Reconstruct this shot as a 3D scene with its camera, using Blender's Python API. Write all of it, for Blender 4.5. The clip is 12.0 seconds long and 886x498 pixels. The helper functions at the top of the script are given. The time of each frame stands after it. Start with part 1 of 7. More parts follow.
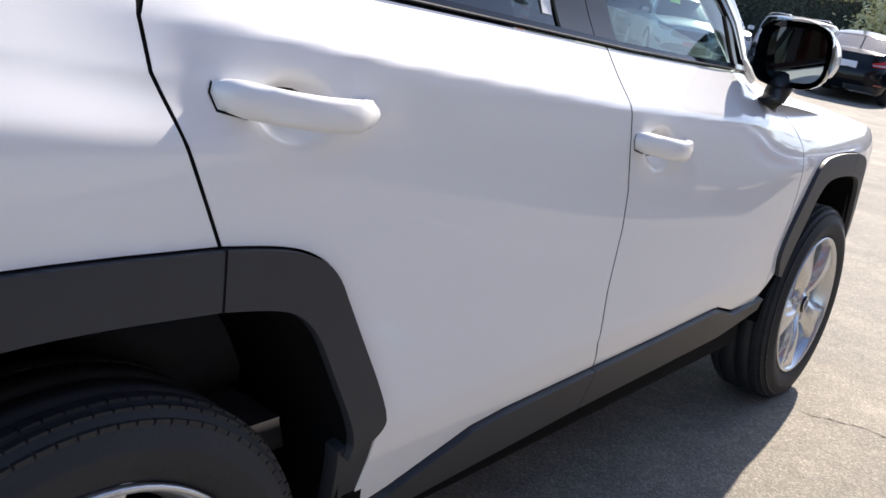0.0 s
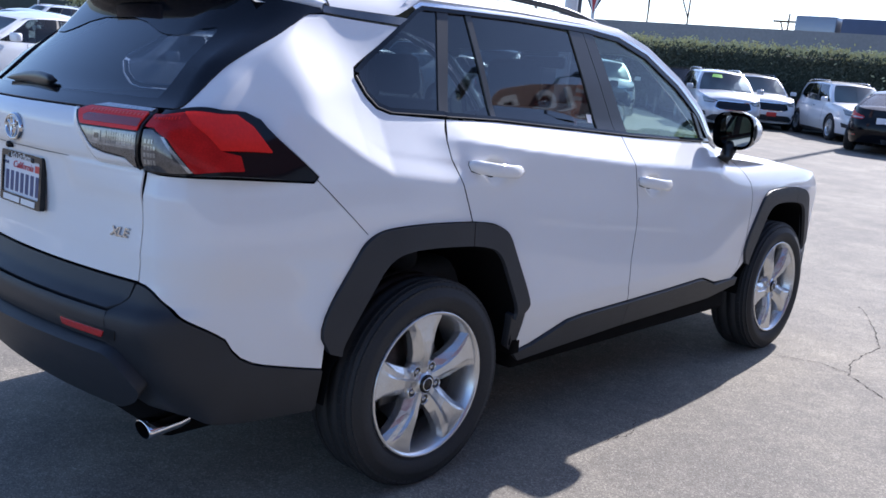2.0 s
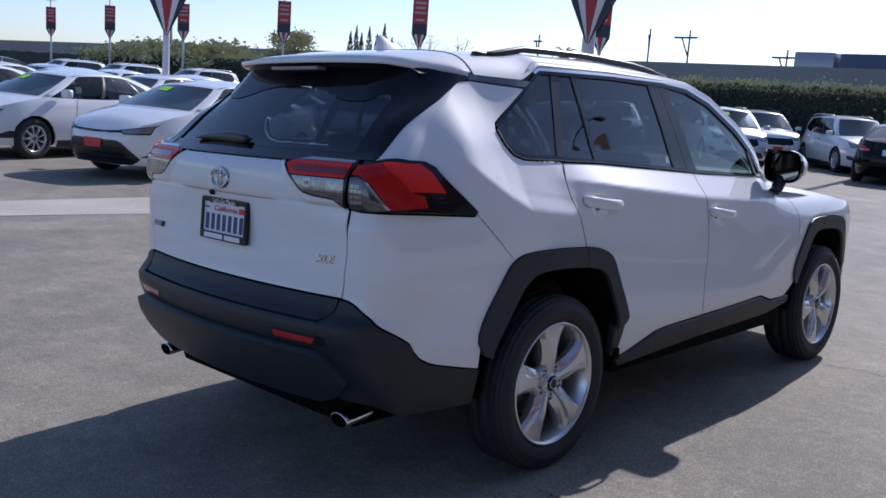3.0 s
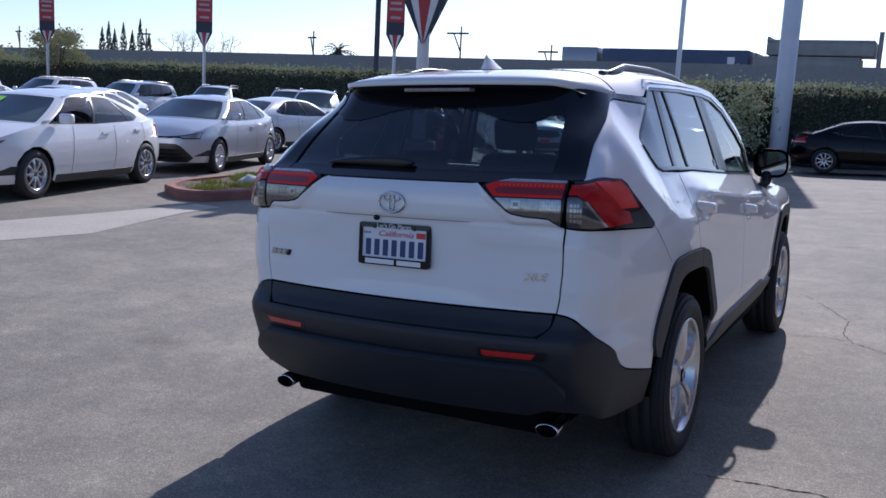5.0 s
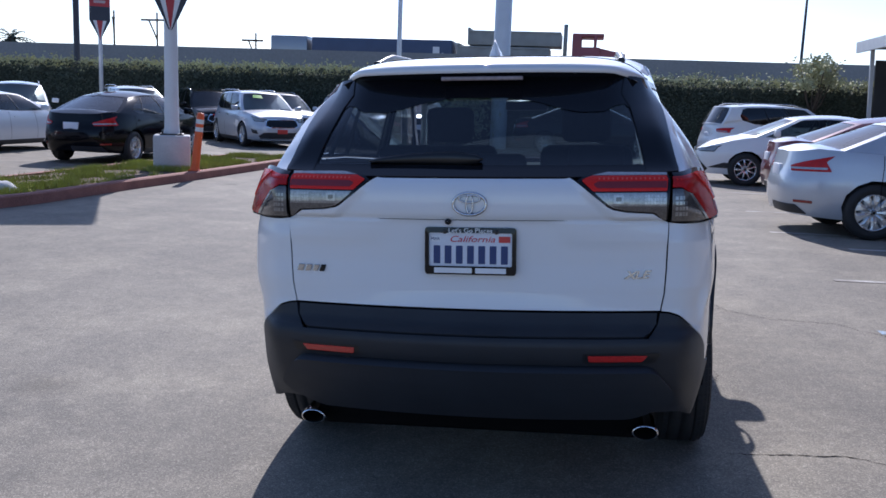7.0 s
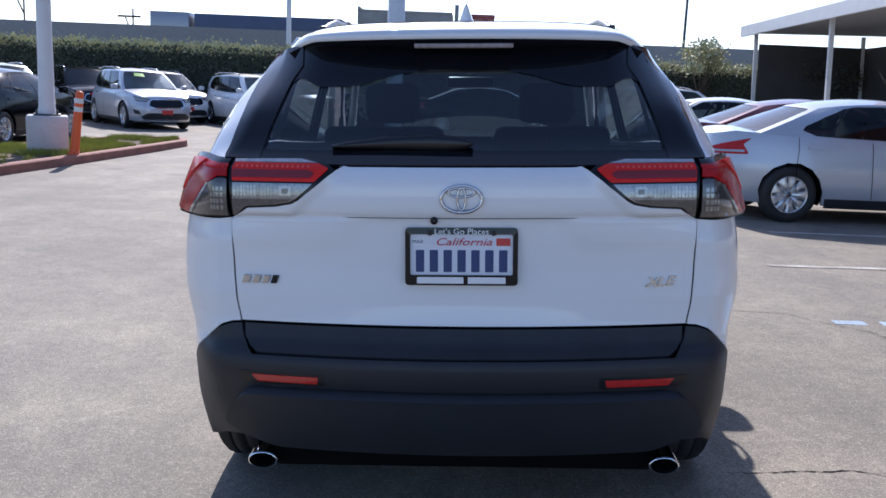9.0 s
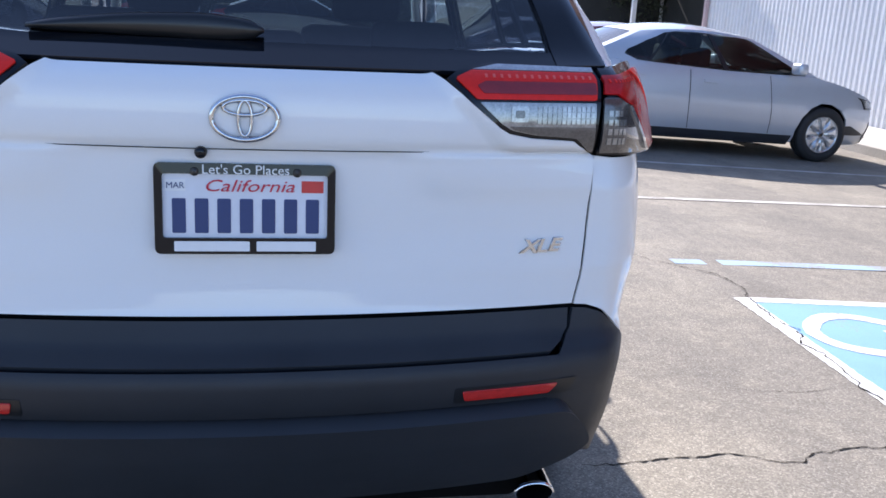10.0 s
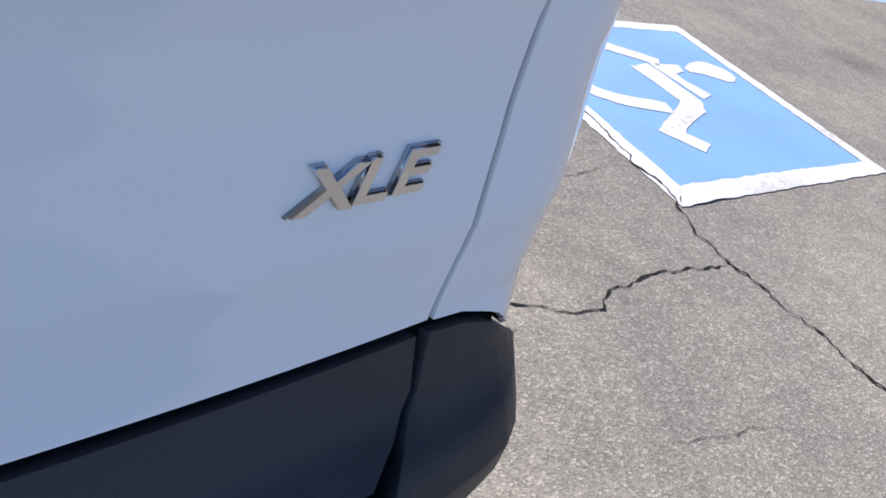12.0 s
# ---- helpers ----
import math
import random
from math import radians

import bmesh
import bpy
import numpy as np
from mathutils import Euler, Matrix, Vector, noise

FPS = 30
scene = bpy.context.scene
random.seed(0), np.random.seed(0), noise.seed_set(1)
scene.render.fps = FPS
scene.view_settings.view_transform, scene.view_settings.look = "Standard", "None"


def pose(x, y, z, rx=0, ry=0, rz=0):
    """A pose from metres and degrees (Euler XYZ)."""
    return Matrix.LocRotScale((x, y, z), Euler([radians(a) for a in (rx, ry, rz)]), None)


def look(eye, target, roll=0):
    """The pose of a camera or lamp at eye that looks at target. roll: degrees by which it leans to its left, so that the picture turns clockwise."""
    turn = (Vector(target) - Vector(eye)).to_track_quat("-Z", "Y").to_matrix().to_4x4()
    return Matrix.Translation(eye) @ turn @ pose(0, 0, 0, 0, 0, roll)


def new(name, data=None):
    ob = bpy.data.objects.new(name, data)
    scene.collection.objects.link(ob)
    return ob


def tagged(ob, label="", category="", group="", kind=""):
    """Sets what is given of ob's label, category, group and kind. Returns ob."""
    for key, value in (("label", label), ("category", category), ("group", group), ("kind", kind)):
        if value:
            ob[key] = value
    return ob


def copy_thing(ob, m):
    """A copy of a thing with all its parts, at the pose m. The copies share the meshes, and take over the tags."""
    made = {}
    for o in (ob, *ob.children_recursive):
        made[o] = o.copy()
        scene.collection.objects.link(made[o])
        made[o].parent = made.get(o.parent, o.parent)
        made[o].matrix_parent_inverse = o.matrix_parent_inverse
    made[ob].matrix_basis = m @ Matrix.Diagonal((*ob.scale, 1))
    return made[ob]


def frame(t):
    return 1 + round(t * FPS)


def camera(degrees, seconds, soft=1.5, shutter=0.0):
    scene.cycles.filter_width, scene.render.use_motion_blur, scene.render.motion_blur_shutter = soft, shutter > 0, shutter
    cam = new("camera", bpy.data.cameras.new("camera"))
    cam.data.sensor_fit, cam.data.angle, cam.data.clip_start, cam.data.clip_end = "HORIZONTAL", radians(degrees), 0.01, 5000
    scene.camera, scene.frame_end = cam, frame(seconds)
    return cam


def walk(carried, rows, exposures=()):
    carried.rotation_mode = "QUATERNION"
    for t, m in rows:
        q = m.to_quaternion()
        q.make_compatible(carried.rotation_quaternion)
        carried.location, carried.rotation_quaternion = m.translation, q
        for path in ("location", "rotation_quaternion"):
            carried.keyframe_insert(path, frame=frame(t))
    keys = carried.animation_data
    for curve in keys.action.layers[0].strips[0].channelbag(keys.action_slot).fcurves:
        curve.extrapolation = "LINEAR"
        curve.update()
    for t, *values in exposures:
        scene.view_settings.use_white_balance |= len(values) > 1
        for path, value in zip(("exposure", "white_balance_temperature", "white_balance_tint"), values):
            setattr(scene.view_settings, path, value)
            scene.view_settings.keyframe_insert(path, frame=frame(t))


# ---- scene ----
cam = camera(53.2, 12.0, soft=1.6)
# The car stands on a cross slope of 2.5 degrees: places are given in its own frame and laid level by LEVEL.
LEVEL = Matrix.Rotation(radians(-2.5), 4, "Y")
PATH = [
    (0, (1.754, -0.485, 1.225), (0.552, 1.018, 0.68), 8.0),
    (0.5, (2.051, -0.826, 1.243), (0.774, 0.619, 0.711), 8.9),
    (1, (2.282, -1.199, 1.27), (0.993, 0.23, 0.727), 9.0),
    (1.5, (2.568, -1.629, 1.311), (1.275, -0.182, 0.829), 6.8),
    (2, (2.837, -2.029, 1.358), (1.486, -0.604, 0.979), 3.8),
    (2.5, (2.902, -2.394, 1.363), (1.522, -0.976, 1.071), 2.5),
    (3, (2.922, -2.792, 1.375), (1.552, -1.365, 1.087), 2.4),
    (3.2, (2.876, -2.928, 1.39), (1.529, -1.477, 1.105), 2.3),
    (4.8, (1.917, -3.73, 1.433), (0.921, -2.018, 1.152), 1.0),
    (5, (1.769, -3.772, 1.429), (0.81, -2.039, 1.144), 0.7),
    (5.5, (1.358, -3.833, 1.435), (0.554, -2.026, 1.14), 0.3),
    (6, (0.961, -3.929, 1.443), (0.371, -2.045, 1.125), 0.2),
    (6.5, (0.647, -3.914, 1.432), (0.198, -1.987, 1.129), -0.1),
    (7, (0.405, -3.914, 1.435), (0.076, -1.968, 1.129), -0.4),
    (9, (0.046, -3.385, 1.415), (-0.033, -1.418, 1.067), -0.1),
    (9.5, (0.010, -2.998, 1.378), (0.117, -1.046, 0.954), 1.7),
    (10, (0.067, -2.532, 1.32), (0.42, -0.632, 0.803), 2.9),
    (10.5, (0.142, -2.075, 1.241), (0.899, -0.356, 0.554), 5.7),
    (11, (0.261, -1.711, 1.184), (1.222, -0.158, 0.37), 8.7),
    (11.5, (0.324, -1.424, 1.14), (1.302, 0.038, 0.187), 11.4),
    (12, (0.346, -1.247, 1.123), (1.417, 0.025, 0.012), 16.7),
]
walk(cam, [(t, LEVEL @ look(eye, target, roll)) for t, eye, target, roll in PATH],
     exposures=[(0.0, 1.06, 6900, 14.0), (1.0, 1.04, 6250, 13.0), (2.0, 0.80, 5900, 17.0), (2.5, 0.24, 5850, 18.0), (3.0, 0.02, 5880, 19.0), (5.0, 0.00, 5820, 20.0), (6.0, 0.12, 5850, 18.0),
                (7.0, 0.20, 5850, 18.0), (9.0, 0.56, 6100, 18.0), (9.5, 1.06, 6160, 17.0), (10.0, 1.20, 6240, 17.0), (11.0, 0.80, 6240, 16.0), (12.0, 0.78, 6120, 16.0)])

# ---- world and sun ----
SUN_WAY = (LEVEL.to_3x3() @ Vector((0.20, -1.37, -1.0))).normalized()
world = bpy.data.worlds.new("sky")
scene.world = world
world.use_nodes = True
wn = world.node_tree.nodes
sky = wn.new("ShaderNodeTexSky")
sky.sky_type, sky.sun_disc = "NISHITA", False
sky.sun_elevation = math.asin(-SUN_WAY.z)
sky.sun_rotation = math.atan2(-SUN_WAY.x, -SUN_WAY.y)
sky.air_density, sky.dust_density, sky.ozone_density = 0.85, 0.6, 3.2
wn["Background"].inputs["Strength"].default_value = 0.138
world.node_tree.links.new(sky.outputs["Color"], wn["Background"].inputs["Color"])
sun = new("sun", bpy.data.lights.new("sun", "SUN"))
sun.data.energy, sun.data.angle, sun.data.color = 4.6, radians(0.55), (1.0, 0.95, 0.87)
sun.matrix_world = look((0, 0, 30), Vector((0, 0, 30)) + SUN_WAY)


# ---- materials ----
def material(name, base, rough=0.6, metal=0.0, vary=0.08, scale=6.0, fine=60.0, bump=0.0, coat=0.0, spec=0.5, warm=0.0, emit=0.0):
    """A surface with colour variation at two scales, and relief."""
    m = bpy.data.materials.new(name)
    m.use_nodes = True
    nt = m.node_tree
    b = nt.nodes["Principled BSDF"]
    tc = nt.nodes.new("ShaderNodeTexCoord")
    n1, n2 = nt.nodes.new("ShaderNodeTexNoise"), nt.nodes.new("ShaderNodeTexNoise")
    n1.inputs["Scale"].default_value, n2.inputs["Scale"].default_value = scale, fine
    n1.inputs["Detail"].default_value, n2.inputs["Detail"].default_value = 5, 3
    add = nt.nodes.new("ShaderNodeMath")
    add.operation = "ADD"
    for n, i in ((n1, 0), (n2, 1)):
        nt.links.new(tc.outputs["Object"], n.inputs["Vector"])
        nt.links.new(n.outputs["Fac"], add.inputs[i])
    ramp = nt.nodes.new("ShaderNodeMapRange")
    ramp.inputs["From Min"].default_value, ramp.inputs["From Max"].default_value = 0.6, 1.4
    nt.links.new(add.outputs[0], ramp.inputs["Value"])
    mix = nt.nodes.new("ShaderNodeMix")
    mix.data_type = "RGBA"
    lo = [max(0.0, c * (1 - vary)) for c in base]
    hi = [min(1.0, c * (1 + vary) + warm * w) for c, w in zip(base, (0.02, 0.01, 0.0))]
    mix.inputs[6].default_value, mix.inputs[7].default_value = (*lo, 1), (*hi, 1)
    nt.links.new(ramp.outputs["Result"], mix.inputs[0])
    nt.links.new(mix.outputs[2], b.inputs["Base Color"])
    b.inputs["Roughness"].default_value, b.inputs["Metallic"].default_value = rough, metal
    b.inputs["Coat Weight"].default_value, b.inputs["Coat Roughness"].default_value = coat, 0.03
    b.inputs["Specular IOR Level"].default_value = spec
    if bump:
        bp = nt.nodes.new("ShaderNodeBump")
        bp.inputs["Strength"].default_value, bp.inputs["Distance"].default_value = 1.0, bump
        nt.links.new(n2.outputs["Fac"], bp.inputs["Height"])
        nt.links.new(bp.outputs["Normal"], b.inputs["Normal"])
    if emit:
        b.inputs["Emission Color"].default_value = (*base, 1)
        b.inputs["Emission Strength"].default_value = emit
    return m


def glass_material(name, tint, gloss=0.05, rough=0.02):
    """A thin pane: tinted clear glass whose gloss grows with the angle."""
    m = bpy.data.materials.new(name)
    m.use_nodes = True
    nt = m.node_tree
    nt.nodes.remove(nt.nodes["Principled BSDF"])
    clear, shine, mix = (nt.nodes.new(k) for k in ("ShaderNodeBsdfTransparent", "ShaderNodeBsdfGlossy", "ShaderNodeMixShader"))
    face, steep, gain = (nt.nodes.new(k) for k in ("ShaderNodeLayerWeight", "ShaderNodeMath", "ShaderNodeMath"))
    face.inputs["Blend"].default_value = 0.5
    steep.operation, steep.inputs[1].default_value = "POWER", 4.0
    gain.operation, gain.use_clamp = "MULTIPLY_ADD", True
    gain.inputs[1].default_value, gain.inputs[2].default_value = 0.9, gloss
    nt.links.new(face.outputs["Facing"], steep.inputs[0])
    nt.links.new(steep.outputs[0], gain.inputs[0])
    clear.inputs["Color"].default_value = (*tint, 1)
    shine.inputs["Roughness"].default_value = rough
    nt.links.new(gain.outputs[0], mix.inputs[0])
    nt.links.new(clear.outputs[0], mix.inputs[1])
    nt.links.new(shine.outputs[0], mix.inputs[2])
    nt.links.new(mix.outputs[0], nt.nodes["Material Output"].inputs["Surface"])
    return m


def asphalt_material():
    """Old bleached asphalt: stone grains, worn light patches, oily dark stains."""
    m = material("asphalt", (0.21, 0.20, 0.185), rough=0.85, spec=0.3)
    nt = m.node_tree
    b = nt.nodes["Principled BSDF"]
    tc = nt.nodes["Texture Coordinate"]
    vor = nt.nodes.new("ShaderNodeTexVoronoi")
    vor.inputs["Scale"].default_value = 190.0
    big, mid = nt.nodes.new("ShaderNodeTexNoise"), nt.nodes.new("ShaderNodeTexNoise")
    big.inputs["Scale"].default_value, mid.inputs["Scale"].default_value = 0.35, 2.6
    big.inputs["Detail"].default_value = mid.inputs["Detail"].default_value = 7
    mid.inputs["Roughness"].default_value = 0.65
    for n in (vor, big, mid):
        nt.links.new(tc.outputs["Object"], n.inputs["Vector"])
    grain = nt.nodes.new("ShaderNodeValToRGB")
    grain.color_ramp.elements[0].color, grain.color_ramp.elements[1].color = (0.185, 0.172, 0.150, 1), (0.385, 0.364, 0.322, 1)
    grain.color_ramp.elements[0].position, grain.color_ramp.elements[1].position = 0.05, 0.95
    e = grain.color_ramp.elements.new(0.86)
    e.color = (0.292, 0.274, 0.240, 1)
    sep = nt.nodes.new("ShaderNodeSeparateColor")
    nt.links.new(vor.outputs["Color"], sep.inputs["Color"])
    nt.links.new(sep.outputs[0], grain.inputs["Fac"])
    wear = nt.nodes.new("ShaderNodeValToRGB")
    wear.color_ramp.elements[0].position, wear.color_ramp.elements[1].position = 0.34, 0.68
    wear.color_ramp.elements[0].color, wear.color_ramp.elements[1].color = (0.82, 0.80, 0.775, 1), (1.18, 1.14, 1.07, 1)
    mixn = nt.nodes.new("ShaderNodeMix")
    mixn.inputs[0].default_value = 0.5
    nt.links.new(big.outputs["Fac"], mixn.inputs[2])
    nt.links.new(mid.outputs["Fac"], mixn.inputs[3])
    nt.links.new(mixn.outputs[0], wear.inputs["Fac"])
    layer = grain.outputs["Color"]

    def multiply(colour, amount=1.0):
        mul = nt.nodes.new("ShaderNodeMix")
        mul.data_type, mul.blend_type = "RGBA", "MULTIPLY"
        mul.inputs[0].default_value = amount
        nt.links.new(layer, mul.inputs[6])
        nt.links.new(colour, mul.inputs[7])
        return mul.outputs[2]

    def tones(source, lo, hi, dark, light):
        r = nt.nodes.new("ShaderNodeValToRGB")
        r.color_ramp.elements[0].position, r.color_ramp.elements[1].position = lo, hi
        r.color_ramp.elements[0].color, r.color_ramp.elements[1].color = (*dark, 1), (*light, 1)
        nt.links.new(source, r.inputs["Fac"])
        return r.outputs["Color"]

    def noise_at(scale, stretch, detail=6.0, rough=0.6, turn=0.0):
        mp, n = nt.nodes.new("ShaderNodeMapping"), nt.nodes.new("ShaderNodeTexNoise")
        mp.inputs["Scale"].default_value = stretch
        mp.inputs["Rotation"].default_value = (0, 0, turn)
        n.inputs["Scale"].default_value, n.inputs["Detail"].default_value, n.inputs["Roughness"].default_value = scale, detail, rough
        nt.links.new(tc.outputs["Object"], mp.inputs["Vector"])
        nt.links.new(mp.outputs["Vector"], n.inputs["Vector"])
        return n.outputs["Fac"]

    layer = multiply(wear.outputs["Color"])
    layer = multiply(tones(noise_at(1.1, (1, 1, 1), 8, 0.7), 0.46, 0.62, (0.90, 0.90, 0.905), (1.14, 1.13, 1.10)))
    layer = multiply(tones(noise_at(0.55, (2.2, 0.35, 1), 8, 0.72, 0.35), 0.40, 0.66, (0.92, 0.92, 0.925), (1.07, 1.065, 1.05)))
    layer = multiply(tones(noise_at(14.0, (1, 1, 1), 6, 0.75), 0.38, 0.66, (0.89, 0.89, 0.892), (1.09, 1.085, 1.075)))
    spots = nt.nodes.new("ShaderNodeTexVoronoi")
    spots.inputs["Scale"].default_value = 0.75
    nt.links.new(tc.outputs["Object"], spots.inputs["Vector"])
    layer = multiply(tones(spots.outputs["Distance"], 0.03, 0.16, (0.66, 0.65, 0.64), (1, 1, 1)), 0.8)
    nt.links.new(layer, b.inputs["Base Color"])
    bp = nt.nodes.new("ShaderNodeBump")
    bp.inputs["Strength"].default_value, bp.inputs["Distance"].default_value = 0.5, 0.002
    nt.links.new(vor.outputs["Distance"], bp.inputs["Height"])
    nt.links.new(bp.outputs["Normal"], b.inputs["Normal"])
    return m


def worn_paint(name, base, wear=0.5, rough=0.8):
    """Road paint that has worn through to the asphalt in flecks and faded in patches."""
    m = material(name, base, rough=rough, vary=0.16, scale=2.5, fine=160, bump=0.001)
    nt = m.node_tree
    b = nt.nodes["Principled BSDF"]
    src = b.inputs["Base Color"].links[0].from_socket
    tc = nt.nodes["Texture Coordinate"]
    fleck, patch = nt.nodes.new("ShaderNodeTexNoise"), nt.nodes.new("ShaderNodeTexNoise")
    fleck.inputs["Scale"].default_value, patch.inputs["Scale"].default_value = 48.0, 3.2
    fleck.inputs["Detail"].default_value = patch.inputs["Detail"].default_value = 8
    fleck.inputs["Roughness"].default_value = 0.7
    both = nt.nodes.new("ShaderNodeMath")
    both.operation = "ADD"
    for n, i in ((fleck, 0), (patch, 1)):
        nt.links.new(tc.outputs["Object"], n.inputs["Vector"])
        nt.links.new(n.outputs["Fac"], both.inputs[i])
    ramp = nt.nodes.new("ShaderNodeMapRange")
    ramp.inputs["From Min"].default_value, ramp.inputs["From Max"].default_value = 1.12 - 0.25 * wear, 1.42 - 0.3 * wear
    nt.links.new(both.outputs[0], ramp.inputs["Value"])
    mix = nt.nodes.new("ShaderNodeMix")
    mix.data_type = "RGBA"
    mix.inputs[7].default_value = (0.27, 0.245, 0.215, 1)
    nt.links.new(ramp.outputs["Result"], mix.inputs[0])
    nt.links.new(src, mix.inputs[6])
    nt.links.new(mix.outputs[2], b.inputs["Base Color"])
    return m


PAINT = material("white_car_paint", (0.80, 0.805, 0.81), rough=0.55, vary=0.015, scale=3, fine=400, coat=1.0, spec=0.2)
PLASTIC = material("black_grained_plastic", (0.021, 0.024, 0.030), rough=0.48, vary=0.18, scale=8, fine=900, bump=0.0004, spec=0.42)
TRIM = material("satin_black_trim", (0.010, 0.011, 0.013), rough=0.3, vary=0.1)
GLOSS = material("gloss_black", (0.006, 0.007, 0.010), rough=0.07, vary=0.1, spec=0.35)
# Near-black that paints the deep shade of joints, recesses and undersides.
VOID = material("deep_shade_black", (0.004, 0.004, 0.0045), rough=0.95, vary=0.2, spec=0.1)
RUBBER = material("tyre_rubber", (0.017, 0.018, 0.020), rough=0.7, vary=0.25, scale=10, fine=120, bump=0.0006)
ALLOY = material("silver_alloy", (0.62, 0.625, 0.63), rough=0.27, metal=0.8, vary=0.05, scale=12)
EMBLEM = material("emblem_chrome", (0.62, 0.63, 0.65), rough=0.08, metal=1.0, vary=0.05)
BADGE = material("badge_chrome", (0.46, 0.47, 0.49), rough=0.12, metal=1.0, vary=0.05)
CHROME = material("chrome", (0.82, 0.83, 0.85), rough=0.06, metal=1.0, vary=0.02)
BRIGHT = material("bright_anodised_trim", (0.74, 0.75, 0.77), rough=0.22, metal=0.9, vary=0.04)
# Grey that paints the sky's reflection onto a gloss black strip.
STRIP_SHEEN = material("sky_sheen_grey", (0.16, 0.165, 0.175), rough=0.22, metal=0.6, vary=0.08)
MIRROR = material("dimming_mirror", (0.36, 0.42, 0.42), rough=0.02, metal=1.0, vary=0.02)
STEEL = material("brake_steel", (0.09, 0.085, 0.08), rough=0.45, metal=0.8, vary=0.3, scale=20)
RED_LENS = material("red_lens", (0.78, 0.022, 0.014), rough=0.22, vary=0.12, scale=12, fine=120, coat=0.08, spec=0.3)
RED_MID = material("deep_red_lens", (0.46, 0.010, 0.010), rough=0.22, vary=0.3, scale=25, fine=240, coat=0.12, spec=0.3)
RED_GLOW = material("pale_red_lens", (0.85, 0.12, 0.09), rough=0.2, vary=0.1)
RED_DEEP = material("dark_red_lens", (0.22, 0.006, 0.008), rough=0.12, vary=0.2, scale=30, fine=300, coat=1.0)
REFLECTOR = material("red_reflector", (0.55, 0.02, 0.015), rough=0.2, vary=0.25, scale=80, fine=500, coat=1.0)
CLEAR_LENS = material("clear_lens", (0.27, 0.27, 0.27), rough=0.12, metal=0.5, vary=0.4, scale=60, fine=260, coat=1.0)
RIB_LENS = material("ribbed_lens", (0.36, 0.36, 0.36), rough=0.15, metal=0.5, vary=0.4, scale=60, fine=260, coat=1.0)
SMOKE_LENS = material("smoked_lens", (0.09, 0.085, 0.085), rough=0.12, metal=0.3, vary=0.4, scale=60, fine=260, coat=1.0)
GLASS_DARK = glass_material("privacy_glass", (0.29, 0.34, 0.40), 0.085)
GLASS_SIDE = glass_material("privacy_side_glass", (0.12, 0.14, 0.165), 0.085)
GLASS_PARKED = glass_material("parked_car_glass", (0.34, 0.40, 0.40), 0.045)
GLASS_CLEAR = glass_material("green_tinted_glass", (0.60, 0.73, 0.69), 0.06)
FABRIC = material("dark_seat_fabric", (0.035, 0.035, 0.038), rough=0.9, vary=0.2, scale=30, fine=500)
CABIN_GREY = material("grey_headliner", (0.42, 0.42, 0.40), rough=0.9, vary=0.08)
ASPHALT = asphalt_material()
CRACK = material("crack_dirt", (0.022, 0.020, 0.018), rough=1.0, vary=0.4, scale=20, spec=0.1)
LINE_WHITE = worn_paint("worn_white_paint", (0.60, 0.59, 0.565), 0.2)
LINE_FAINT = worn_paint("faded_line_paint", (0.52, 0.50, 0.46), 0.95)
LINE_BLUE = worn_paint("worn_blue_paint", (0.175, 0.335, 0.53), -0.3)
BLUE_FADED = worn_paint("faded_blue_paint", (0.30, 0.44, 0.58), 0.8)
CONCRETE = material("pale_concrete", (0.46, 0.43, 0.38), rough=0.9, vary=0.18, scale=1.4, fine=40, bump=0.002)
GUTTER = material("gutter_concrete", (0.40, 0.365, 0.31), rough=0.9, vary=0.22, scale=1.0, fine=30, bump=0.002)
RED_KERB = material("faded_red_kerb_paint", (0.30, 0.13, 0.10), rough=0.85, vary=0.35, scale=3, fine=40, bump=0.002)
SOIL = material("dry_soil", (0.14, 0.10, 0.065), rough=1.0, vary=0.4, scale=5, fine=60, bump=0.01)
GRASS = material("grass_green", (0.30, 0.32, 0.06), rough=0.8, vary=0.5, scale=3, fine=80)
# One foliage in two tones: face lifted for haze, top paled for sunlight.
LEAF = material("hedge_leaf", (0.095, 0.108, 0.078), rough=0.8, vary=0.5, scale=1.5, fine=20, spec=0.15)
LEAF_SUN_TONE = material("sun_toned_leaf", (0.46, 0.45, 0.25), rough=0.75, spec=0.25, vary=0.45, scale=1.5, fine=20)
# Dark tone painted for the shaded depth between the hedge's leaves.
HEDGE_CORE = material("hedge_depth_shade", (0.042, 0.050, 0.033), rough=0.95, vary=0.5, scale=4)
BARK = material("bark", (0.10, 0.075, 0.055), rough=0.95, vary=0.3, scale=12)
WALL_GREY = material("motorway_wall", (0.29, 0.283, 0.275), rough=0.9, vary=0.15, scale=0.3, fine=6)
POST_WHITE = material("white_painted_steel", (0.66, 0.67, 0.68), rough=0.45, vary=0.08, scale=3)
POST_DARK = material("dark_painted_steel", (0.05, 0.05, 0.055), rough=0.5, vary=0.1)
BLOCK = material("painted_concrete_block", (0.55, 0.55, 0.55), rough=0.85, vary=0.14, scale=4, fine=60, bump=0.002)
ORANGE = material("orange_plastic", (0.80, 0.12, 0.025), rough=0.45, vary=0.1, scale=10)
BAND_WHITE = material("white_band", (0.75, 0.74, 0.72), rough=0.4, vary=0.06)
SIGN_RED = material("sign_red", (0.42, 0.035, 0.04), rough=0.5, vary=0.12)
SIGN_WHITE = material("sign_white", (0.70, 0.70, 0.70), rough=0.5, vary=0.08)
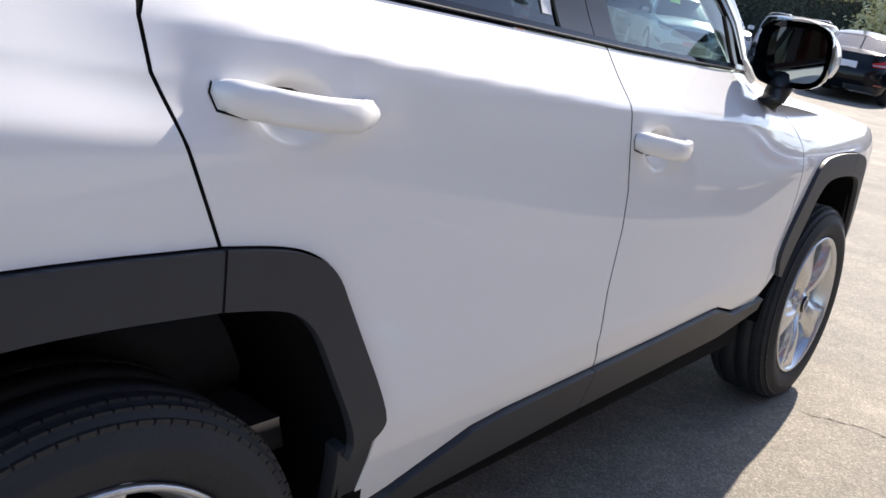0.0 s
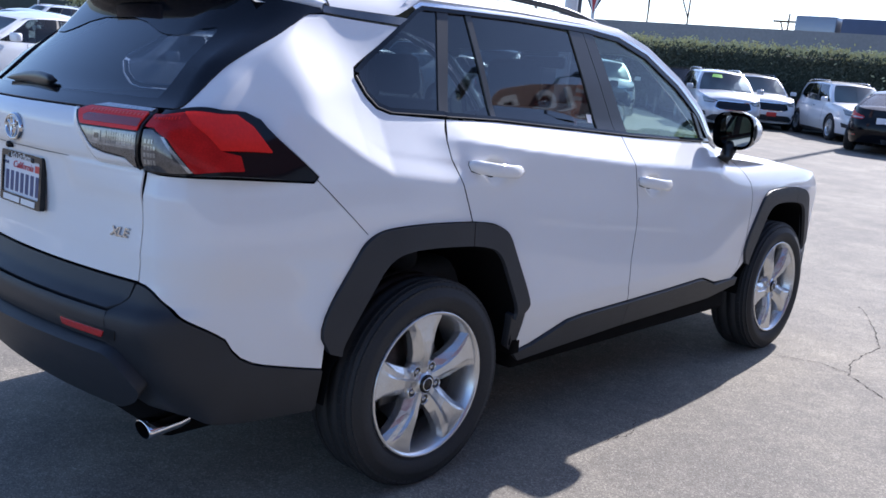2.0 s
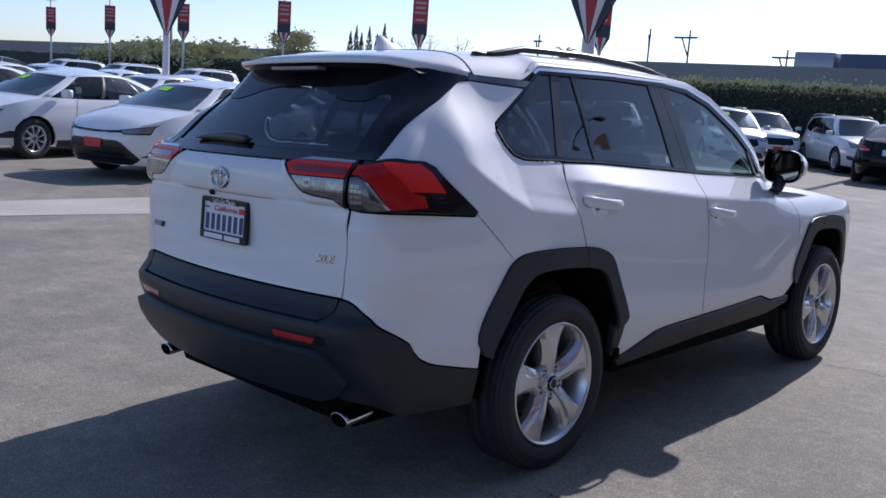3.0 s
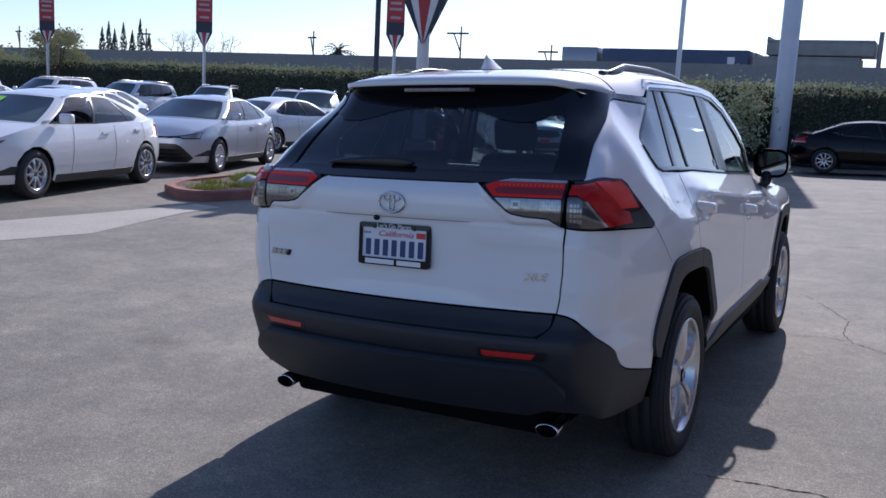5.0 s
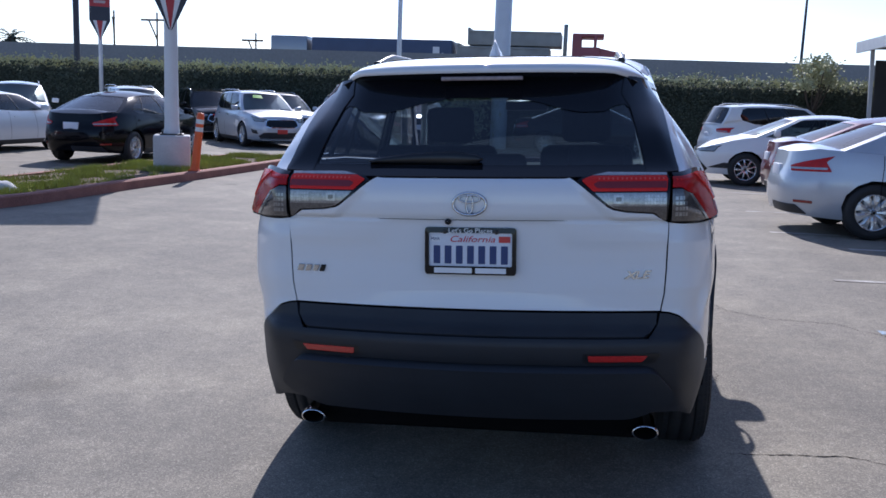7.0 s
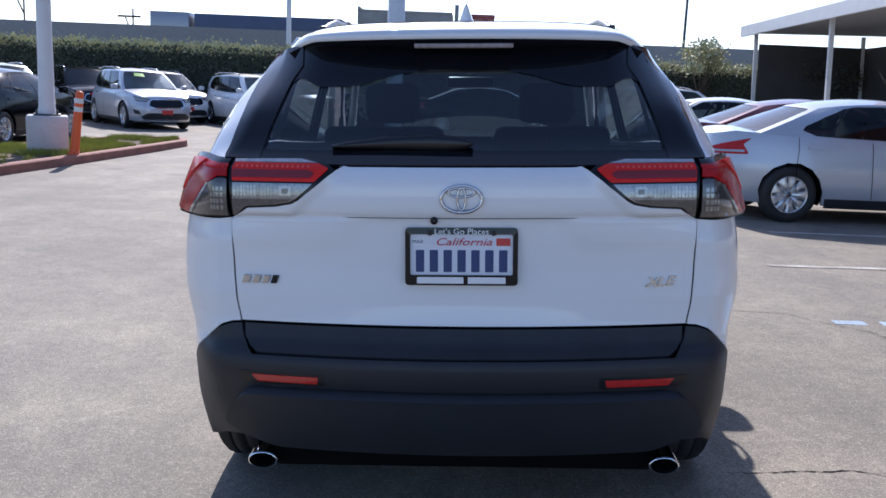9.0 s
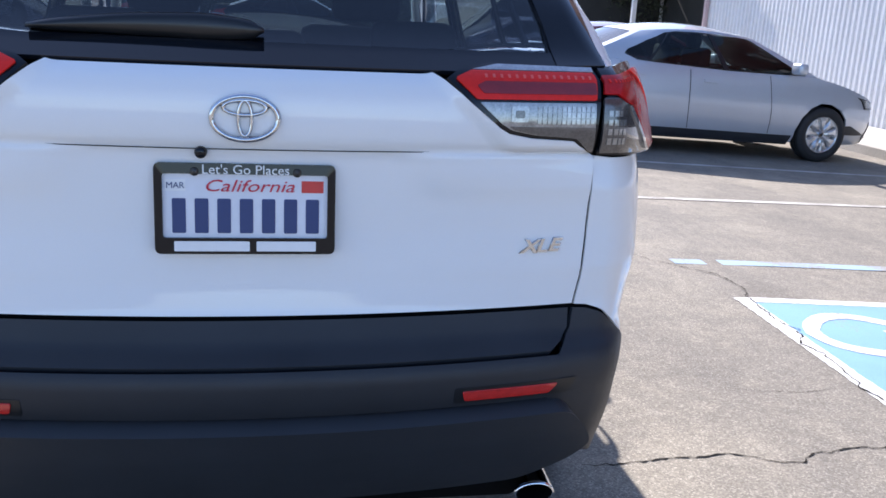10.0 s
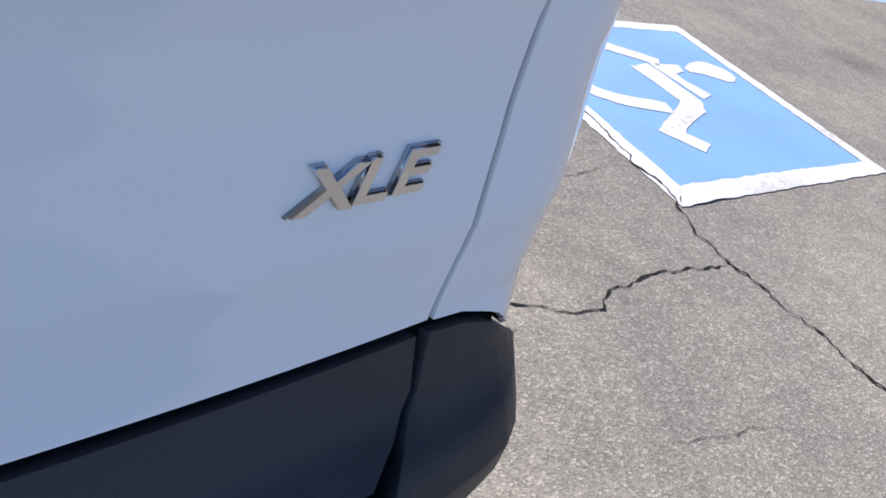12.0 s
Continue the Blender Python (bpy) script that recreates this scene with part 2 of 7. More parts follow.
SIGN_DARK = material("sign_navy", (0.03, 0.035, 0.05), rough=0.5, vary=0.12)
SIGN_GREY = material("sign_faded_text", (0.45, 0.34, 0.34), rough=0.6, vary=0.12)
CORRUGATED = material("white_corrugated_steel", (0.66, 0.67, 0.68), rough=0.5, vary=0.08, scale=1.2, fine=12)
FASCIA = material("brown_red_fascia", (0.20, 0.055, 0.04), rough=0.6, vary=0.15, scale=1)
CANOPY = material("grey_canopy_steel", (0.34, 0.33, 0.32), rough=0.6, vary=0.12, scale=1)
SCREEN = material("dark_mesh_screen", (0.05, 0.05, 0.05), rough=0.9, vary=0.2, scale=2)
PLATE_WHITE = material("plate_white", (0.72, 0.74, 0.80), rough=0.35, vary=0.04)
PLATE_BLUE = material("plate_blue_ink", (0.03, 0.05, 0.16), rough=0.5, vary=0.05)
INK_WHITE = material("white_letter", (0.80, 0.81, 0.82), rough=0.4, vary=0.03)
INK_RED = material("red_script_ink", (0.55, 0.02, 0.05), rough=0.5, vary=0.05)
STICKER_RED = material("red_sticker", (0.62, 0.05, 0.04), rough=0.5, vary=0.08)
GREEN_TAG = material("lime_windscreen_tag", (0.30, 0.75, 0.06), rough=0.5, vary=0.08)


# ---- helpers for building ----
def part(name, bm, mat, parent=None, label="", smooth=True):
    me = bpy.data.meshes.new(name)
    bm.to_mesh(me)
    bm.free()
    for m in mat if isinstance(mat, (list, tuple)) else (mat,):
        me.materials.append(m)
    if smooth:
        me.shade_smooth()
    ob = new(name, me)
    ob.parent = parent
    if label:
        ob["label"] = label
    return ob


def raw(name, verts, faces, mat, parent=None, label="", smooth=False, ids=None):
    me = bpy.data.meshes.new(name)
    me.from_pydata([tuple(v) for v in verts], [], faces)
    for m in mat if isinstance(mat, (list, tuple)) else (mat,):
        me.materials.append(m)
    if ids is not None:
        me.polygons.foreach_set("material_index", ids)
    if smooth:
        me.shade_smooth()
    ob = new(name, me)
    ob.parent = parent
    if label:
        ob["label"] = label
    return ob


def box(bm, x0, x1, y0, y1, z0, z1, bevel=0.0, m=None):
    geo = bmesh.ops.create_cube(bm, size=1.0)
    vs = geo["verts"]
    for v in vs:
        v.co = Vector(((x0 + x1) / 2 + v.co.x * (x1 - x0), (y0 + y1) / 2 + v.co.y * (y1 - y0), (z0 + z1) / 2 + v.co.z * (z1 - z0)))
    if bevel:
        es = list({e for v in vs for e in v.link_edges})
        vs = list({v for f in bmesh.ops.bevel(bm, geom=es, offset=bevel, segments=2, affect="EDGES", profile=0.5)["faces"] for v in f.verts} | {v for v in vs if v.is_valid})
    if m is not None:
        bmesh.ops.transform(bm, matrix=m, verts=vs)
    return vs


def tube(bm, pts, radii, sides=10, caps=True):
    """A round bar along points, with a radius at each."""
    rings = []
    n = len(pts)
    for i, p in enumerate(pts):
        p = Vector(p)
        d = (Vector(pts[min(i + 1, n - 1)]) - Vector(pts[max(i - 1, 0)])).normalized()
        a = d.orthogonal().normalized() if abs(d.z) > 0.9 else d.cross(Vector((0, 0, 1))).normalized()
        b = d.cross(a)
        r = radii[i] if isinstance(radii, (list, tuple)) else radii
        rings.append([bm.verts.new(p + r * (math.cos(k * 2 * math.pi / sides) * a + math.sin(k * 2 * math.pi / sides) * b)) for k in range(sides)])
    for r0, r1 in zip(rings, rings[1:]):
        for k in range(sides):
            bm.faces.new((r0[k], r0[(k + 1) % sides], r1[(k + 1) % sides], r1[k]))
    if caps:
        bm.faces.new(rings[0][::-1])
        bm.faces.new(rings[-1])


def lathe(bm, prof, sides=48, axis="X", m=None):
    """Turns (radius, height) pairs round an axis."""
    rings = []
    for r, h in prof:
        ring = []
        for k in range(sides):
            a = 2 * math.pi * k / sides
            c, s = r * math.cos(a), r * math.sin(a)
            co = Vector((h, c, s)) if axis == "X" else Vector((c, s, h)) if axis == "Z" else Vector((c, h, s))
            ring.append(bm.verts.new(m @ co if m is not None else co))
        rings.append(ring)
    for r0, r1 in zip(rings, rings[1:]):
        for k in range(sides):
            bm.faces.new((r0[k], r0[(k + 1) % sides], r1[(k + 1) % sides], r1[k]))
    return rings


def grid_bm(nu, nv, f):
    bm = bmesh.new()
    vs = [[bm.verts.new(f(i / nu, j / nv)) for j in range(nv + 1)] for i in range(nu + 1)]
    for i in range(nu):
        for j in range(nv):
            bm.faces.new((vs[i][j], vs[i + 1][j], vs[i + 1][j + 1], vs[i][j + 1]))
    return bm


def step(a, b, v):
    s = min(1.0, max(0.0, (v - a) / (b - a)))
    return s * s * (3 - 2 * s)


def curve_table(pairs, blur=0.012, lo=0.0, hi=2.0):
    """A smooth function through (z, value) pairs."""
    zs = np.arange(lo, hi, 0.004)
    vals = np.interp(zs, [p[0] for p in pairs], [p[1] for p in pairs])
    k = np.exp(-0.5 * (np.arange(-12, 13) * 0.004 / blur) ** 2)
    out = np.convolve(np.pad(vals, 12, mode="edge"), k / k.sum(), "valid")
    return lambda z: float(np.interp(z, zs, out))


def lettering(text, size, depth=0.001, shear=0.0, spacing=1.0, bold=0.0):
    cu = bpy.data.curves.new("lettering", "FONT")
    cu.body, cu.size, cu.extrude, cu.shear, cu.space_character = text, size, depth, shear, spacing
    cu.align_x, cu.align_y, cu.offset = "CENTER", "CENTER", bold
    cu.resolution_u = 3
    ob = bpy.data.objects.new("lettering", cu)
    scene.collection.objects.link(ob)
    me = bpy.data.meshes.new_from_object(ob.evaluated_get(bpy.context.evaluated_depsgraph_get()))
    bpy.data.objects.remove(ob)
    bpy.data.curves.remove(cu)
    return me


# ---- the ground ----
def ground_z(x, y):
    """Height of the ground in the car's frame: flat under the car, level with the horizon farther off."""
    left = 0.046 * max(0.0, -x - 0.6) * step(0.6, 3.5, -x)
    right = -0.045 * max(0.0, min(x, 14.0) - 2.4)
    return left + right


def on_ground(x, y, up=0.0):
    return LEVEL @ Vector((x, y, ground_z(x, y) + up))


def stand(x, y, heading):
    """The level pose of a thing on the ground, its nose towards the heading (degrees from +y, to the left)."""
    p = on_ground(x, y)
    return pose(p.x, p.y, p.z, 0, 0, heading)


def build_ground():
    fine = [i * 0.25 for i in range(-60, 61)]
    far = [15 * 1.22 ** k for k in range(1, 24)]
    xs = [-v for v in far[::-1]] + fine + far
    ys = [-v for v in far[::-1]] + fine + far
    verts = [on_ground(x, y, 0.006 * noise.noise((x * 0.4, y * 0.4, 0)) if max(abs(x), abs(y)) < 15 and not (-2 < x < 3.6 and -2 < y < 4) else 0) for x in xs for y in ys]
    n = len(ys)
    faces = [(i * n + j, (i + 1) * n + j, (i + 1) * n + j + 1, i * n + j + 1) for i in range(len(xs) - 1) for j in range(n - 1)]
    ob = raw("ground", verts, faces, ASPHALT, smooth=True)
    return tagged(ob, "old bleached grey asphalt of a car dealer's lot", "ground", kind="structure")


ground = build_ground()


def ribbon(name, pts, width, mat, up=0.003, parent=None, label="", jitter=0.0, seed=1, taper=True):
    """A thin strip that lies on the ground along points, finely uneven."""
    rnd = random.Random(seed)
    line = []
    for (x0, y0), (x1, y1) in zip(pts, pts[1:]):
        n = max(2, int(math.hypot(x1 - x0, y1 - y0) / 0.014)) if jitter else 2
        line += [(x0 + (x1 - x0) * k / n, y0 + (y1 - y0) * k / n) for k in range(n)]
    line.append(pts[-1])
    verts, faces = [], []
    drift = 0.0
    for i, (x, y) in enumerate(line):
        a, b = line[max(0, i - 1)], line[min(len(line) - 1, i + 1)]
        d = Vector((b[0] - a[0], b[1] - a[1])).normalized()
        nx, ny = -d.y, d.x
        if jitter:
            drift = 0.82 * drift + rnd.uniform(-1, 1) * jitter * (2.2 if rnd.random() < 0.25 else 0.7)
        w = width * (rnd.choice((0.25, 0.35, 0.5, 0.7, 1.05)) if jitter else 1.0) / 2
        if jitter and taper:
            w *= min(1.0, 0.2 + min(i, len(line) - 1 - i) * 0.2)
        cx, cy = x + nx * drift, y + ny * drift
        verts += [on_ground(cx + nx * w, cy + ny * w, up), on_ground(cx - nx * w, cy - ny * w, up)]
    for i in range(len(line) - 1):
        faces.append((2 * i, 2 * i + 1, 2 * i + 3, 2 * i + 2))
    return raw(name, verts, faces, mat, parent, label)


def flat_shape(name, pts, mat, up, parent=None, label="", cell=0.12):
    """A flat painted shape on the ground, cut fine enough to follow it."""
    bm = bmesh.new()
    bm.faces.new([bm.verts.new((x, y, 0)) for x, y in pts])
    xs, ys = [p[0] for p in pts], [p[1] for p in pts]
    for lo, hi, axis in ((min(xs), max(xs), 0), (min(ys), max(ys), 1)):
        c = lo + cell
        while c < hi:
            co, no = [0, 0, 0], [0, 0, 0]
            co[axis], no[axis] = c, 1
            bmesh.ops.bisect_plane(bm, geom=bm.verts[:] + bm.edges[:] + bm.faces[:], plane_co=co, plane_no=no)
            c += cell
    for v in bm.verts:
        v.co = on_ground(v.co.x, v.co.y, up)
    bmesh.ops.recalc_face_normals(bm, faces=bm.faces)
    return part(name, bm, mat, parent, label, smooth=False)


# ---- the white car: one wrapped surface for flank and tail ----
DOOR_SECTION = curve_table([(.15, .76), (.33, .848), (.42, .872), (.50, .893), (.56, .902), (.70, .895), (.85, .889), (.96, .884), (1.05, .881), (1.10, .850), (1.205, .787), (1.25, .766), (1.40, .718), (1.60, .645), (1.66, .60)], 0.009)
REAR_LOW = curve_table([(.15, .78), (.36, .862), (.48, .890), (.60, .897), (.85, .900), (.95, .897), (1.03, .892), (1.10, .880), (1.22, .850), (1.30, .822), (1.50, .74)], 0.012)
REAR_SMOOTH = curve_table([(.15, .78), (.36, .862), (.48, .890), (.60, .897), (.85, .900), (.95, .896), (1.03, .886), (1.12, .862), (1.22, .818), (1.30, .772), (1.38, .730), (1.50, .674), (1.66, .60)], 0.035)
FENDER_SECTION = curve_table([(.15, .78), (.33, .845), (.5, .888), (.88, .908), (.94, .895), (1.0, .862), (1.05, .80), (1.12, .70)], 0.02)
TAIL_SECTION = curve_table([(.15, -.62), (.28, -.79), (.34, -.865), (.40, -.925), (.46, -.968), (.52, -1.0), (.58, -1.02), (.62, -1.035), (.66, -1.04), (.685, -1.03), (.70, -.995), (.74, -.974), (.765, -.963), (.82, -.953), (.92, -.945), (1.0, -.948), (1.065, -.955), (1.085, -.972), (1.12, -.976), (1.17, -.972), (1.20, -.955), (1.22, -.925), (1.235, -.895), (1.26, -.86), (1.457, -.665), (1.56, -.575), (1.66, -.49)], 0.008)


HANDLE_CUPS = ((.272, 1.058), (1.307, .970))


def ease(d, soft):
    """A ramp that starts at 0 with a rounded foot."""
    return d if d > soft else 0.0 if d < -soft else (d + soft) ** 2 / (4 * soft)


def flank(y, z):
    crease = float(np.interp(y, (.06, .45, 1.15, 2.2), (1.165, 1.128, 1.063, 1.0)))
    belt = float(np.interp(y, (-.3, .12, 1.06, 2.0), (1.24, 1.228, 1.178, 1.134)))
    zd = float(np.interp(z, (.1, .85, crease, belt, 1.66), (.1, .85, 1.055, 1.205, 1.66)))
    wq, wf = 1 - step(-.06, .45, y), step(1.75, 2.35, y)
    crest = float(np.interp(y, (-.60, -.29, -.195, .11), (1.30, 1.104, 1.058, 1.024)))
    rear = REAR_LOW(z)
    shoulder = REAR_LOW(crest - ease(crest - z, .014)) - .58 * ease(z - crest, .014)
    upper = .770 - .42 * (max(z, crest + .07) - 1.27)
    rear = upper + ease(shoulder - upper, .030)
    ridge = step(-.62, -.42, y)
    rear = rear * ridge + REAR_SMOOTH(z) * (1 - ridge)
    rear -= .034 * step(1.28, 1.53, z) * step(.0, .30, -y)
    dent = 0.0
    for hy, hz in HANDLE_CUPS:
        dy, dz = (y - hy) / .066, (z - hz + .10 * (y - hy)) / .046
        if abs(dy) < 1.6 and abs(dz) < 1.6:
            dent += .034 * (1 - step(.20, 1.12, math.hypot(dy, dz)))
    w = -dent + DOOR_SECTION(zd) * (1 - wq) * (1 - wf) + rear * wq + FENDER_SECTION(z) * wf
    return w - (.165 - .035 * step(.70, .85, z) - .025 * step(1.20, 1.40, z)) * min(0.0, y) ** 2 - .034 * max(0.0, y - 1.9) ** 2 - .30 * max(0.0, y - 3.0) ** 2


def tail(x, z):
    bow = float(np.interp(z, (.55, .70, .76, .84, 1.0, 1.07, 1.2, 1.3), (.17, .165, .15, .11, .11, .16, .17, .17)))
    return TAIL_SECTION(z) + bow * x * x + 3.4 * step(1.34, 1.55, z) * max(0.0, abs(x) - .42) ** 2 + .5 * (1 - step(.68, .76, z)) * max(0.0, abs(x) - .56) ** 2


def narrow(z):
    return float(np.interp(z, (1.20, 1.30, 1.62), (1.0, .92, .80)))


LEFT_OUT = .030


def corner_y(z):
    return -.74 + .44 * step(1.18, 1.62, z)


def shell(s, z):
    """The car's skin: s runs from the middle of the tail (0) round the corner (0.70 to 0.95) and forward along the flank."""
    sign, s = (1 if s >= 0 else -1), abs(s)
    k, yc = narrow(z), corner_y(z)
    if s <= .70:
        return Vector((sign * s * k, tail(s * k, z), z))
    wide = LEFT_OUT * step(.72, 1.02, s) if sign < 0 else 0.0
    if s >= .95:
        y = yc + s - .95
        return Vector((sign * (flank(y, z) + wide), y, z))
    a, d = Vector((.70 * k, tail(.70 * k, z))), Vector((flank(yc, z), yc))
    reach = (d - a).length * float(np.interp(z, (1.20, 1.33), (.27, .20)))
    ta = Vector((.02, tail(.70 * k, z) - tail(.70 * k - .02, z))).normalized()
    td = Vector((flank(yc + .01, z) - flank(yc - .01, z), .02)).normalized()
    b, c, t = a + ta * reach, d - td * reach, (s - .70) / .25
    p = a * (1 - t) ** 3 + b * 3 * t * (1 - t) ** 2 + c * 3 * t * t * (1 - t) + d * t ** 3
    return Vector((sign * (p.x + wide), p.y, z))


def shell_normal(s, z):
    e = .006
    n = (shell(s + e, z) - shell(s - e, z)).cross(shell(s, z + e) - shell(s, z - e))
    return n.normalized()


def T(x, z):
    """A place on the tail, x from the middle."""
    return (x / narrow(z), z)


def F(y, z):
    """A place on the right flank, y ahead of the rear axle."""
    return (.95 + y - corner_y(z), z)


def flank_place(a, z):
    return math.copysign(.95 + abs(a) - 2.0 - corner_y(z), a), z


def rounded(pts, r):
    """Rounds a polygon's corners; r: one radius, or {index: radius}."""
    out = []
    n = len(pts)
    for i, p in enumerate(pts):
        rad = r.get(i, 0) if isinstance(r, dict) else r
        p, a, b = Vector(p), Vector(pts[i - 1]), Vector(pts[(i + 1) % n])
        da, db = a - p, b - p
        cut = min(rad, da.length * .45, db.length * .45)
        if cut < 1e-4:
            out.append(tuple(p))
            continue
        p0, p1 = p + da.normalized() * cut, p + db.normalized() * cut
        out += [tuple(p0 * (1 - t) ** 2 + p * 2 * t * (1 - t) + p1 * t * t) for t in (0, .2, .4, .6, .8, 1)]
    return out


def shrink(pts, d):
    """Draws a polygon in by d on all sides."""
    area = sum(a[0] * b[1] - b[0] * a[1] for a, b in zip(pts, pts[1:] + pts[:1]))
    d = d if area > 0 else -d
    out = []
    n = len(pts)
    for i, p in enumerate(pts):
        e0, e1 = Vector(p) - Vector(pts[i - 1]), Vector(pts[(i + 1) % n]) - Vector(p)
        if e0.length < 1e-6 or e1.length < 1e-6:
            continue
        n0, n1 = Vector((-e0.y, e0.x)).normalized(), Vector((-e1.y, e1.x)).normalized()
        m = n0 + n1
        m = m / max(.5, m.length_squared / 2) if m.length > 1e-6 else n0
        out.append((p[0] + m.x * d, p[1] + m.y * d))
    return out


def split_edges(pts, most):
    out = []
    for p, q in zip(pts, pts[1:] + pts[:1]):
        n = max(1, math.ceil(math.hypot(q[0] - p[0], q[1] - p[1]) / most))
        out += [(p[0] + (q[0] - p[0]) * k / n, p[1] + (q[1] - p[1]) * k / n) for k in range(n)]
    return out


def panel(name, pts, mat, parent, label="", out=0.0, lip=0.014, gap=0.002, cell=0.04, mirror=False, surface=None, normal=None, dome=0.0):
    """A skin panel: a polygon on the wrapped surface, with turned-in edges."""
    if surface is None and not callable(out) and min(abs(a) for a, b in pts) >= .95:
        # on the flanks lines are drawn straight along the car
        pts = [(2.0 + a - .95 + corner_y(b), b) for a, b in pts]
        surface, normal = (lambda a, b: shell(*flank_place(a, b))), (lambda a, b: shell_normal(*flank_place(a, b)))
    surface, normal = surface or shell, normal or shell_normal
    pts = split_edges(shrink(pts, gap) if gap else list(pts), cell)
    if mirror:
        pts = [(-a, b) for a, b in pts]
    if sum(a[0] * b[1] - b[0] * a[1] for a, b in zip(pts, pts[1:] + pts[:1])) < 0:
        pts = pts[::-1]
    bm = bmesh.new()
    bm.faces.new([bm.verts.new((a, b, 0)) for a, b in pts])
    for axis in (0, 1):
        vals = [p[axis] for p in pts]
        c = (math.floor(min(vals) / cell) + 1) * cell
        while c < max(vals) - 1e-4:
            co, no = [0, 0, 0], [0, 0, 0]
            co[axis], no[axis] = c, 1
            bmesh.ops.bisect_plane(bm, geom=bm.verts[:] + bm.edges[:] + bm.faces[:], plane_co=co, plane_no=no, dist=1e-5)
            c += cell
    bmesh.ops.triangulate(bm, faces=[f for f in bm.faces if len(f.verts) > 4])
    bm.verts.index_update()
    rim = [(e.verts[0].index, e.verts[1].index, e.link_faces[0]) for e in bm.edges if e.is_boundary]
    flat = [(v.co.x, v.co.y) for v in bm.verts]
    norms = [normal(a, b) for a, b in flat]
    verts = [surface(a, b) + n * (out(abs(a), b) if callable(out) else out) for (a, b), n in zip(flat, norms)]
    faces = [[v.index for v in f.verts] for f in bm.faces]
    turned = 0
    for f in faces[::max(1, len(faces) // 9)]:
        turned += 1 if (verts[f[1]] - verts[f[0]]).cross(verts[f[2]] - verts[f[0]]).dot(norms[f[0]]) < 0 else -1
    if turned > 0:
        faces = [f[::-1] for f in faces]
    loops = [norms[i] for f in faces for i in f]
    if lip:
        low = {}
        for i, j, f in rim:
            ids = [v.index for v in f.verts]
            k = ids.index(i)
            if ids[(k + 1) % len(ids)] != j:
                i, j = j, i
            for v in (i, j):
                if v not in low:
                    low[v] = len(verts)
                    verts.append(verts[v] - norms[v] * lip)
            faces.append([j, i, low[i], low[j]] if turned <= 0 else [low[j], low[i], i, j])
            side = (verts[i] - verts[j]).cross(norms[i])
            side = -side.normalized() if side.length > 1e-9 else norms[i]
            if turned > 0:
                side = -side
            ends = [(norms[j] * .5 + side).normalized(), (norms[i] * .5 + side).normalized(), side, side]
            loops += ends if turned <= 0 else ends[::-1]
    bm.free()
    ob = raw(name, verts, faces, mat, parent, label, smooth=True)
    ob.data.normals_split_custom_set([tuple(n) for n in loops])
    return ob


suv = tagged(new("suv"), "clean white compact SUV with black wheel-arch cladding and alloy wheels", "car")
suv.matrix_basis = LEVEL

REAR_SEAM = [F(.156, .892), F(.112, 1.0), F(.072, 1.10), F(.070, 1.16), F(.100, 1.226)]
MID_SEAM = [F(1.190, .478), F(1.182, .51), F(1.168, .545), F(1.172, .66), F(1.195, .80), F(1.195, .88), F(1.170, 1.0), F(1.156, 1.06), F(1.158, 1.12), F(1.166, 1.170)]
FRONT_SEAM = [F(2.16, .455), F(2.20, .50), F(2.25, .62), F(2.255, .80), F(2.235, .94), F(2.16, 1.035), F(2.00, 1.132)]


def soften(pts):
    """Cuts the corners of an open line twice."""
    for _ in range(2):
        out = [pts[0]]
        for p, q in zip(pts, pts[1:]):
            out += [(p[0] * .75 + q[0] * .25, p[1] * .75 + q[1] * .25), (p[0] * .25 + q[0] * .75, p[1] * .25 + q[1] * .75)]
        pts = out + [pts[-1]]
    return pts


def arch_outer(y0):
    """The outer edge of an arch: from its rear foot to the joint over the wheel, and on to its front foot."""
    aft = [(-.415, .530), (-.458, .612), (-.340, .815), (-.312, .857), (-.270, .884), (-.215, .897), (-.05, .902), (.156, .892)]
    fore = [(.156, .892), (.255, .880), (.315, .862), (.357, .832), (.387, .775), (.490, .580), (.480, .545), (.415, .515)]
    return [F(y0 + a, b) for a, b in soften(aft)], [F(y0 + a, b) for a, b in soften(fore)]


def arch_inner(y0):
    aft = [(-.372, .515), (-.365, .56), (-.262, .725), (-.228, .778), (-.185, .808), (-.13, .820), (-.02, .823), (.156, .811)]
    fore = [(.156, .811), (.245, .797), (.290, .780), (.325, .744), (.348, .700), (.42, .555), (.412, .515)]
    return [F(y0 + a, b) for a, b in soften(aft)], [F(y0 + a, b) for a, b in soften(fore)]


GARNISH_EDGE = [(.965, 1.522), (.89, 1.475), (.842, 1.42), (.815, 1.35), (.795, 1.295), (.750, 1.240)]


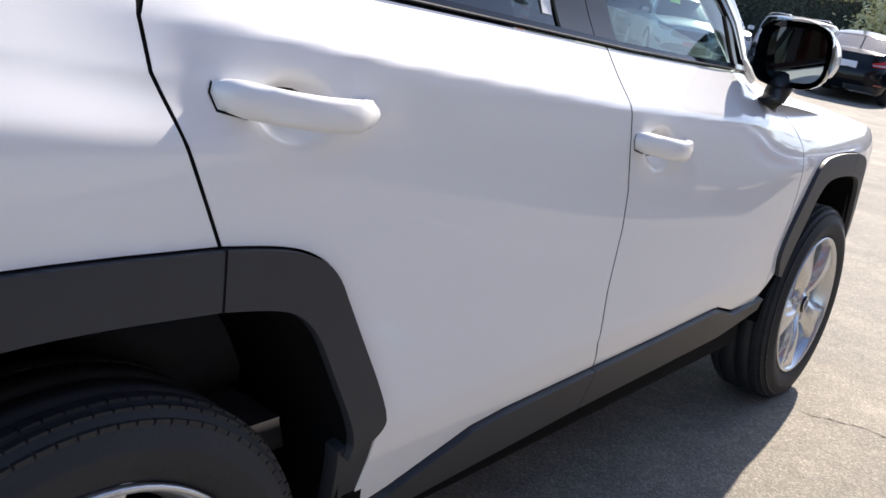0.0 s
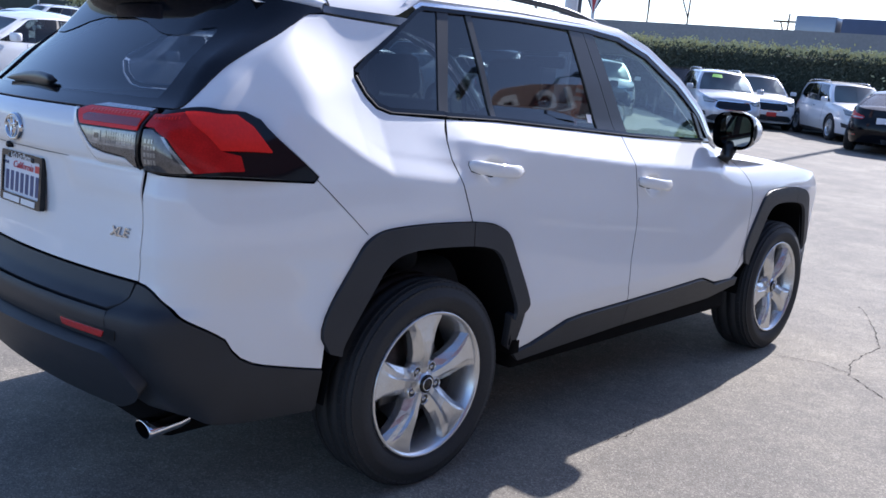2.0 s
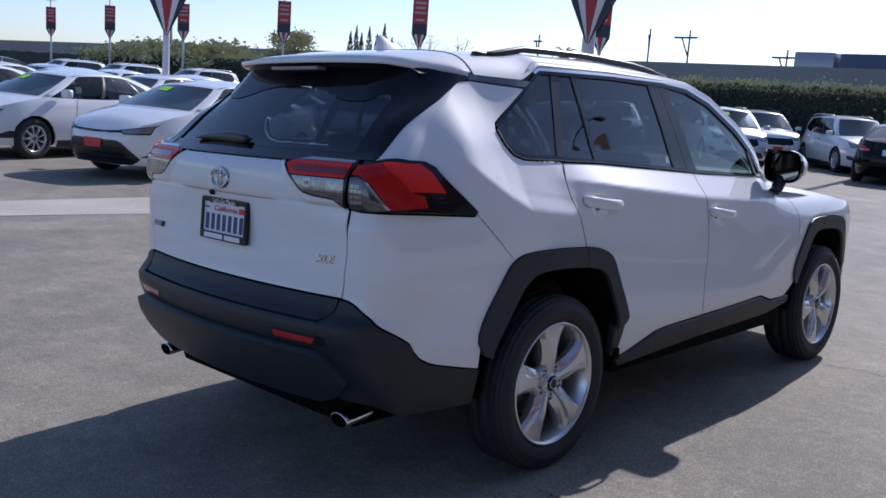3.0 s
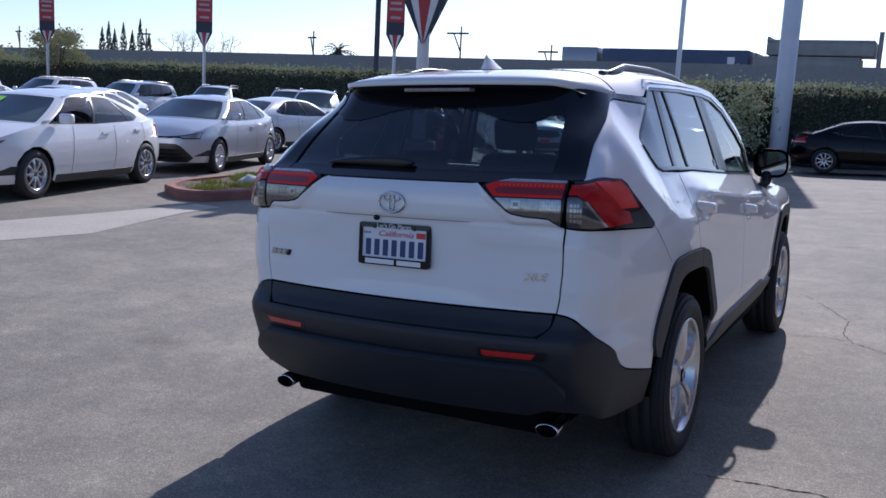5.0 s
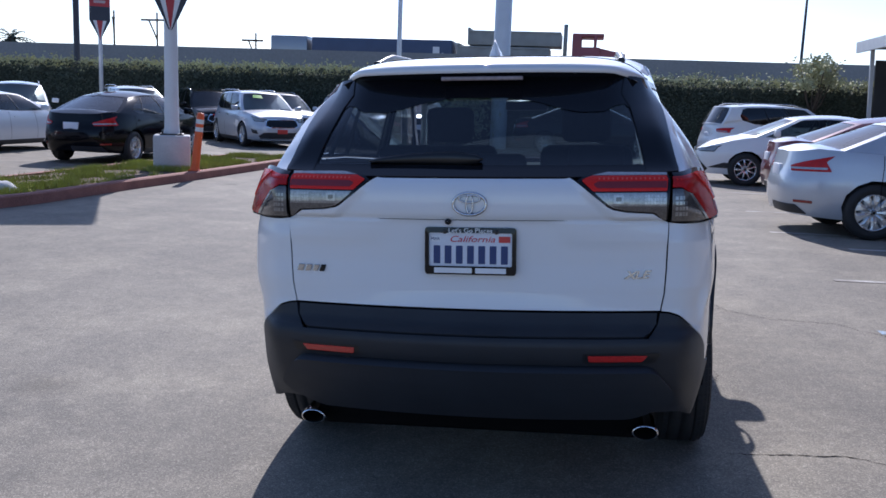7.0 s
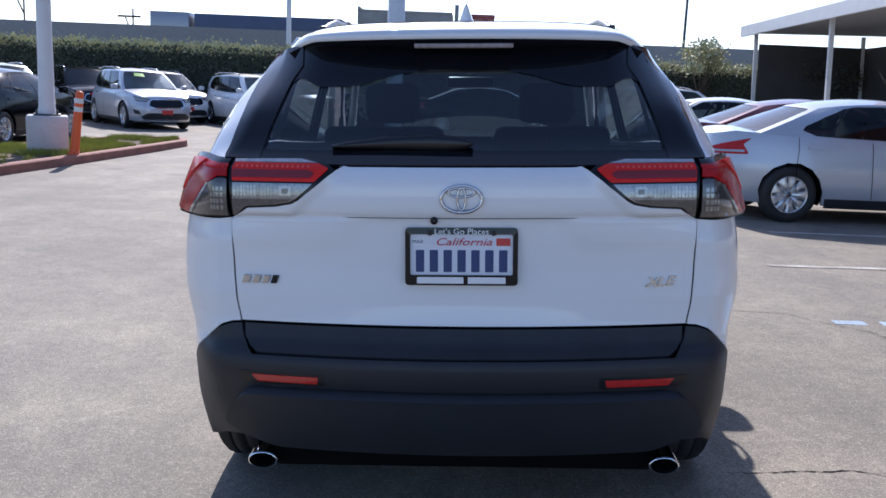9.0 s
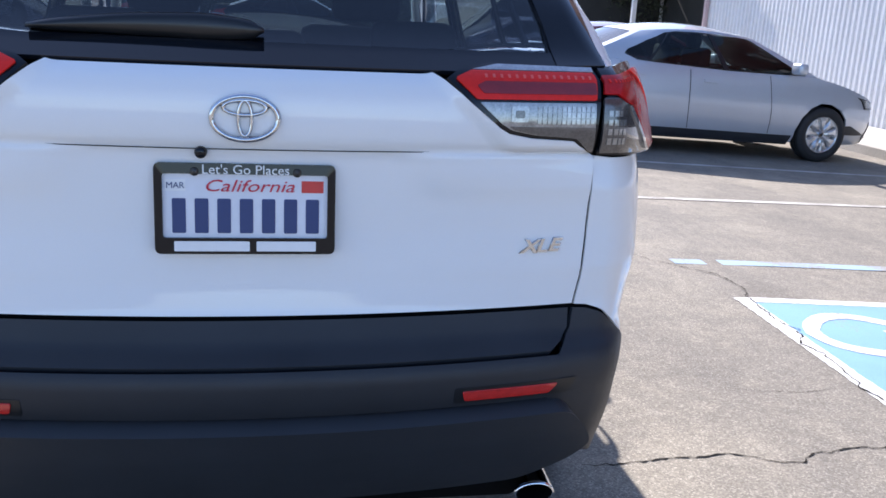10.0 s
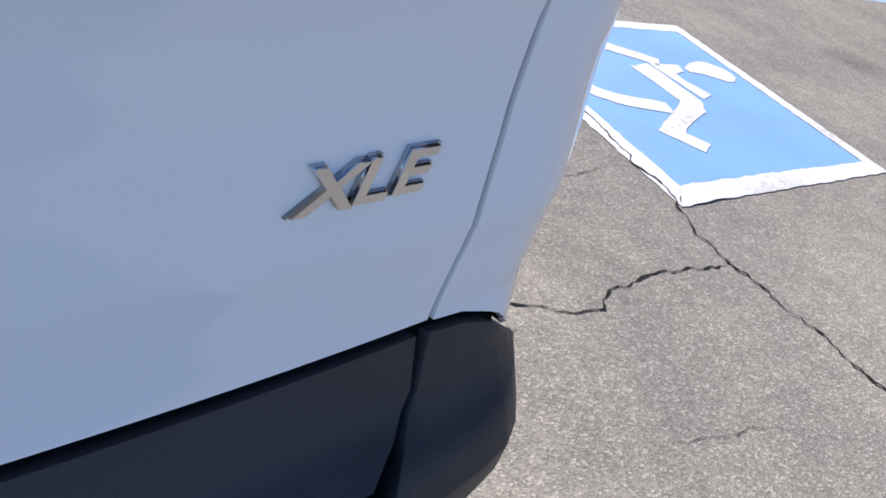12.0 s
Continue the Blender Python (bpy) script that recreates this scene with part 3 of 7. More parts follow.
def build_flank(mirror):
    aft, fore = arch_outer(0.0)
    quarter = [T(.660, 1.066), T(.657, .90), T(.652, .82), T(.644, .775), T(.642, .760), T(.672, .757), (.72, .742), F(-.735, .612), F(-.715, .578), F(-.69, .552), F(-.655, .533), F(-.62, .522), F(-.52, .500), F(-.432, .482), F(-.428, .56)]
    quarter += [p for p in aft[1:] if p[1] > .56] + REAR_SEAM[1:] + [F(-.145, 1.238), F(-.195, 1.254), F(-.230, 1.292), F(-.248, 1.345), F(-.236, 1.374), F(-.018, 1.512), F(-.16, 1.519), F(-.29, 1.527)] + GARNISH_EDGE + [(.735, 1.230), (.90, 1.230), F(-.665, 1.226), F(-.618, 1.208), F(-.47, 1.060), F(-.485, 1.044), (.95, 1.058), T(.70, 1.062)]
    panel("quarter_panel", quarter, PAINT, suv, mirror=mirror, lip=.006, gap=.0031, cell=.02 if mirror else .011)
    panel("panel_seam", [F(-.475, 1.052), F(-.300, .886), F(-.3015, .8845), F(-.477, 1.0505)], VOID, suv, out=.001, lip=0, gap=0, mirror=mirror)
    rear = REAR_SEAM[::-1] + [p for p in fore[1:] if p[1] > .56] + [F(.478, .535), F(.468, .372), F(.56, .392), F(.66, .425), F(.76, .458), F(.86, .468)] + MID_SEAM + [F(1.06, 1.176), F(.37, 1.219)]
    door = panel("rear_door", rear, PAINT, suv, mirror=mirror, lip=.006, gap=.0031, cell=.02 if mirror else .012)
    front = MID_SEAM[::-1] + [F(1.50, .488), F(1.80, .502), F(1.84, .50), F(1.98, .462)] + FRONT_SEAM + [F(1.55, 1.150), F(1.25, 1.164)]
    fdoor = panel("front_door", front, PAINT, suv, mirror=mirror, lip=.006, gap=.0031, cell=.02 if mirror else .014)
    b = arch_outer(2.69)
    b = b[0] + [p for p in b[1][1:] if p[1] > .60]
    fender = FRONT_SEAM[::-1] + b[1:] + [F(3.19, .60), F(3.235, .64), F(3.25, .85), F(3.17, .965), F(2.60, 1.045), F(2.20, 1.09)]
    panel("fender", fender, PAINT, suv, mirror=mirror, lip=.006, gap=.0031, cell=.04 if mirror else .02)
    for y0, cut in ((0.0, True), (2.69, False)):
        (oa, of), (ia, fi) = arch_outer(y0), arch_inner(y0)
        panel("arch_cladding", oa + ia[::-1], PLASTIC, suv, "matt black wheel-arch cladding", out=.012, lip=.03, gap=.001, mirror=mirror)
        panel("arch_cladding", of + fi[::-1], PLASTIC, suv, "matt black wheel-arch cladding", out=.012, lip=.03, gap=.001, mirror=mirror)
    sill = [F(.46, .372), F(.56, .388), F(.66, .421), F(.76, .454), F(.86, .464), F(1.190, .474)]
    sill_low = [F(1.190, .368), F(.80, .350), F(.50, .335)]
    panel("sill_cladding", sill + sill_low, PLASTIC, suv, "matt black sill cladding", out=.012, lip=.05, gap=.0015, mirror=mirror)
    panel("sill_cladding", [F(1.190, .474), F(1.50, .484), F(1.80, .498), F(1.84, .496), F(1.99, .452), F(2.22, .462), F(2.22, .42), F(1.95, .385), F(1.190, .368)], PLASTIC, suv, "matt black sill cladding", out=.012, lip=.05, gap=.0015, mirror=mirror)
    # glass, pillars and bright strip
    q_glass = [F(.078, 1.252), F(-.135, 1.254), F(-.180, 1.266), F(-.214, 1.298), F(-.230, 1.345), F(-.216, 1.372), F(.085, 1.568), F(.110, 1.576), F(.178, 1.580)]
    panel("quarter_window", q_glass, GLASS_SIDE, suv, "dark tinted quarter glass", out=-.006, lip=0, mirror=mirror)
    r_glass = [F(.372, 1.232), F(1.005, 1.192), F(.975, 1.40), F(.925, 1.572), F(.60, 1.584), F(.338, 1.586)]
    panel("rear_door_window", r_glass, GLASS_SIDE, door, "dark tinted door glass", out=-.008, lip=0, mirror=mirror)
    panel("window_label", [F(.950, 1.222), F(.983, 1.220), F(.981, 1.252), F(.948, 1.254)], INK_WHITE, door, "small white label in the window", out=-.005, lip=0, gap=0, mirror=mirror)
    panel("fixed_pane", [F(.122, 1.246), F(.345, 1.234), F(.312, 1.586), F(.232, 1.584)], GLASS_SIDE, door, "dark tinted fixed pane", out=-.008, lip=0, mirror=mirror)
    f_glass = [F(1.220, 1.180), F(1.895, 1.152), F(1.835, 1.272), F(1.70, 1.378), F(1.475, 1.498), F(1.27, 1.558), F(1.085, 1.574)]
    panel("front_door_window", f_glass, GLASS_CLEAR, fdoor, "clear greenish front door glass", out=-.008, lip=0, mirror=mirror)
    panel("corner_pane", [F(1.925, 1.150), F(1.985, 1.146), F(1.945, 1.196), F(1.868, 1.258)], GLASS_CLEAR, fdoor, "small clear corner pane", out=-.008, lip=0, gap=0, mirror=mirror)
    for name, pts in (("belt_strip", [F(.105, 1.230), F(.37, 1.222), F(1.06, 1.179), F(1.25, 1.167), F(1.55, 1.153), F(2.0, 1.135), F(1.97, 1.152), F(1.55, 1.166), F(1.25, 1.180), F(1.06, 1.192), F(.37, 1.235), F(.105, 1.246)]),
                      ("belt_strip", [F(.102, 1.232), F(-.14, 1.239), F(-.193, 1.255), F(-.228, 1.293), F(-.246, 1.345), F(-.230, 1.345), F(-.214, 1.300), F(-.182, 1.268), F(-.137, 1.255), F(.102, 1.249)])):
        panel(name, pts, GLOSS, suv, "gloss black strip with a bright edge", out=.004, lip=.01, gap=0, cell=.03, mirror=mirror)
        mid = len(pts) // 2
        panel("bright_strip", pts[:mid] + [(p[0], p[1] + .0022) for p in pts[mid - 1::-1]], STEEL, suv, "thin bright strip", out=.006, lip=.006, gap=0, cell=.03, mirror=mirror)
    for name, pts in (("pillar", [F(.078, 1.243), F(.122, 1.242), F(.232, 1.592), F(.178, 1.590)]),
                      ("window_divider", [F(.345, 1.233), F(.372, 1.232), F(.340, 1.592), F(.312, 1.592)]),
                      ("pillar", [F(1.005, 1.192), F(1.128, 1.186), F(1.012, 1.594), F(.922, 1.592)]),
                      ("pillar", [F(1.132, 1.186), F(1.222, 1.181), F(1.086, 1.590), F(1.016, 1.594)]),
                      ("sail_bar", [F(1.893, 1.150), F(1.927, 1.149), F(1.870, 1.262), F(1.833, 1.276)])):
        panel(name, pts, TRIM, suv, "satin black pillar trim", out=-.002, lip=.012, gap=0, mirror=mirror)
    edge = [F(-.244, 1.362), F(.072, 1.574), F(.105, 1.589), F(.60, 1.597), F(1.05, 1.594), F(1.28, 1.576), F(1.49, 1.516), F(1.72, 1.394), F(1.90, 1.262), F(2.01, 1.14)]
    inner = [F(1.985, 1.146), F(1.875, 1.256), F(1.700, 1.378), F(1.475, 1.498), F(1.27, 1.558), F(1.05, 1.576), F(.60, 1.584), F(.115, 1.576), F(.085, 1.566), F(-.228, 1.356)]
    panel("window_frame", edge + inner, GLOSS, suv, "black window frame", out=.001, lip=.012, gap=0, mirror=mirror)
    rim = edge[1:] + [F(2.024, 1.145), F(1.912, 1.270), F(1.730, 1.403), F(1.497, 1.526), F(1.285, 1.586), F(1.05, 1.604), F(.60, 1.607), F(.100, 1.599), F(.062, 1.582)]
    panel("bright_rim", rim, BRIGHT, suv, "bright rim over the windows", out=.004, lip=.006, gap=0, cell=.03, mirror=mirror)
    out = rim[9:][::-1]
    cover = [F(2.05, 1.15), F(1.935, 1.285), F(1.750, 1.425), F(1.512, 1.550), F(1.295, 1.612), F(1.05, 1.630), F(.60, 1.633), F(.08, 1.625), F(.03, 1.59)]
    panel("drip_rail", out + cover, PAINT, suv, "white drip rail over the windows", out=.002, lip=.012, gap=0, mirror=mirror)
    panel("arch_foot", [F(.400, .53), F(.478, .552), F(.472, .385), F(.468, .368), F(.425, .40)], PLASTIC, suv, out=-.001, lip=.03, gap=0, mirror=mirror)
    # black strips laid in the joints for the shade of the open gaps
    for line in (REAR_SEAM, MID_SEAM, FRONT_SEAM):
        left, right = [(a - .006, b) for a, b in line], [(a + .006, b) for a, b in line]
        panel("joint_shade_strip", left + right[::-1], VOID, suv, "black strip for the shade in the door joint", out=-.0012, lip=0, gap=0, cell=.03, mirror=mirror)
    panel("arch_joint", [F(.1545, .894), F(.1575, .894), F(.1575, .809), F(.1545, .809)], VOID, suv, out=.0128, lip=0, gap=0, mirror=mirror)
    # near-black sheet behind the joints, so that the gaps look shaded
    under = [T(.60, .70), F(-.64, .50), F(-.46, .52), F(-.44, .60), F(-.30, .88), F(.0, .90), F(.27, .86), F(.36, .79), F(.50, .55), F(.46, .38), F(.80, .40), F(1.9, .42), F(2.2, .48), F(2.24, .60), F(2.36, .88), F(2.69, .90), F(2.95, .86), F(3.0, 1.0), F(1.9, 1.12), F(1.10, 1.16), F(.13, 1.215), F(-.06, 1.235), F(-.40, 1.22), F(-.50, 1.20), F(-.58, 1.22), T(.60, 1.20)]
    panel("joint_shade_backing", under, VOID, suv, out=-.013, lip=0, gap=0, cell=.08, mirror=mirror)
    # arch liner, blackened for the shade inside the arch
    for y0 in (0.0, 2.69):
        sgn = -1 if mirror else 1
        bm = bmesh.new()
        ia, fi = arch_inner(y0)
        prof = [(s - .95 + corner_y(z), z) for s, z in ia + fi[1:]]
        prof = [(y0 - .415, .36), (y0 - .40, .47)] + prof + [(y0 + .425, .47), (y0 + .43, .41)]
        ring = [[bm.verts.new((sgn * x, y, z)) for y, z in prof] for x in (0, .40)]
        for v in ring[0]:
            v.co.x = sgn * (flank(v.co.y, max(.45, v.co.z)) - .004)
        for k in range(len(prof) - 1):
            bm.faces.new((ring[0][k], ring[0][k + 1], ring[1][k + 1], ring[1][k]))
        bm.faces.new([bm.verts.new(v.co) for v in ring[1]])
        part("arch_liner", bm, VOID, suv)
    return door, fdoor


def handle(parent, y, z, mirror):
    """A bar door handle with a dished recess behind it."""
    sgn = -1 if mirror else 1
    w0, w1 = flank(y, z), flank(y + .268, z - .026)
    base = lambda dy, dz: Vector((sgn * (w0 + (w1 - w0) * dy / .268), y + dy, z + dz))
    bm = bmesh.new()
    n = 16
    rings = []
    for i in range(n + 1):
        t = i / n
        dy, lift = t * .268, .008 + .036 * math.sin(math.pi * min(1, max(0, t * 1.04))) ** .5
        high = .024 if t < .75 else .024 - .004 * (t - .75) / .25
        drop = -.026 * t - .006 * math.sin(math.pi * t)
        thick = .013 if .22 < t < .86 else .034
        end = min(1, (t + .02) * 9, (1 - t + .03) * 16) ** .5
        c = base(dy, drop)
        rings.append([bm.verts.new(c + Vector((sgn * (lift - thick / 2 + thick / 2 * math.cos(a)), 0, high * end * math.sin(a)))) for a in [k * math.pi / 5 for k in range(10)]])
    for r0, r1 in zip(rings, rings[1:]):
        for k in range(10):
            bm.faces.new((r0[k], r0[(k + 1) % 10], r1[(k + 1) % 10], r1[k]))
    bm.faces.new(rings[0]), bm.faces.new(rings[-1])
    bmesh.ops.recalc_face_normals(bm, faces=bm.faces)
    grip = part("door_handle", bm, PAINT, parent, "white bar door handle")
    s0 = F(y, z)[0]
    seam = [(s0 - .001, z + .014), (s0 - .006, z), (s0 + .002, z - .022), (s0 + .045, z - .032), (s0 + .045, z - .029), (s0 + .004, z - .019), (s0 - .003, z), (s0 + .001, z + .012)]
    panel("handle_gasket", seam, VOID, parent, out=.001, lip=0, gap=0, mirror=mirror)
    return grip


def mirror_unit(mirror):
    sgn = -1 if mirror else 1
    bm = bmesh.new()
    prof = []
    for i in range(9):
        t = i / 8
        yy = 1.975 + .155 * t
        k = (1.0, 1.0, .99, .97, .93, .86, .74, .55, .25)[i]
        hx, hz = .108 * k, .088 * k
        cx, cz = .878 - .015 * t, 1.200 + .0 * t
        prof.append([bm.verts.new((sgn * (cx + hx * (abs(math.cos(a)) ** .55) * (1 if math.cos(a) > 0 else -1) * (1 if math.cos(a) > 0 else .9)), yy, cz + hz * (abs(math.sin(a)) ** .6) * (1 if math.sin(a) > 0 else -1))) for a in [j * math.pi / 12 for j in range(24)]])
    for r0, r1 in zip(prof, prof[1:]):
        for j in range(24):
            bm.faces.new((r0[j], r0[(j + 1) % 24], r1[(j + 1) % 24], r1[j]))
    bm.faces.new(prof[-1])
    bmesh.ops.recalc_face_normals(bm, faces=bm.faces)
    unit = part("door_mirror", bm, GLOSS, suv, "black door mirror with a white cap")
    bm = bmesh.new()
    aim = lambda p: Vector((p[0], p[1] - .004 - .24 * (sgn * p[0] - .878) - .10 * (p[2] - 1.2), p[2]))
    bm.faces.new([bm.verts.new(aim((sgn * (.880 + .092 * (abs(math.cos(a)) ** .55) * (1 if math.cos(a) > 0 else -.9)), 2.004, 1.200 + .072 * (abs(math.sin(a)) ** .6) * (1 if math.sin(a) > 0 else -1)))) for a in [j * math.pi / 12 for j in range(24)]])
    part("mirror_glass", bm, MIRROR, unit, "mirror glass", smooth=False)
    bm = bmesh.new()
    tube(bm, [(sgn * .835, 2.005, 1.055), (sgn * .848, 2.01, 1.08), (sgn * .856, 2.02, 1.11), (sgn * .86, 2.03, 1.14)], [.034, .034, .034, .032], 10)
    part("mirror_foot", bm, TRIM, unit)
    bm = bmesh.new()
    caps = []
    for i in range(6):
        t = i / 5
        yy = 2.005 + .14 * t
        k = (1.03, 1.02, .98, .9, .72, .4)[i]
        caps.append([bm.verts.new((sgn * (.878 + .111 * k * math.cos(a)), yy, 1.200 + .092 * k * math.sin(a))) for a in [radians(-30 + 10 * j) for j in range(17)]])
    for r0, r1 in zip(caps, caps[1:]):
        for j in range(16):
            bm.faces.new((r0[j], r0[j + 1], r1[j + 1], r1[j]))
    part("mirror_cap", bm, PAINT, unit, "white mirror cap")


for side in (False, True):
    rear_door, front_door = build_flank(side)
    handle(rear_door, .147, 1.080, side)
    handle(front_door, 1.188, .992, side)
    mirror_unit(side)


# ---- tail: gate, lamps, bumper, glass ----
def gate_skin(s, z):
    """The tailgate's skin: beside the plain middle field its shoulders stand proud along a slanting bevel."""
    d = (abs(s) - (.352 + (1.200 - z) * 1.02)) / 1.43
    rise = .013 * step(-.020, .016, d) * step(1.074, 1.082, z)
    low = .010 * step(-.05, .05, abs(s) - .30 - (1.06 - z) * .35) * step(.96, 1.04, z) * (1 - step(1.060, 1.072, z))
    return shell(s, z) + shell_normal(s, z) * (rise + low)


def gate_normal(s, z):
    e = .004
    return (gate_skin(s + e, z) - gate_skin(s - e, z)).cross(gate_skin(s, z + e) - gate_skin(s, z - e)).normalized()


GATE_CUT = [(.660, 1.066), (.640, 1.080), (.606, 1.099), (.52, 1.104), (.475, 1.112), (.455, 1.122), (.355, 1.198), (.33, 1.213)]
gate_edge = [T(x, z) for x, z in [(.642, .762), (.644, .775), (.652, .82), (.657, .90)] + GATE_CUT]
gate = panel("tailgate", gate_edge + [(-a, b) for a, b in gate_edge[::-1]], PAINT, suv, "white tailgate", cell=.012, lip=.006, gap=.0026, surface=gate_skin, normal=gate_normal)
panel("gate_seam", [T(-.655, 1.0735), T(.655, 1.0735), T(.655, 1.0715), T(-.655, 1.0715)], VOID, gate, out=.0015, lip=0, gap=0, cell=.03)
# near-black sheet behind the gate, for the shade in its joints
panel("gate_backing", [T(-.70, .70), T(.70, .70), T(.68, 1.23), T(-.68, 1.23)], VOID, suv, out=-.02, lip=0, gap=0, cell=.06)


def lamp_bulge(s, z):
    return .026 * step(.70, .90, s) * (1 - step(.98, 1.20, s))


def tail_lamp(mirror):
    def lens(name, pts, mat, holder, out, label="", lip=.006, soft=.004, cell=.02):
        return panel(name, rounded(pts, soft) if soft else pts, mat, holder, label, out=lambda s, z: out + lamp_bulge(s, z), lip=lip, gap=0, cell=cell, mirror=mirror)
    outer = [T(.664, 1.066), T(.70, 1.063), (.95, 1.060), F(-.487, 1.046), F(-.473, 1.060), F(-.620, 1.206), F(-.665, 1.223), (.90, 1.227), T(.668, 1.226)]
    lamp = panel("tail_lamp", outer, GLOSS, suv, "wraparound tail lamp, red and clear in gloss black", out=lambda s, z: .004 + lamp_bulge(s, z), lip=.02, gap=.001, cell=.03, mirror=mirror)
    lens("dark_red_lens", [T(.668, 1.180), T(.668, 1.210), (.800, 1.212), (.883, 1.160), (.930, 1.121), (.985, 1.110), (.990, 1.072), (.842, 1.072), (.766, 1.156), (.700, 1.180)], RED_MID, lamp, .009, "deep red lamp lens")
    lens("red_lens", [(.800, 1.212), (.990, 1.211), (1.036, 1.184), (1.082, 1.120), (.926, 1.122), (.884, 1.160)], RED_LENS, lamp, .0115, "bright red lamp lens")
    for k in range(9):
        a = .682 + .013 * k
        lens("light_dot", [(a, 1.198), (a + .005, 1.198), (a + .005, 1.203), (a, 1.203)], RED_LENS, lamp, .0102, lip=.001, soft=0)
    lens("smoked_lens", [T(.668, 1.073), T(.668, 1.174), (.700, 1.174), (.752, 1.160), (.832, 1.074)], SMOKE_LENS, lamp, .008, "smoked clear lens")
    lens("lens_edge", [(.742, 1.160), (.754, 1.160), (.838, 1.075), (.826, 1.075)], RIB_LENS, lamp, .0095, lip=.002, soft=0)
    for n in range(4):
        for r in range(4):
            a, c = .678 + .013 * n, 1.090 + .017 * r
            if a + .010 < .748 - (c - 1.13) * .5 - .02:
                lens("lens_facet", [T(a, c), T(a + .009, c), T(a + .009, c + .011), T(a, c + .011)], CLEAR_LENS, lamp, .0098, lip=.003, soft=0)
    inner = [(.652, 1.070), (.652, 1.222), (.44, 1.226), (.375, 1.212), (.352, 1.199), (.453, 1.121), (.474, 1.110), (.52, 1.102), (.606, 1.096), (.640, 1.077)]
    gl = panel("gate_lamp", [T(x, z) for x, z in inner], GLOSS, gate, "tailgate lamp, red bar over clear lens", out=.010, lip=.02, gap=.001, cell=.02, mirror=mirror)

    def pane(name, pts, mat, out, label="", lip=.004, soft=.004):
        flat = [T(x, z) for x, z in pts]
        panel(name, rounded(flat, soft) if soft else flat, mat, gl, label, out=out, lip=lip, gap=0, cell=.02, mirror=mirror)
    pane("red_lens", [(.648, 1.168), (.648, 1.210), (.402, 1.210), (.370, 1.199), (.408, 1.168)], RED_LENS, .014, "red lamp bar")
    pane("dark_red_lens", [(.648, 1.176), (.648, 1.194), (.425, 1.194), (.408, 1.188), (.420, 1.176)], RED_DEEP, .0152, lip=.001)
    for k in range(15):
        x = .425 + .015 * k
        pane("light_dot", [(x, 1.199), (x + .005, 1.199), (x + .005, 1.204), (x, 1.204)], RED_GLOW, .0150, lip=.001, soft=0)
    # pale strip that paints the sky's glint along the lamp's top edge
    pane("bevel_sky_glint", [(.650, 1.2125), (.650, 1.2195), (.455, 1.2215), (.405, 1.2125)], RIB_LENS, .0125, lip=.002, soft=0)
    pane("clear_lens", [(.648, 1.100), (.648, 1.164), (.413, 1.164), (.458, 1.126), (.478, 1.116), (.522, 1.108), (.606, 1.102)], CLEAR_LENS, .0125, "ribbed clear lens")
    pane("smoked_lens", [(.648, 1.080), (.648, 1.121), (.470, 1.123), (.480, 1.117), (.522, 1.109), (.608, 1.102), (.640, 1.080)], SMOKE_LENS, .0140, lip=.002)
    for k in range(12):
        for r in range(3):
            x, z = .526 + .010 * k, 1.127 + .0115 * r
            pane("lens_facet", [(x, z), (x + .0072, z), (x + .0072, z + .0085), (x, z + .0085)], RIB_LENS if k > 4 else CLEAR_LENS, .0140, lip=.003, soft=0)
    pane("lens_cell", [(.474, 1.130), (.508, 1.130), (.508, 1.158), (.474, 1.158)], RIB_LENS, .0140, lip=.004)
    pane("lens_cell", [(.482, 1.137), (.500, 1.137), (.500, 1.151), (.482, 1.151)], SMOKE_LENS, .0152, lip=.002)
    return lamp


for side in (False, True):
    tail_lamp(side)

bumper = new("rear_bumper")
bumper.parent = suv
bumper["label"] = "matt black moulded rear bumper"
panel("bumper_step", [T(-.632, .7585), T(.632, .7585), T(.629, .72), T(.612, .697), T(.585, .684), T(-.585, .684), T(-.612, .697), T(-.629, .72)], PLASTIC, bumper, out=.002, lip=.02, gap=.002, cell=.025)
for side in (False, True):
    panel("bumper_corner", rounded([T(.640, .757), T(.672, .754), (.72, .739), F(-.735, .609), F(-.715, .575), F(-.69, .549), F(-.655, .530), F(-.62, .519), F(-.52, .497), F(-.430, .479), F(-.43, .43), F(-.43, .345), F(-.66, .345), (.86, .36), (.77, .38), T(.69, .385), T(.60, .385), T(.57, .42), T(.57, .53), T(.60, .682), T(.615, .695), T(.632, .72)], {2: .03}), PLASTIC, bumper, out=.003, lip=.03, gap=.001, cell=.03, mirror=side)
panel("bumper_beam", [T(-.60, .680), T(.60, .680), T(.60, .590), T(-.60, .590)], PLASTIC, bumper, out=.004, lip=.02, gap=.001, cell=.025)
panel("bumper_skirt", rounded([T(-.615, .586), T(.615, .586), T(.675, .51), T(.685, .485), T(.655, .455), T(.60, .425), T(.545, .402), T(-.545, .402), T(-.60, .425), T(-.655, .455), T(-.685, .485), T(-.675, .51)], .03), PLASTIC, bumper, out=.042, lip=.06, gap=0, cell=.03)
# valance coloured near-black for the shade under the bumper
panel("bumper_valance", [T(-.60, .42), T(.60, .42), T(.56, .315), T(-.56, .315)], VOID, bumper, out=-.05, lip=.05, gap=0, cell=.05)
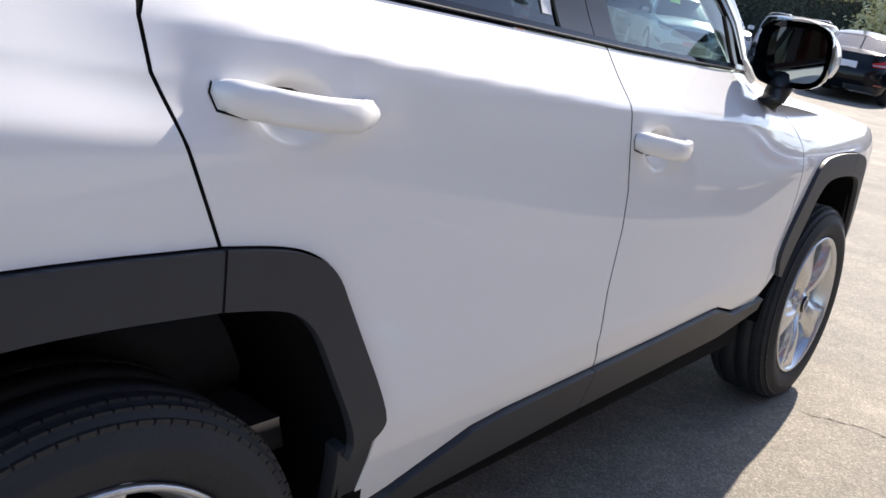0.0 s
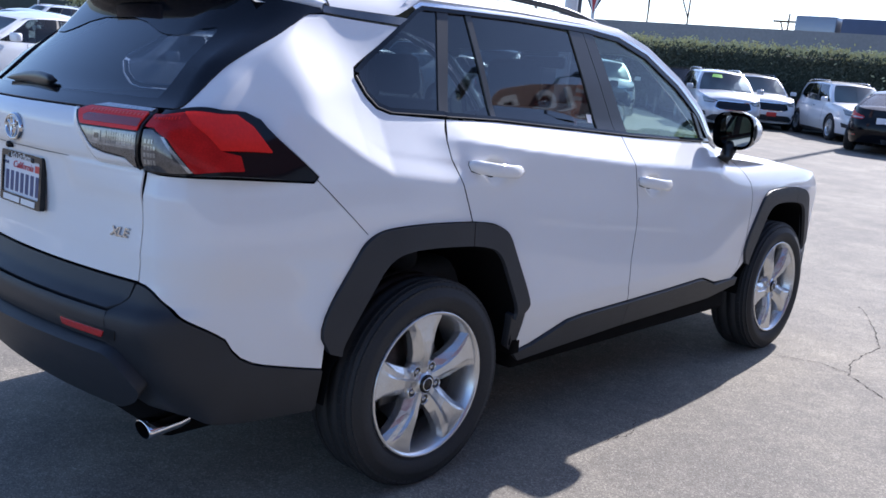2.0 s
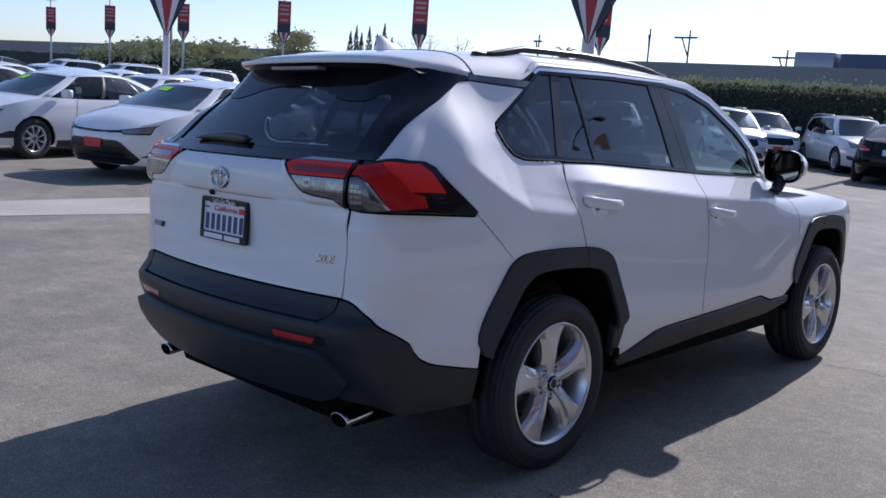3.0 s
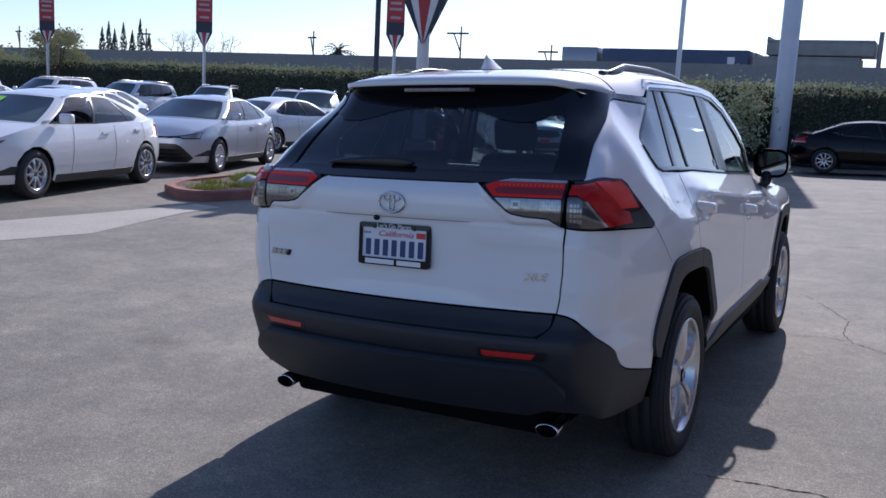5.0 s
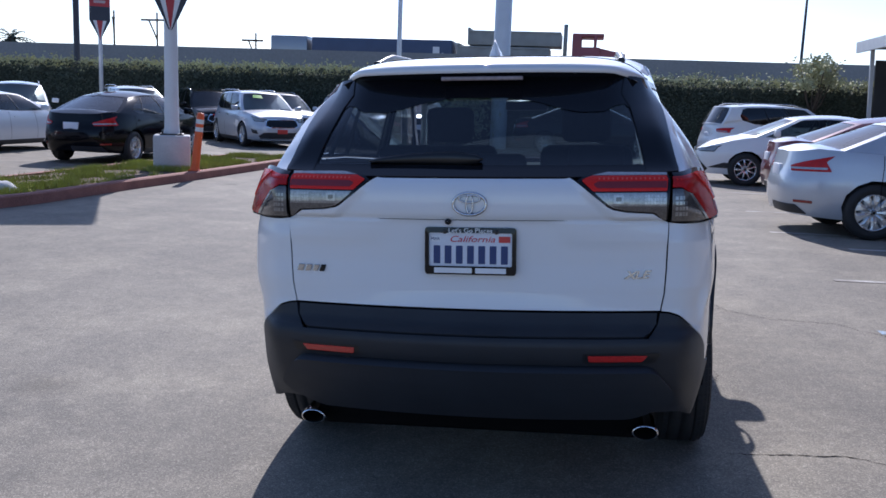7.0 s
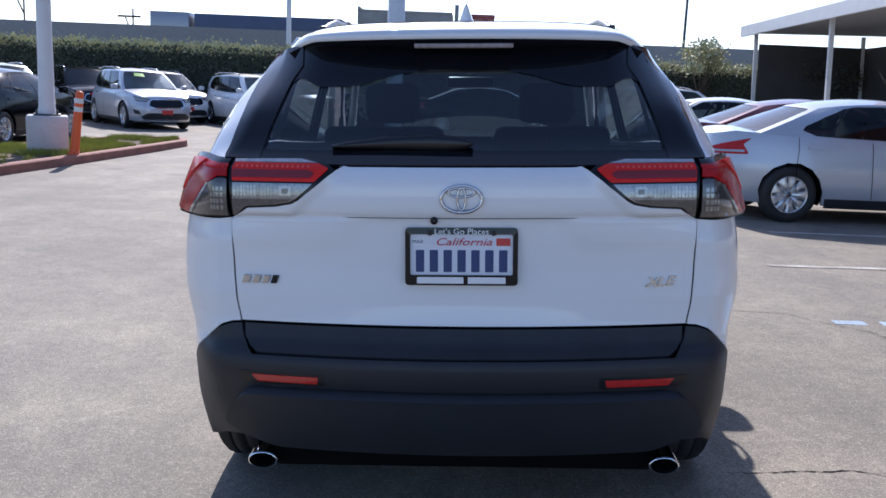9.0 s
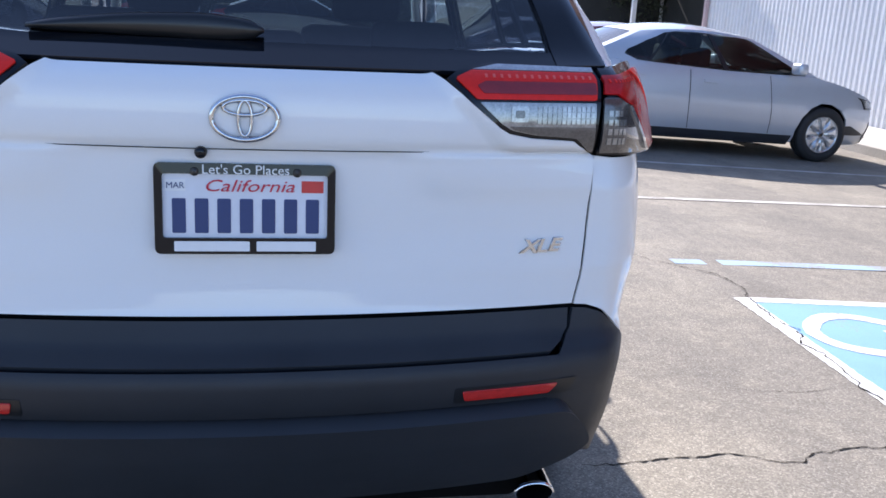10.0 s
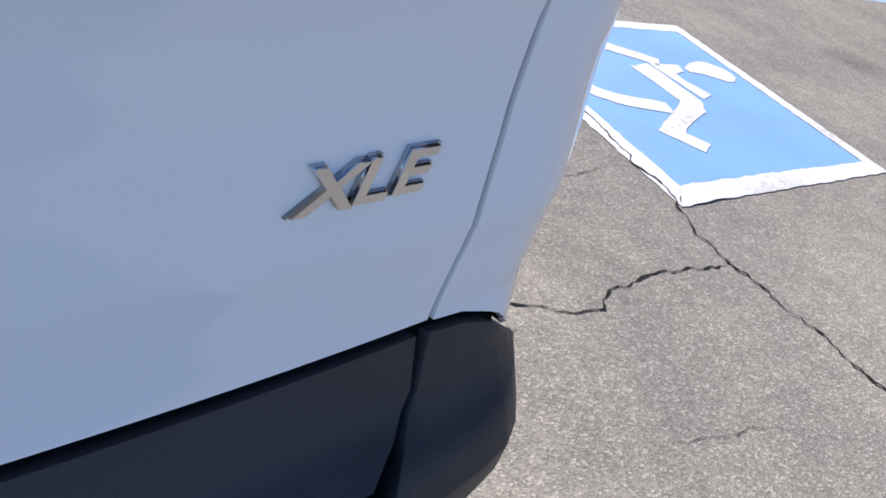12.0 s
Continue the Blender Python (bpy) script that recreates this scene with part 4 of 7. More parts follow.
for side in (False, True):
    panel("reflector", rounded([T(.405, .607), T(.580, .607), T(.597, .627), T(.400, .627)], .004), REFLECTOR, bumper, "red rear reflector", out=.008, lip=.01, gap=0, cell=.03, mirror=side)
    panel("reflector_recess", rounded([T(.385, .600), T(.625, .600), T(.64, .634), T(.385, .634)], .006), TRIM, bumper, out=.0052, lip=.004, gap=0, cell=.03, mirror=side)


for side in (False, True):
    garnish = [T(.585, 1.228), (.730, 1.231)] + GARNISH_EDGE[::-1] + [F(-.292, 1.530), F(-.300, 1.542), (.90, 1.546), (.78, 1.552), T(.515, 1.562), T(.505, 1.50), T(.535, 1.45), T(.575, 1.30)]
    panel("pillar_garnish", garnish, GLOSS, suv, "gloss black rear pillar garnish", out=.003, lip=.02, gap=0, cell=.03, mirror=side)
    panel("pillar_strip", [F(-.290, 1.531), F(-.16, 1.523), F(-.014, 1.516), F(.028, 1.540), F(-.14, 1.546), F(-.285, 1.552)], STRIP_SHEEN, suv, "strip under the roof's edge, greyed for the sky it reflects", out=.002, lip=.006, gap=0, cell=.03, mirror=side)

panel("rear_window", [T(-.59, 1.236), T(.59, 1.236), T(.572, 1.32), T(.535, 1.45), T(.512, 1.52), T(-.512, 1.52), T(-.535, 1.45), T(-.572, 1.32)], GLASS_DARK, gate, "dark tinted rear window", out=-.004, lip=0, gap=0, cell=.05)
border = [(.565, 1.562), (.600, 1.24), (.578, 1.24), (.572, 1.31), (.552, 1.40), (.535, 1.445), (.515, 1.460), (.485, 1.455), (.445, 1.434), (.36, 1.432), (.30, 1.442), (.20, 1.470), (.10, 1.485)]
border = [T(x, z) for x, z in border]
panel("glass_border", border + [(-a, b) for a, b in border[::-1]], GLOSS, gate, "black printed border of the glass", out=-.001, lip=0, gap=0, cell=.03)
panel("glass_border", [T(-.60, 1.216), T(.60, 1.216), T(.59, 1.252), T(-.59, 1.252)], GLOSS, gate, "black ledge under the rear glass", out=.001, lip=.01, gap=0, cell=.04)


# ---- roof, spoiler, rails, fin ----
ROOF_LINE = curve_table([(-.70 + 1, 1.600), (-.60 + 1, 1.612), (-.30 + 1, 1.652), (.10 + 1, 1.676), (.60 + 1, 1.684), (1.0 + 1, 1.668), (1.3 + 1, 1.632), (1.62 + 1, 1.548)], .05, 0, 3)
ROOF_EDGE = ((-.45, -.29, -.02, .04, .10, .60, 1.05, 1.30, 1.50, 1.72), (1.550, 1.552, 1.545, 1.575, 1.612, 1.618, 1.612, 1.588, 1.535, 1.420))
ROOF_HALF = ((-.45, -.29, -.02, .10, .60, 1.20, 1.72), (.590, .609, .657, .640, .640, .638, .640))


def roof_point(t, y):
    """t from -1 to 1 across the roof."""
    zc, edge, half = ROOF_LINE(y + 1), float(np.interp(y, *ROOF_EDGE)), float(np.interp(y, *ROOF_HALF))
    edge = min(edge, zc - .02)
    return Vector((t * half, y, edge + (zc - edge) * (.75 * (1 - abs(t) ** 10) + .25 * (1 - abs(t) ** 2.6))))


part("roof_panel", grid_bm(90, 60, lambda u, v: roof_point(math.sin((v - .5) * math.pi), -.262 + u * 1.90)), PAINT, suv, "white roof panel")
part("headliner", grid_bm(12, 12, lambda u, v: roof_point((v * 2 - 1) * .96, -.50 + u * 2.1) - Vector((0, 0, .03))), CABIN_GREY, suv)
# the spoiler: its trailing edge crosses the tail, its side edges run forward to the roof's flanks
bm = bmesh.new()
rows = []
for i in range(49):
    t = -1 + 2 * i / 48
    sgn, a = (1 if t >= 0 else -1), abs(t)
    if a < .74:
        tip = Vector((a / .74 * .470, -.655 + .070 * (a / .74) ** 2.6, 1.592 - .004 * (a / .74) ** 2))
    else:
        w = (a - .74) / .26
        tip = Vector((.470, -.585, 1.588)).lerp(Vector((.613, -.290, 1.551)), w) + Vector((.016, -.030, .0)) * math.sin(math.pi * w) * (1 - w)
    top = roof_point(math.sin(a * math.pi / 2), -.266)
    inner = tip + Vector((-.020 - .03 * a, .060, -.036))
    line = [top, top.lerp(tip, .33) + Vector((0, 0, .009)), top.lerp(tip, .70) + Vector((0, 0, .008)), tip, tip + Vector((-.002, .004, -.017)), inner, inner + Vector((-.03 * a, .05, -.02))]
    rows.append([bm.verts.new((sgn * p.x, p.y, p.z)) for p in line])
for r0, r1 in zip(rows, rows[1:]):
    for k in range(6):
        f = bm.faces.new((r0[k], r0[k + 1], r1[k + 1], r1[k]))
        f.material_index = 1 if k >= 4 else 0
bmesh.ops.recalc_face_normals(bm, faces=bm.faces)
spoiler = part("roof_spoiler", bm, (PAINT, GLOSS), suv, "white roof spoiler, black underneath")
bm = bmesh.new()
tube(bm, [roof_point(math.sin(x * math.pi / 40), -.264) + Vector((0, 0, .0006)) for x in range(-19, 20)], .0022, 6)
part("spoiler_seam", bm, VOID, spoiler)
bm = bmesh.new()
box(bm, -.15, .15, -.648, -.60, 1.548, 1.562, .003)
part("brake_light", bm, material("high_brake_lens", (.30, .24, .24), rough=.2, vary=.2, scale=60), spoiler, "slim high-level brake light")
for sgn in (1, -1):
    line = []
    for i in range(17):
        t = i / 16
        y = -.16 + 1.66 * t
        p = roof_point(sgn * .80, y)
        line.append(p + Vector((0, 0, -.006 + .026 * min(1, 5 * t, 5 * (1 - t)) ** .8)))
    bm = bmesh.new()
    tube(bm, line, [.009] + [.014] * 15 + [.009], 8)
    rail = part("roof_rail", bm, TRIM, suv, "black roof rail")
    for k in (0, 15):
        bm = bmesh.new()
        p = roof_point(sgn * .80, -.16 + 1.66 * (k + .5) / 16)
        box(bm, p.x - .013, p.x + .013, p.y - .05, p.y + .05, p.z - .02, p.z + .012, .006)
        part("rail_foot", bm, TRIM, rail)
fin = []
bm = bmesh.new()
for i in range(9):
    t = i / 8
    y = -.215 + .19 * t
    h = .088 * (1 - t) ** 1.15 if t > .12 else .088 * (.72 + t * 1.6)
    w = .026 * math.sin(math.pi * min(.98, .25 + t * .7)) + .004
    base = roof_point(0, y).z - .004
    fin.append([bm.verts.new(p) for p in ((-w, y, base), (-w * .45, y + .01, base + h * .6), (0, y, base + max(.006, h)), (w * .45, y + .01, base + h * .6), (w, y, base))])
for r0, r1 in zip(fin, fin[1:]):
    for k in range(4):
        bm.faces.new((r0[k], r0[k + 1], r1[k + 1], r1[k]))
bm.faces.new(fin[0])
bmesh.ops.recalc_face_normals(bm, faces=bm.faces)
part("antenna_fin", bm, PAINT, suv, "white shark-fin antenna")

# ---- bonnet, windscreen and nose ----
def bonnet(u, v):
    t, y = v * 2 - 1, 2.02 + 1.34 * u
    w = .845 - .05 * u - .10 * u ** 4
    z = 1.125 - .10 * u - .20 * u ** 3.2 - .06 * abs(t) ** 3
    return Vector((t * w, y, z))


part("bonnet", grid_bm(20, 20, bonnet), PAINT, suv, "white bonnet")
part("windscreen", grid_bm(12, 16, lambda u, v: Vector(((v * 2 - 1) * (.60 + .13 * u), 1.56 + .62 * u - .10 * (v * 2 - 1) ** 2, 1.595 - .475 * u - .04 * (v * 2 - 1) ** 2))), GLASS_CLEAR, suv, "clear windscreen")
for sgn in (1, -1):
    bm = bmesh.new()
    tube(bm, [(sgn * .595, 1.40, 1.575), (sgn * .635, 1.58, 1.475), (sgn * .675, 1.78, 1.345), (sgn * .715, 1.95, 1.205), (sgn * .745, 2.05, 1.11)], [.018, .020, .022, .024, .028], 8)
    part("windscreen_pillar", bm, PAINT, suv)


def nose(u, v):
    t = u * 2 - 1
    z = .30 + .66 * v
    return Vector((t * .83, 3.58 - .36 * abs(t) ** 3 - .12 * v ** 3 - .06 * (1 - v) ** 2, z))


front = part("front_bumper", grid_bm(24, 10, nose), PAINT, suv, "white front bumper")
part("grille", grid_bm(8, 4, lambda u, v: nose(.22 + .56 * u, .15 + .6 * v) + Vector((0, .006, 0))), GLOSS, front, "black grille")
for side in (False, True):
    panel("bumper_side", [F(3.14, .45), F(3.20, .45), F(3.25, .64), F(3.255, .85), F(3.238, .86), F(3.195, .60)], PAINT, front, mirror=side, out=.001)
    bm = bmesh.new()
    sgn = -1 if side else 1
    for i, (x, y, z) in enumerate([(.60, 3.46, .90), (.785, 3.22, .925), (.80, 3.12, .955), (.70, 3.30, .975)]):
        bm.verts.new((sgn * x, y, z))
    bm.verts.ensure_lookup_table()
    bm.faces.new(bm.verts)
    bmesh.ops.solidify(bm, geom=bm.faces[:], thickness=.03)
    part("headlamp", bm, CLEAR_LENS, suv, "clear headlamp")

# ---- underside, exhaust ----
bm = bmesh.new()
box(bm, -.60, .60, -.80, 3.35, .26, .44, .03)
# floor box made wide enough to stop sun leaking past the sills
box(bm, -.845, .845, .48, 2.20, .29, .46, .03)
# unseen blocks added ahead of the rear wheels, to stop leaking sunlight
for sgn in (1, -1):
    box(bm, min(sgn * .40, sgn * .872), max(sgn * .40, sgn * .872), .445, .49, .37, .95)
part("underbody_sun_block", bm, VOID, suv)
for sgn in (1, -1):
    bm = bmesh.new()
    m = pose(sgn * .605, -.77, .327, 6, 0, 0) @ Matrix.Diagonal((1.22, 1, .74, 1))
    lathe(bm, [(.030, .03), (.036, .0), (.037, -.09), (.037, -.102), (.0335, -.103)], 28, "Y", m)
    pipe = part("exhaust_tip", bm, CHROME, suv, "oval chrome exhaust tip")
    bm = bmesh.new()
    lathe(bm, [(.0335, -.103), (.032, -.06), (.030, .0), (.001, .0)], 28, "Y", m)
    part("pipe_bore", bm, VOID, pipe, "near-black inside of the pipe")
bm = bmesh.new()
box(bm, -.42, .42, -.70, -.45, .24, .40, .05)
tube(bm, [(-.60, -.77, .325), (-.50, -.60, .325), (-.3, -.5, .32)], .03, 10)
tube(bm, [(.60, -.77, .325), (.50, -.60, .325), (.3, -.5, .32)], .03, 10)
part("silencer", bm, STEEL, suv)


# ---- wheels ----
def build_wheel(thing, name="wheel", radius=.355, rim=.228, width=.225, spokes=5, style=0, alloy=None, tread=True):
    """A wheel round the X axis, its face towards +x; returns the tyre, which holds rim, spokes and nuts."""
    alloy = alloy or ALLOY
    w = width / 2
    bm = bmesh.new()
    r, q = radius, rim
    lathe(bm, [(q - .012, -w * .8), (q, -w * .9), (q + (r - q) * .45, -w), (r - .03, -w * .95), (r - .010, -w * .80), (r, -w * .60), (r, -w * .52), (r - .006, -w * .51), (r - .006, -w * .45), (r + .001, -w * .44), (r + .001, -w * .06), (r - .006, -w * .05), (r - .006, w * .05), (r + .001, w * .06), (r + .001, w * .40), (r - .006, w * .41), (r - .006, w * .47), (r, w * .48), (r, w * .60), (r - .009, w * .80), (r - .028, w * .94), (r - .045, w * .985), (r - .047, w * 1.0), (q + (r - q) * .48, w * 1.02), (q + .020, w * .95), (q + .008, w * .88), (q + .003, w * .80), (q - .012, w * .70)], 56)
    tyre = part("tyre", bm, RUBBER, thing, "black rubber tyre")
    if tread:
        verts, faces = [], []
        for k in range(84):
            a = 2 * math.pi * k / 84
            for x0, x1, tw, rr in ((.50, .66, .0088, r - .0025), (.64, .80, .0088, r - .0085), (.78, .92, .0086, r - .0215), (-.66, -.50, .0088, r - .0025)):
                b = len(verts)
                for xx, da in ((x0, 0), (x1, .012), (x1, .012 + tw / r * 2.6), (x0, tw / r * 2.6)):
                    for rad in (rr - .004, rr + .004):
                        verts.append((xx * w, rad * math.sin(a + da), rad * math.cos(a + da)))
                faces += [(b + 1, b + 3, b + 5, b + 7), (b, b + 1, b + 3, b + 2), (b + 2, b + 3, b + 5, b + 4), (b + 4, b + 5, b + 7, b + 6), (b + 6, b + 7, b + 1, b)]
        raw("tread_block", verts, faces, RUBBER, tyre)["kind"] = "stuff"
    bm = bmesh.new()
    lathe(bm, [(q + .004, w * .82), (q + .005, w * .93), (q + .001, w * .952), (q - .004, w * .94), (q - .012, w * .80), (q - .03, w * .4), (q - .035, -w * .8)], 56)
    hoop = part("rim", bm, alloy, tyre, "silver alloy rim")
    face = w * .86
    if style == 0:
        # flat-topped spokes that widen to the rim, with sloping flanks
        shape = ((.030, .016, .022, -.016), (.052, .017, .032, -.012), (.078, .019, .042, -.004), (.105, .024, .044, .003), (.145, .033, .049, .005), (.180, .045, .058, .003), (.206, .058, .072, .001), (.226, .070, .084, -.001))
    else:
        shape = ((.03, .016, .022, -.01), (.09, .013, .018, 0), (.15, .013, .018, .002), (.216, .018, .024, -.01))
    k = (q - .002) / shape[-1][0]
    for i in range(spokes):
        verts, faces = [], []
        for rr, flat, foot, dx in shape:
            top = face + dx
            step = min(1.0, max(0.0, (.212 - rr) / .05)) * (1 - style)
            for xx, yy in ((top - .052, -foot), (top - .026, -foot), (top - .003 - .004 * step, -flat), (top, -flat * (.92 - .2 * step)), (top + .002 * step, flat * (.5 - .2 * step)), (top - .008 * step, flat * (.7 - .2 * step)), (top - .0015 - .011 * step, flat), (top - .024, foot * .96), (top - .052, foot)):
                verts.append((xx, yy * k, rr * k))
        for m0 in range(len(shape) - 1):
            for k2 in range(8):
                faces.append((9 * m0 + k2, 9 * m0 + 9 + k2, 9 * m0 + 10 + k2, 9 * m0 + 1 + k2))
        bm = bmesh.new()
        vs = [bm.verts.new(v) for v in verts]
        for f in faces:
            bm.faces.new([vs[c] for c in f])
        bmesh.ops.recalc_face_normals(bm, faces=bm.faces)
        bmesh.ops.transform(bm, matrix=Matrix.Rotation(2 * math.pi * i / spokes, 4, "X"), verts=bm.verts)
        part("spoke", bm, alloy, tyre, smooth=False)
    bm = bmesh.new()
    lathe(bm, [(.001, face - .004), (.028, face - .004), (.032, face - .008), (.036, face - .014), (.046, face - .020), (.074, face - .024), (.083, face - .036), (.085, face - .058)], 40)
    part("hub", bm, alloy, tyre)
    bm = bmesh.new()
    lathe(bm, [(.001, face + .000), (.027, face - .001), (.0315, face - .004), (.032, face - .014)], 24)
    part("centre_cap", bm, GLOSS, tyre, "dark centre cap")
    bm = bmesh.new()
    for rad, z0 in ((.020, 0),):
        lathe(bm, [(rad, face + .0005), (rad, face + .002), (rad + .003, face + .002), (rad + .003, face + .0005)], 20)
    part("cap_ring", bm, CHROME, tyre)
    for i in range(5):
        a = 2 * math.pi * (i + .5) / 5
        bm = bmesh.new()
        seat = Matrix.Translation((face - .022, .058 * math.sin(a), .058 * math.cos(a)))
        lathe(bm, [(.001, .006), (.0075, .006), (.0095, .003), (.0095, -.01)], 6, "X", seat)
        nut = part("wheel_nut", bm, BADGE, tyre)
        if not tread:
            continue
        bm = bmesh.new()
        lathe(bm, [(.001, .0015), (.0165, .0015), (.0172, .0)], 18, "X", seat)
        part("nut_pocket", bm, STEEL, tyre)
        bm = bmesh.new()
        lathe(bm, [(.0165, .0), (.0172, .007), (.0195, .007), (.0215, -.004)], 18, "X", seat)
        part("pocket_rim", bm, alloy, tyre)
    bm = bmesh.new()
    lathe(bm, [(.001, .0), (.15, .0), (.152, -.01), (.152, -.02)], 40)
    part("brake_disc", bm, STEEL, tyre, "rusty grey brake disc")
    bm = bmesh.new()
    box(bm, -.02, .03, -.155, -.075, -.06, .06, .012)
    part("brake_caliper", bm, STEEL, tyre)
    # black disc closes the wheel, for the shade behind the spokes
    bm = bmesh.new()
    lathe(bm, [(.001, -.03), (q - .03, -.03)], 40)
    part("wheel_back", bm, VOID, tyre)
    return tyre


wheel = build_wheel(suv, rim=.246)
wheel.location = (.885 - .225 / 2 * .86, 0, .352)
wheel.rotation_euler = (radians(4), 0, 0)
wheel.name = "wheel"
for x, y, turn in ((1, 2.69, 25), (-1, 0, 10), (-1, 2.69, 40)):
    c = copy_thing(wheel, pose(x * (.885 - .225 / 2 * .86) - (LEFT_OUT if x < 0 else 0), y, .352, turn, 0, 0 if x > 0 else 180))
    c.parent = suv

# ---- tail furniture: wiper, plate, emblem, badges ----
bm = bmesh.new()
rows = []
for i in range(19):
    t = i / 18
    x, z = .030 - .405 * t, 1.268 + .006 * math.sin(math.pi * t) - .008 * t
    high = float(np.interp(t, (0, .06, .25, .6, .9, 1), (.004, .018, .024, .019, .010, .004)))
    y = shell(x / narrow(z), z).y - .009 - .007 * (1 - t)
    rows.append([bm.verts.new((x, y - .013 * math.cos(a), z + .004 + high * math.sin(a))) for a in [k * math.pi / 6 for k in range(12)]])
for r0, r1 in zip(rows, rows[1:]):
    for k in range(12):
        bm.faces.new((r0[k], r0[(k + 1) % 12], r1[(k + 1) % 12], r1[k]))
bm.faces.new(rows[0]), bm.faces.new(rows[-1])
bmesh.ops.recalc_face_normals(bm, faces=bm.faces)
part("wiper", bm, TRIM, gate, "black rear wiper arm")
bm = bmesh.new()
lathe(bm, [(.001, -.010), (.007, -.010), (.0105, -.005), (.011, .01)], 20, "Y", pose(-.076, -.964, 1.066))
part("camera_lens", bm, GLOSS, gate, "small black reversing camera")

PLATE = pose(0, -.962, .965, 86.0, 0, 0)


def plate_part(name, verts2, mat, parent, z0, z1, label=""):
    """A flat piece on the plate: outline in the plate's plane, from depth z0 to z1."""
    bm = bmesh.new()
    low, high = [bm.verts.new((a, b, z0)) for a, b in verts2], [bm.verts.new((a, b, z1)) for a, b in verts2]
    n = len(low)
    bm.faces.new(high)
    for k in range(n):
        bm.faces.new((low[k], low[(k + 1) % n], high[(k + 1) % n], high[k]))
    bmesh.ops.recalc_face_normals(bm, faces=bm.faces)
    bmesh.ops.transform(bm, matrix=PLATE, verts=bm.verts)
    return part(name, bm, mat, parent, label, smooth=False)


def rect(x0, x1, y0, y1, r=0.0):
    pts = [(x0, y0), (x1, y0), (x1, y1), (x0, y1)]
    return rounded(pts, r) if r else pts


def text_part(name, text, size, mat, parent, m, label="", depth=.0006, shear=0.0, spacing=1.0, wide=1.0, bold=0.0):
    me = lettering(text, size, depth, shear, spacing, bold)
    me.transform(m @ Matrix.Diagonal((wide, 1, 1, 1)))
    me.materials.append(mat)
    ob = new(name, me)
    ob.parent = parent
    if label:
        ob["label"] = label
    return ob


plate = plate_part("number_plate", rect(-.150, .150, -.075, .075, .01), PLATE_WHITE, gate, -.012, -.004, "white plate with dark blue bars in a black frame")
bm = bmesh.new()
o, i = rounded(rect(-.157, .157, -.081, .081), .012), rounded(rect(-.143, .143, -.052, .062), .006)
lo, li, to, ti = ([bm.verts.new((a, b, z)) for a, b in ring] for ring, z in ((o, -.014), (i, -.006), (o, .002), (i, .003)))
n = len(o)
for k in range(n):
    k2 = (k + 1) % n
    bm.faces.new((lo[k], lo[k2], to[k2], to[k]))
    bm.faces.new((to[k], to[k2], ti[k2], ti[k]))
    bm.faces.new((ti[k], ti[k2], li[k2], li[k]))
bmesh.ops.recalc_face_normals(bm, faces=bm.faces)
bmesh.ops.transform(bm, matrix=PLATE, verts=bm.verts)
part("plate_frame", bm, GLOSS, plate, "black plate frame", smooth=False)
for k in range(7):
    x = -.1275 + k * .0387
    plate_part("plate_bar", rect(x, x + .0235, -.044, .018, .003), PLATE_BLUE, plate, -.004, -.0030)
plate_part("month_sticker", rect(-.139, -.104, .031, .051), INK_WHITE, plate, -.004, -.0032, "white month sticker")
text_part("month_lettering", "MAR", .0155, PLATE_BLUE, plate, PLATE @ Matrix.Translation((-.1215, .0405, -.0028)), "dark lettering")
plate_part("year_sticker", rect(.097, .136, .030, .051), STICKER_RED, plate, -.004, -.0028, "red year sticker")
text_part("plate_script", "California", .030, INK_RED, plate, PLATE @ Matrix.Translation((.005, .040, -.0025)), "red script", shear=.3, wide=1.35)
text_part("frame_lettering", "Let's Go Places", .0235, INK_WHITE, plate, PLATE @ Matrix.Translation((0, .0695, .0032)), "white lettering", wide=1.05)
for k in range(2):
    x0 = (-.124, .018)[k]
    plate_part("frame_bar", rect(x0, x0 + (.130, .105)[k], -.0755, -.0575, .002), INK_WHITE, plate, .0032, .0042)
for x in (-.088, .089):
    bm = bmesh.new()
    lathe(bm, [(.001, .003), (.006, .002), (.008, -.002), (.008, -.006)], 14, "Z", PLATE @ Matrix.Translation((x, .066, .004)))
    part("plate_screw", bm, STEEL, plate)


def gate_pose(x, z, out=.006):
    s = x / narrow(z)
    n = shell_normal(s, z)
    p = shell(s, z) + n * out
    right = Vector((-n.y, n.x, 0)).normalized()
    up = n.cross(right)
    return Matrix.Translation(p) @ Matrix((right, up, n)).transposed().to_4x4()


def ring(bm, rx, ry, w, m, dx=0.0, dy=0.0, n=40, h=.006):
    """An oval ring with a rounded face."""
    loops = []
    for k in range(n):
        a = 2 * math.pi * k / n
        c, s = math.cos(a), math.sin(a)
        loops.append([bm.verts.new(m @ Vector((dx + (rx + d) * c, dy + (ry + d) * s, hh))) for d, hh in ((-w, -.003), (-w * .6, h * .8), (0, h), (w * .6, h * .8), (w, -.003))])
    for k in range(n):
        for j in range(4):
            bm.faces.new((loops[k][j], loops[(k + 1) % n][j], loops[(k + 1) % n][j + 1], loops[k][j + 1]))


m = gate_pose(0, 1.128, .004)
bm = bmesh.new()
ring(bm, .056, .037, .0055, m)
ring(bm, .036, .0125, .0045, m, 0, .018)
ring(bm, .0115, .030, .004, m)
bmesh.ops.recalc_face_normals(bm, faces=bm.faces)
part("emblem", bm, EMBLEM, gate, "chrome oval emblem of plain rings")
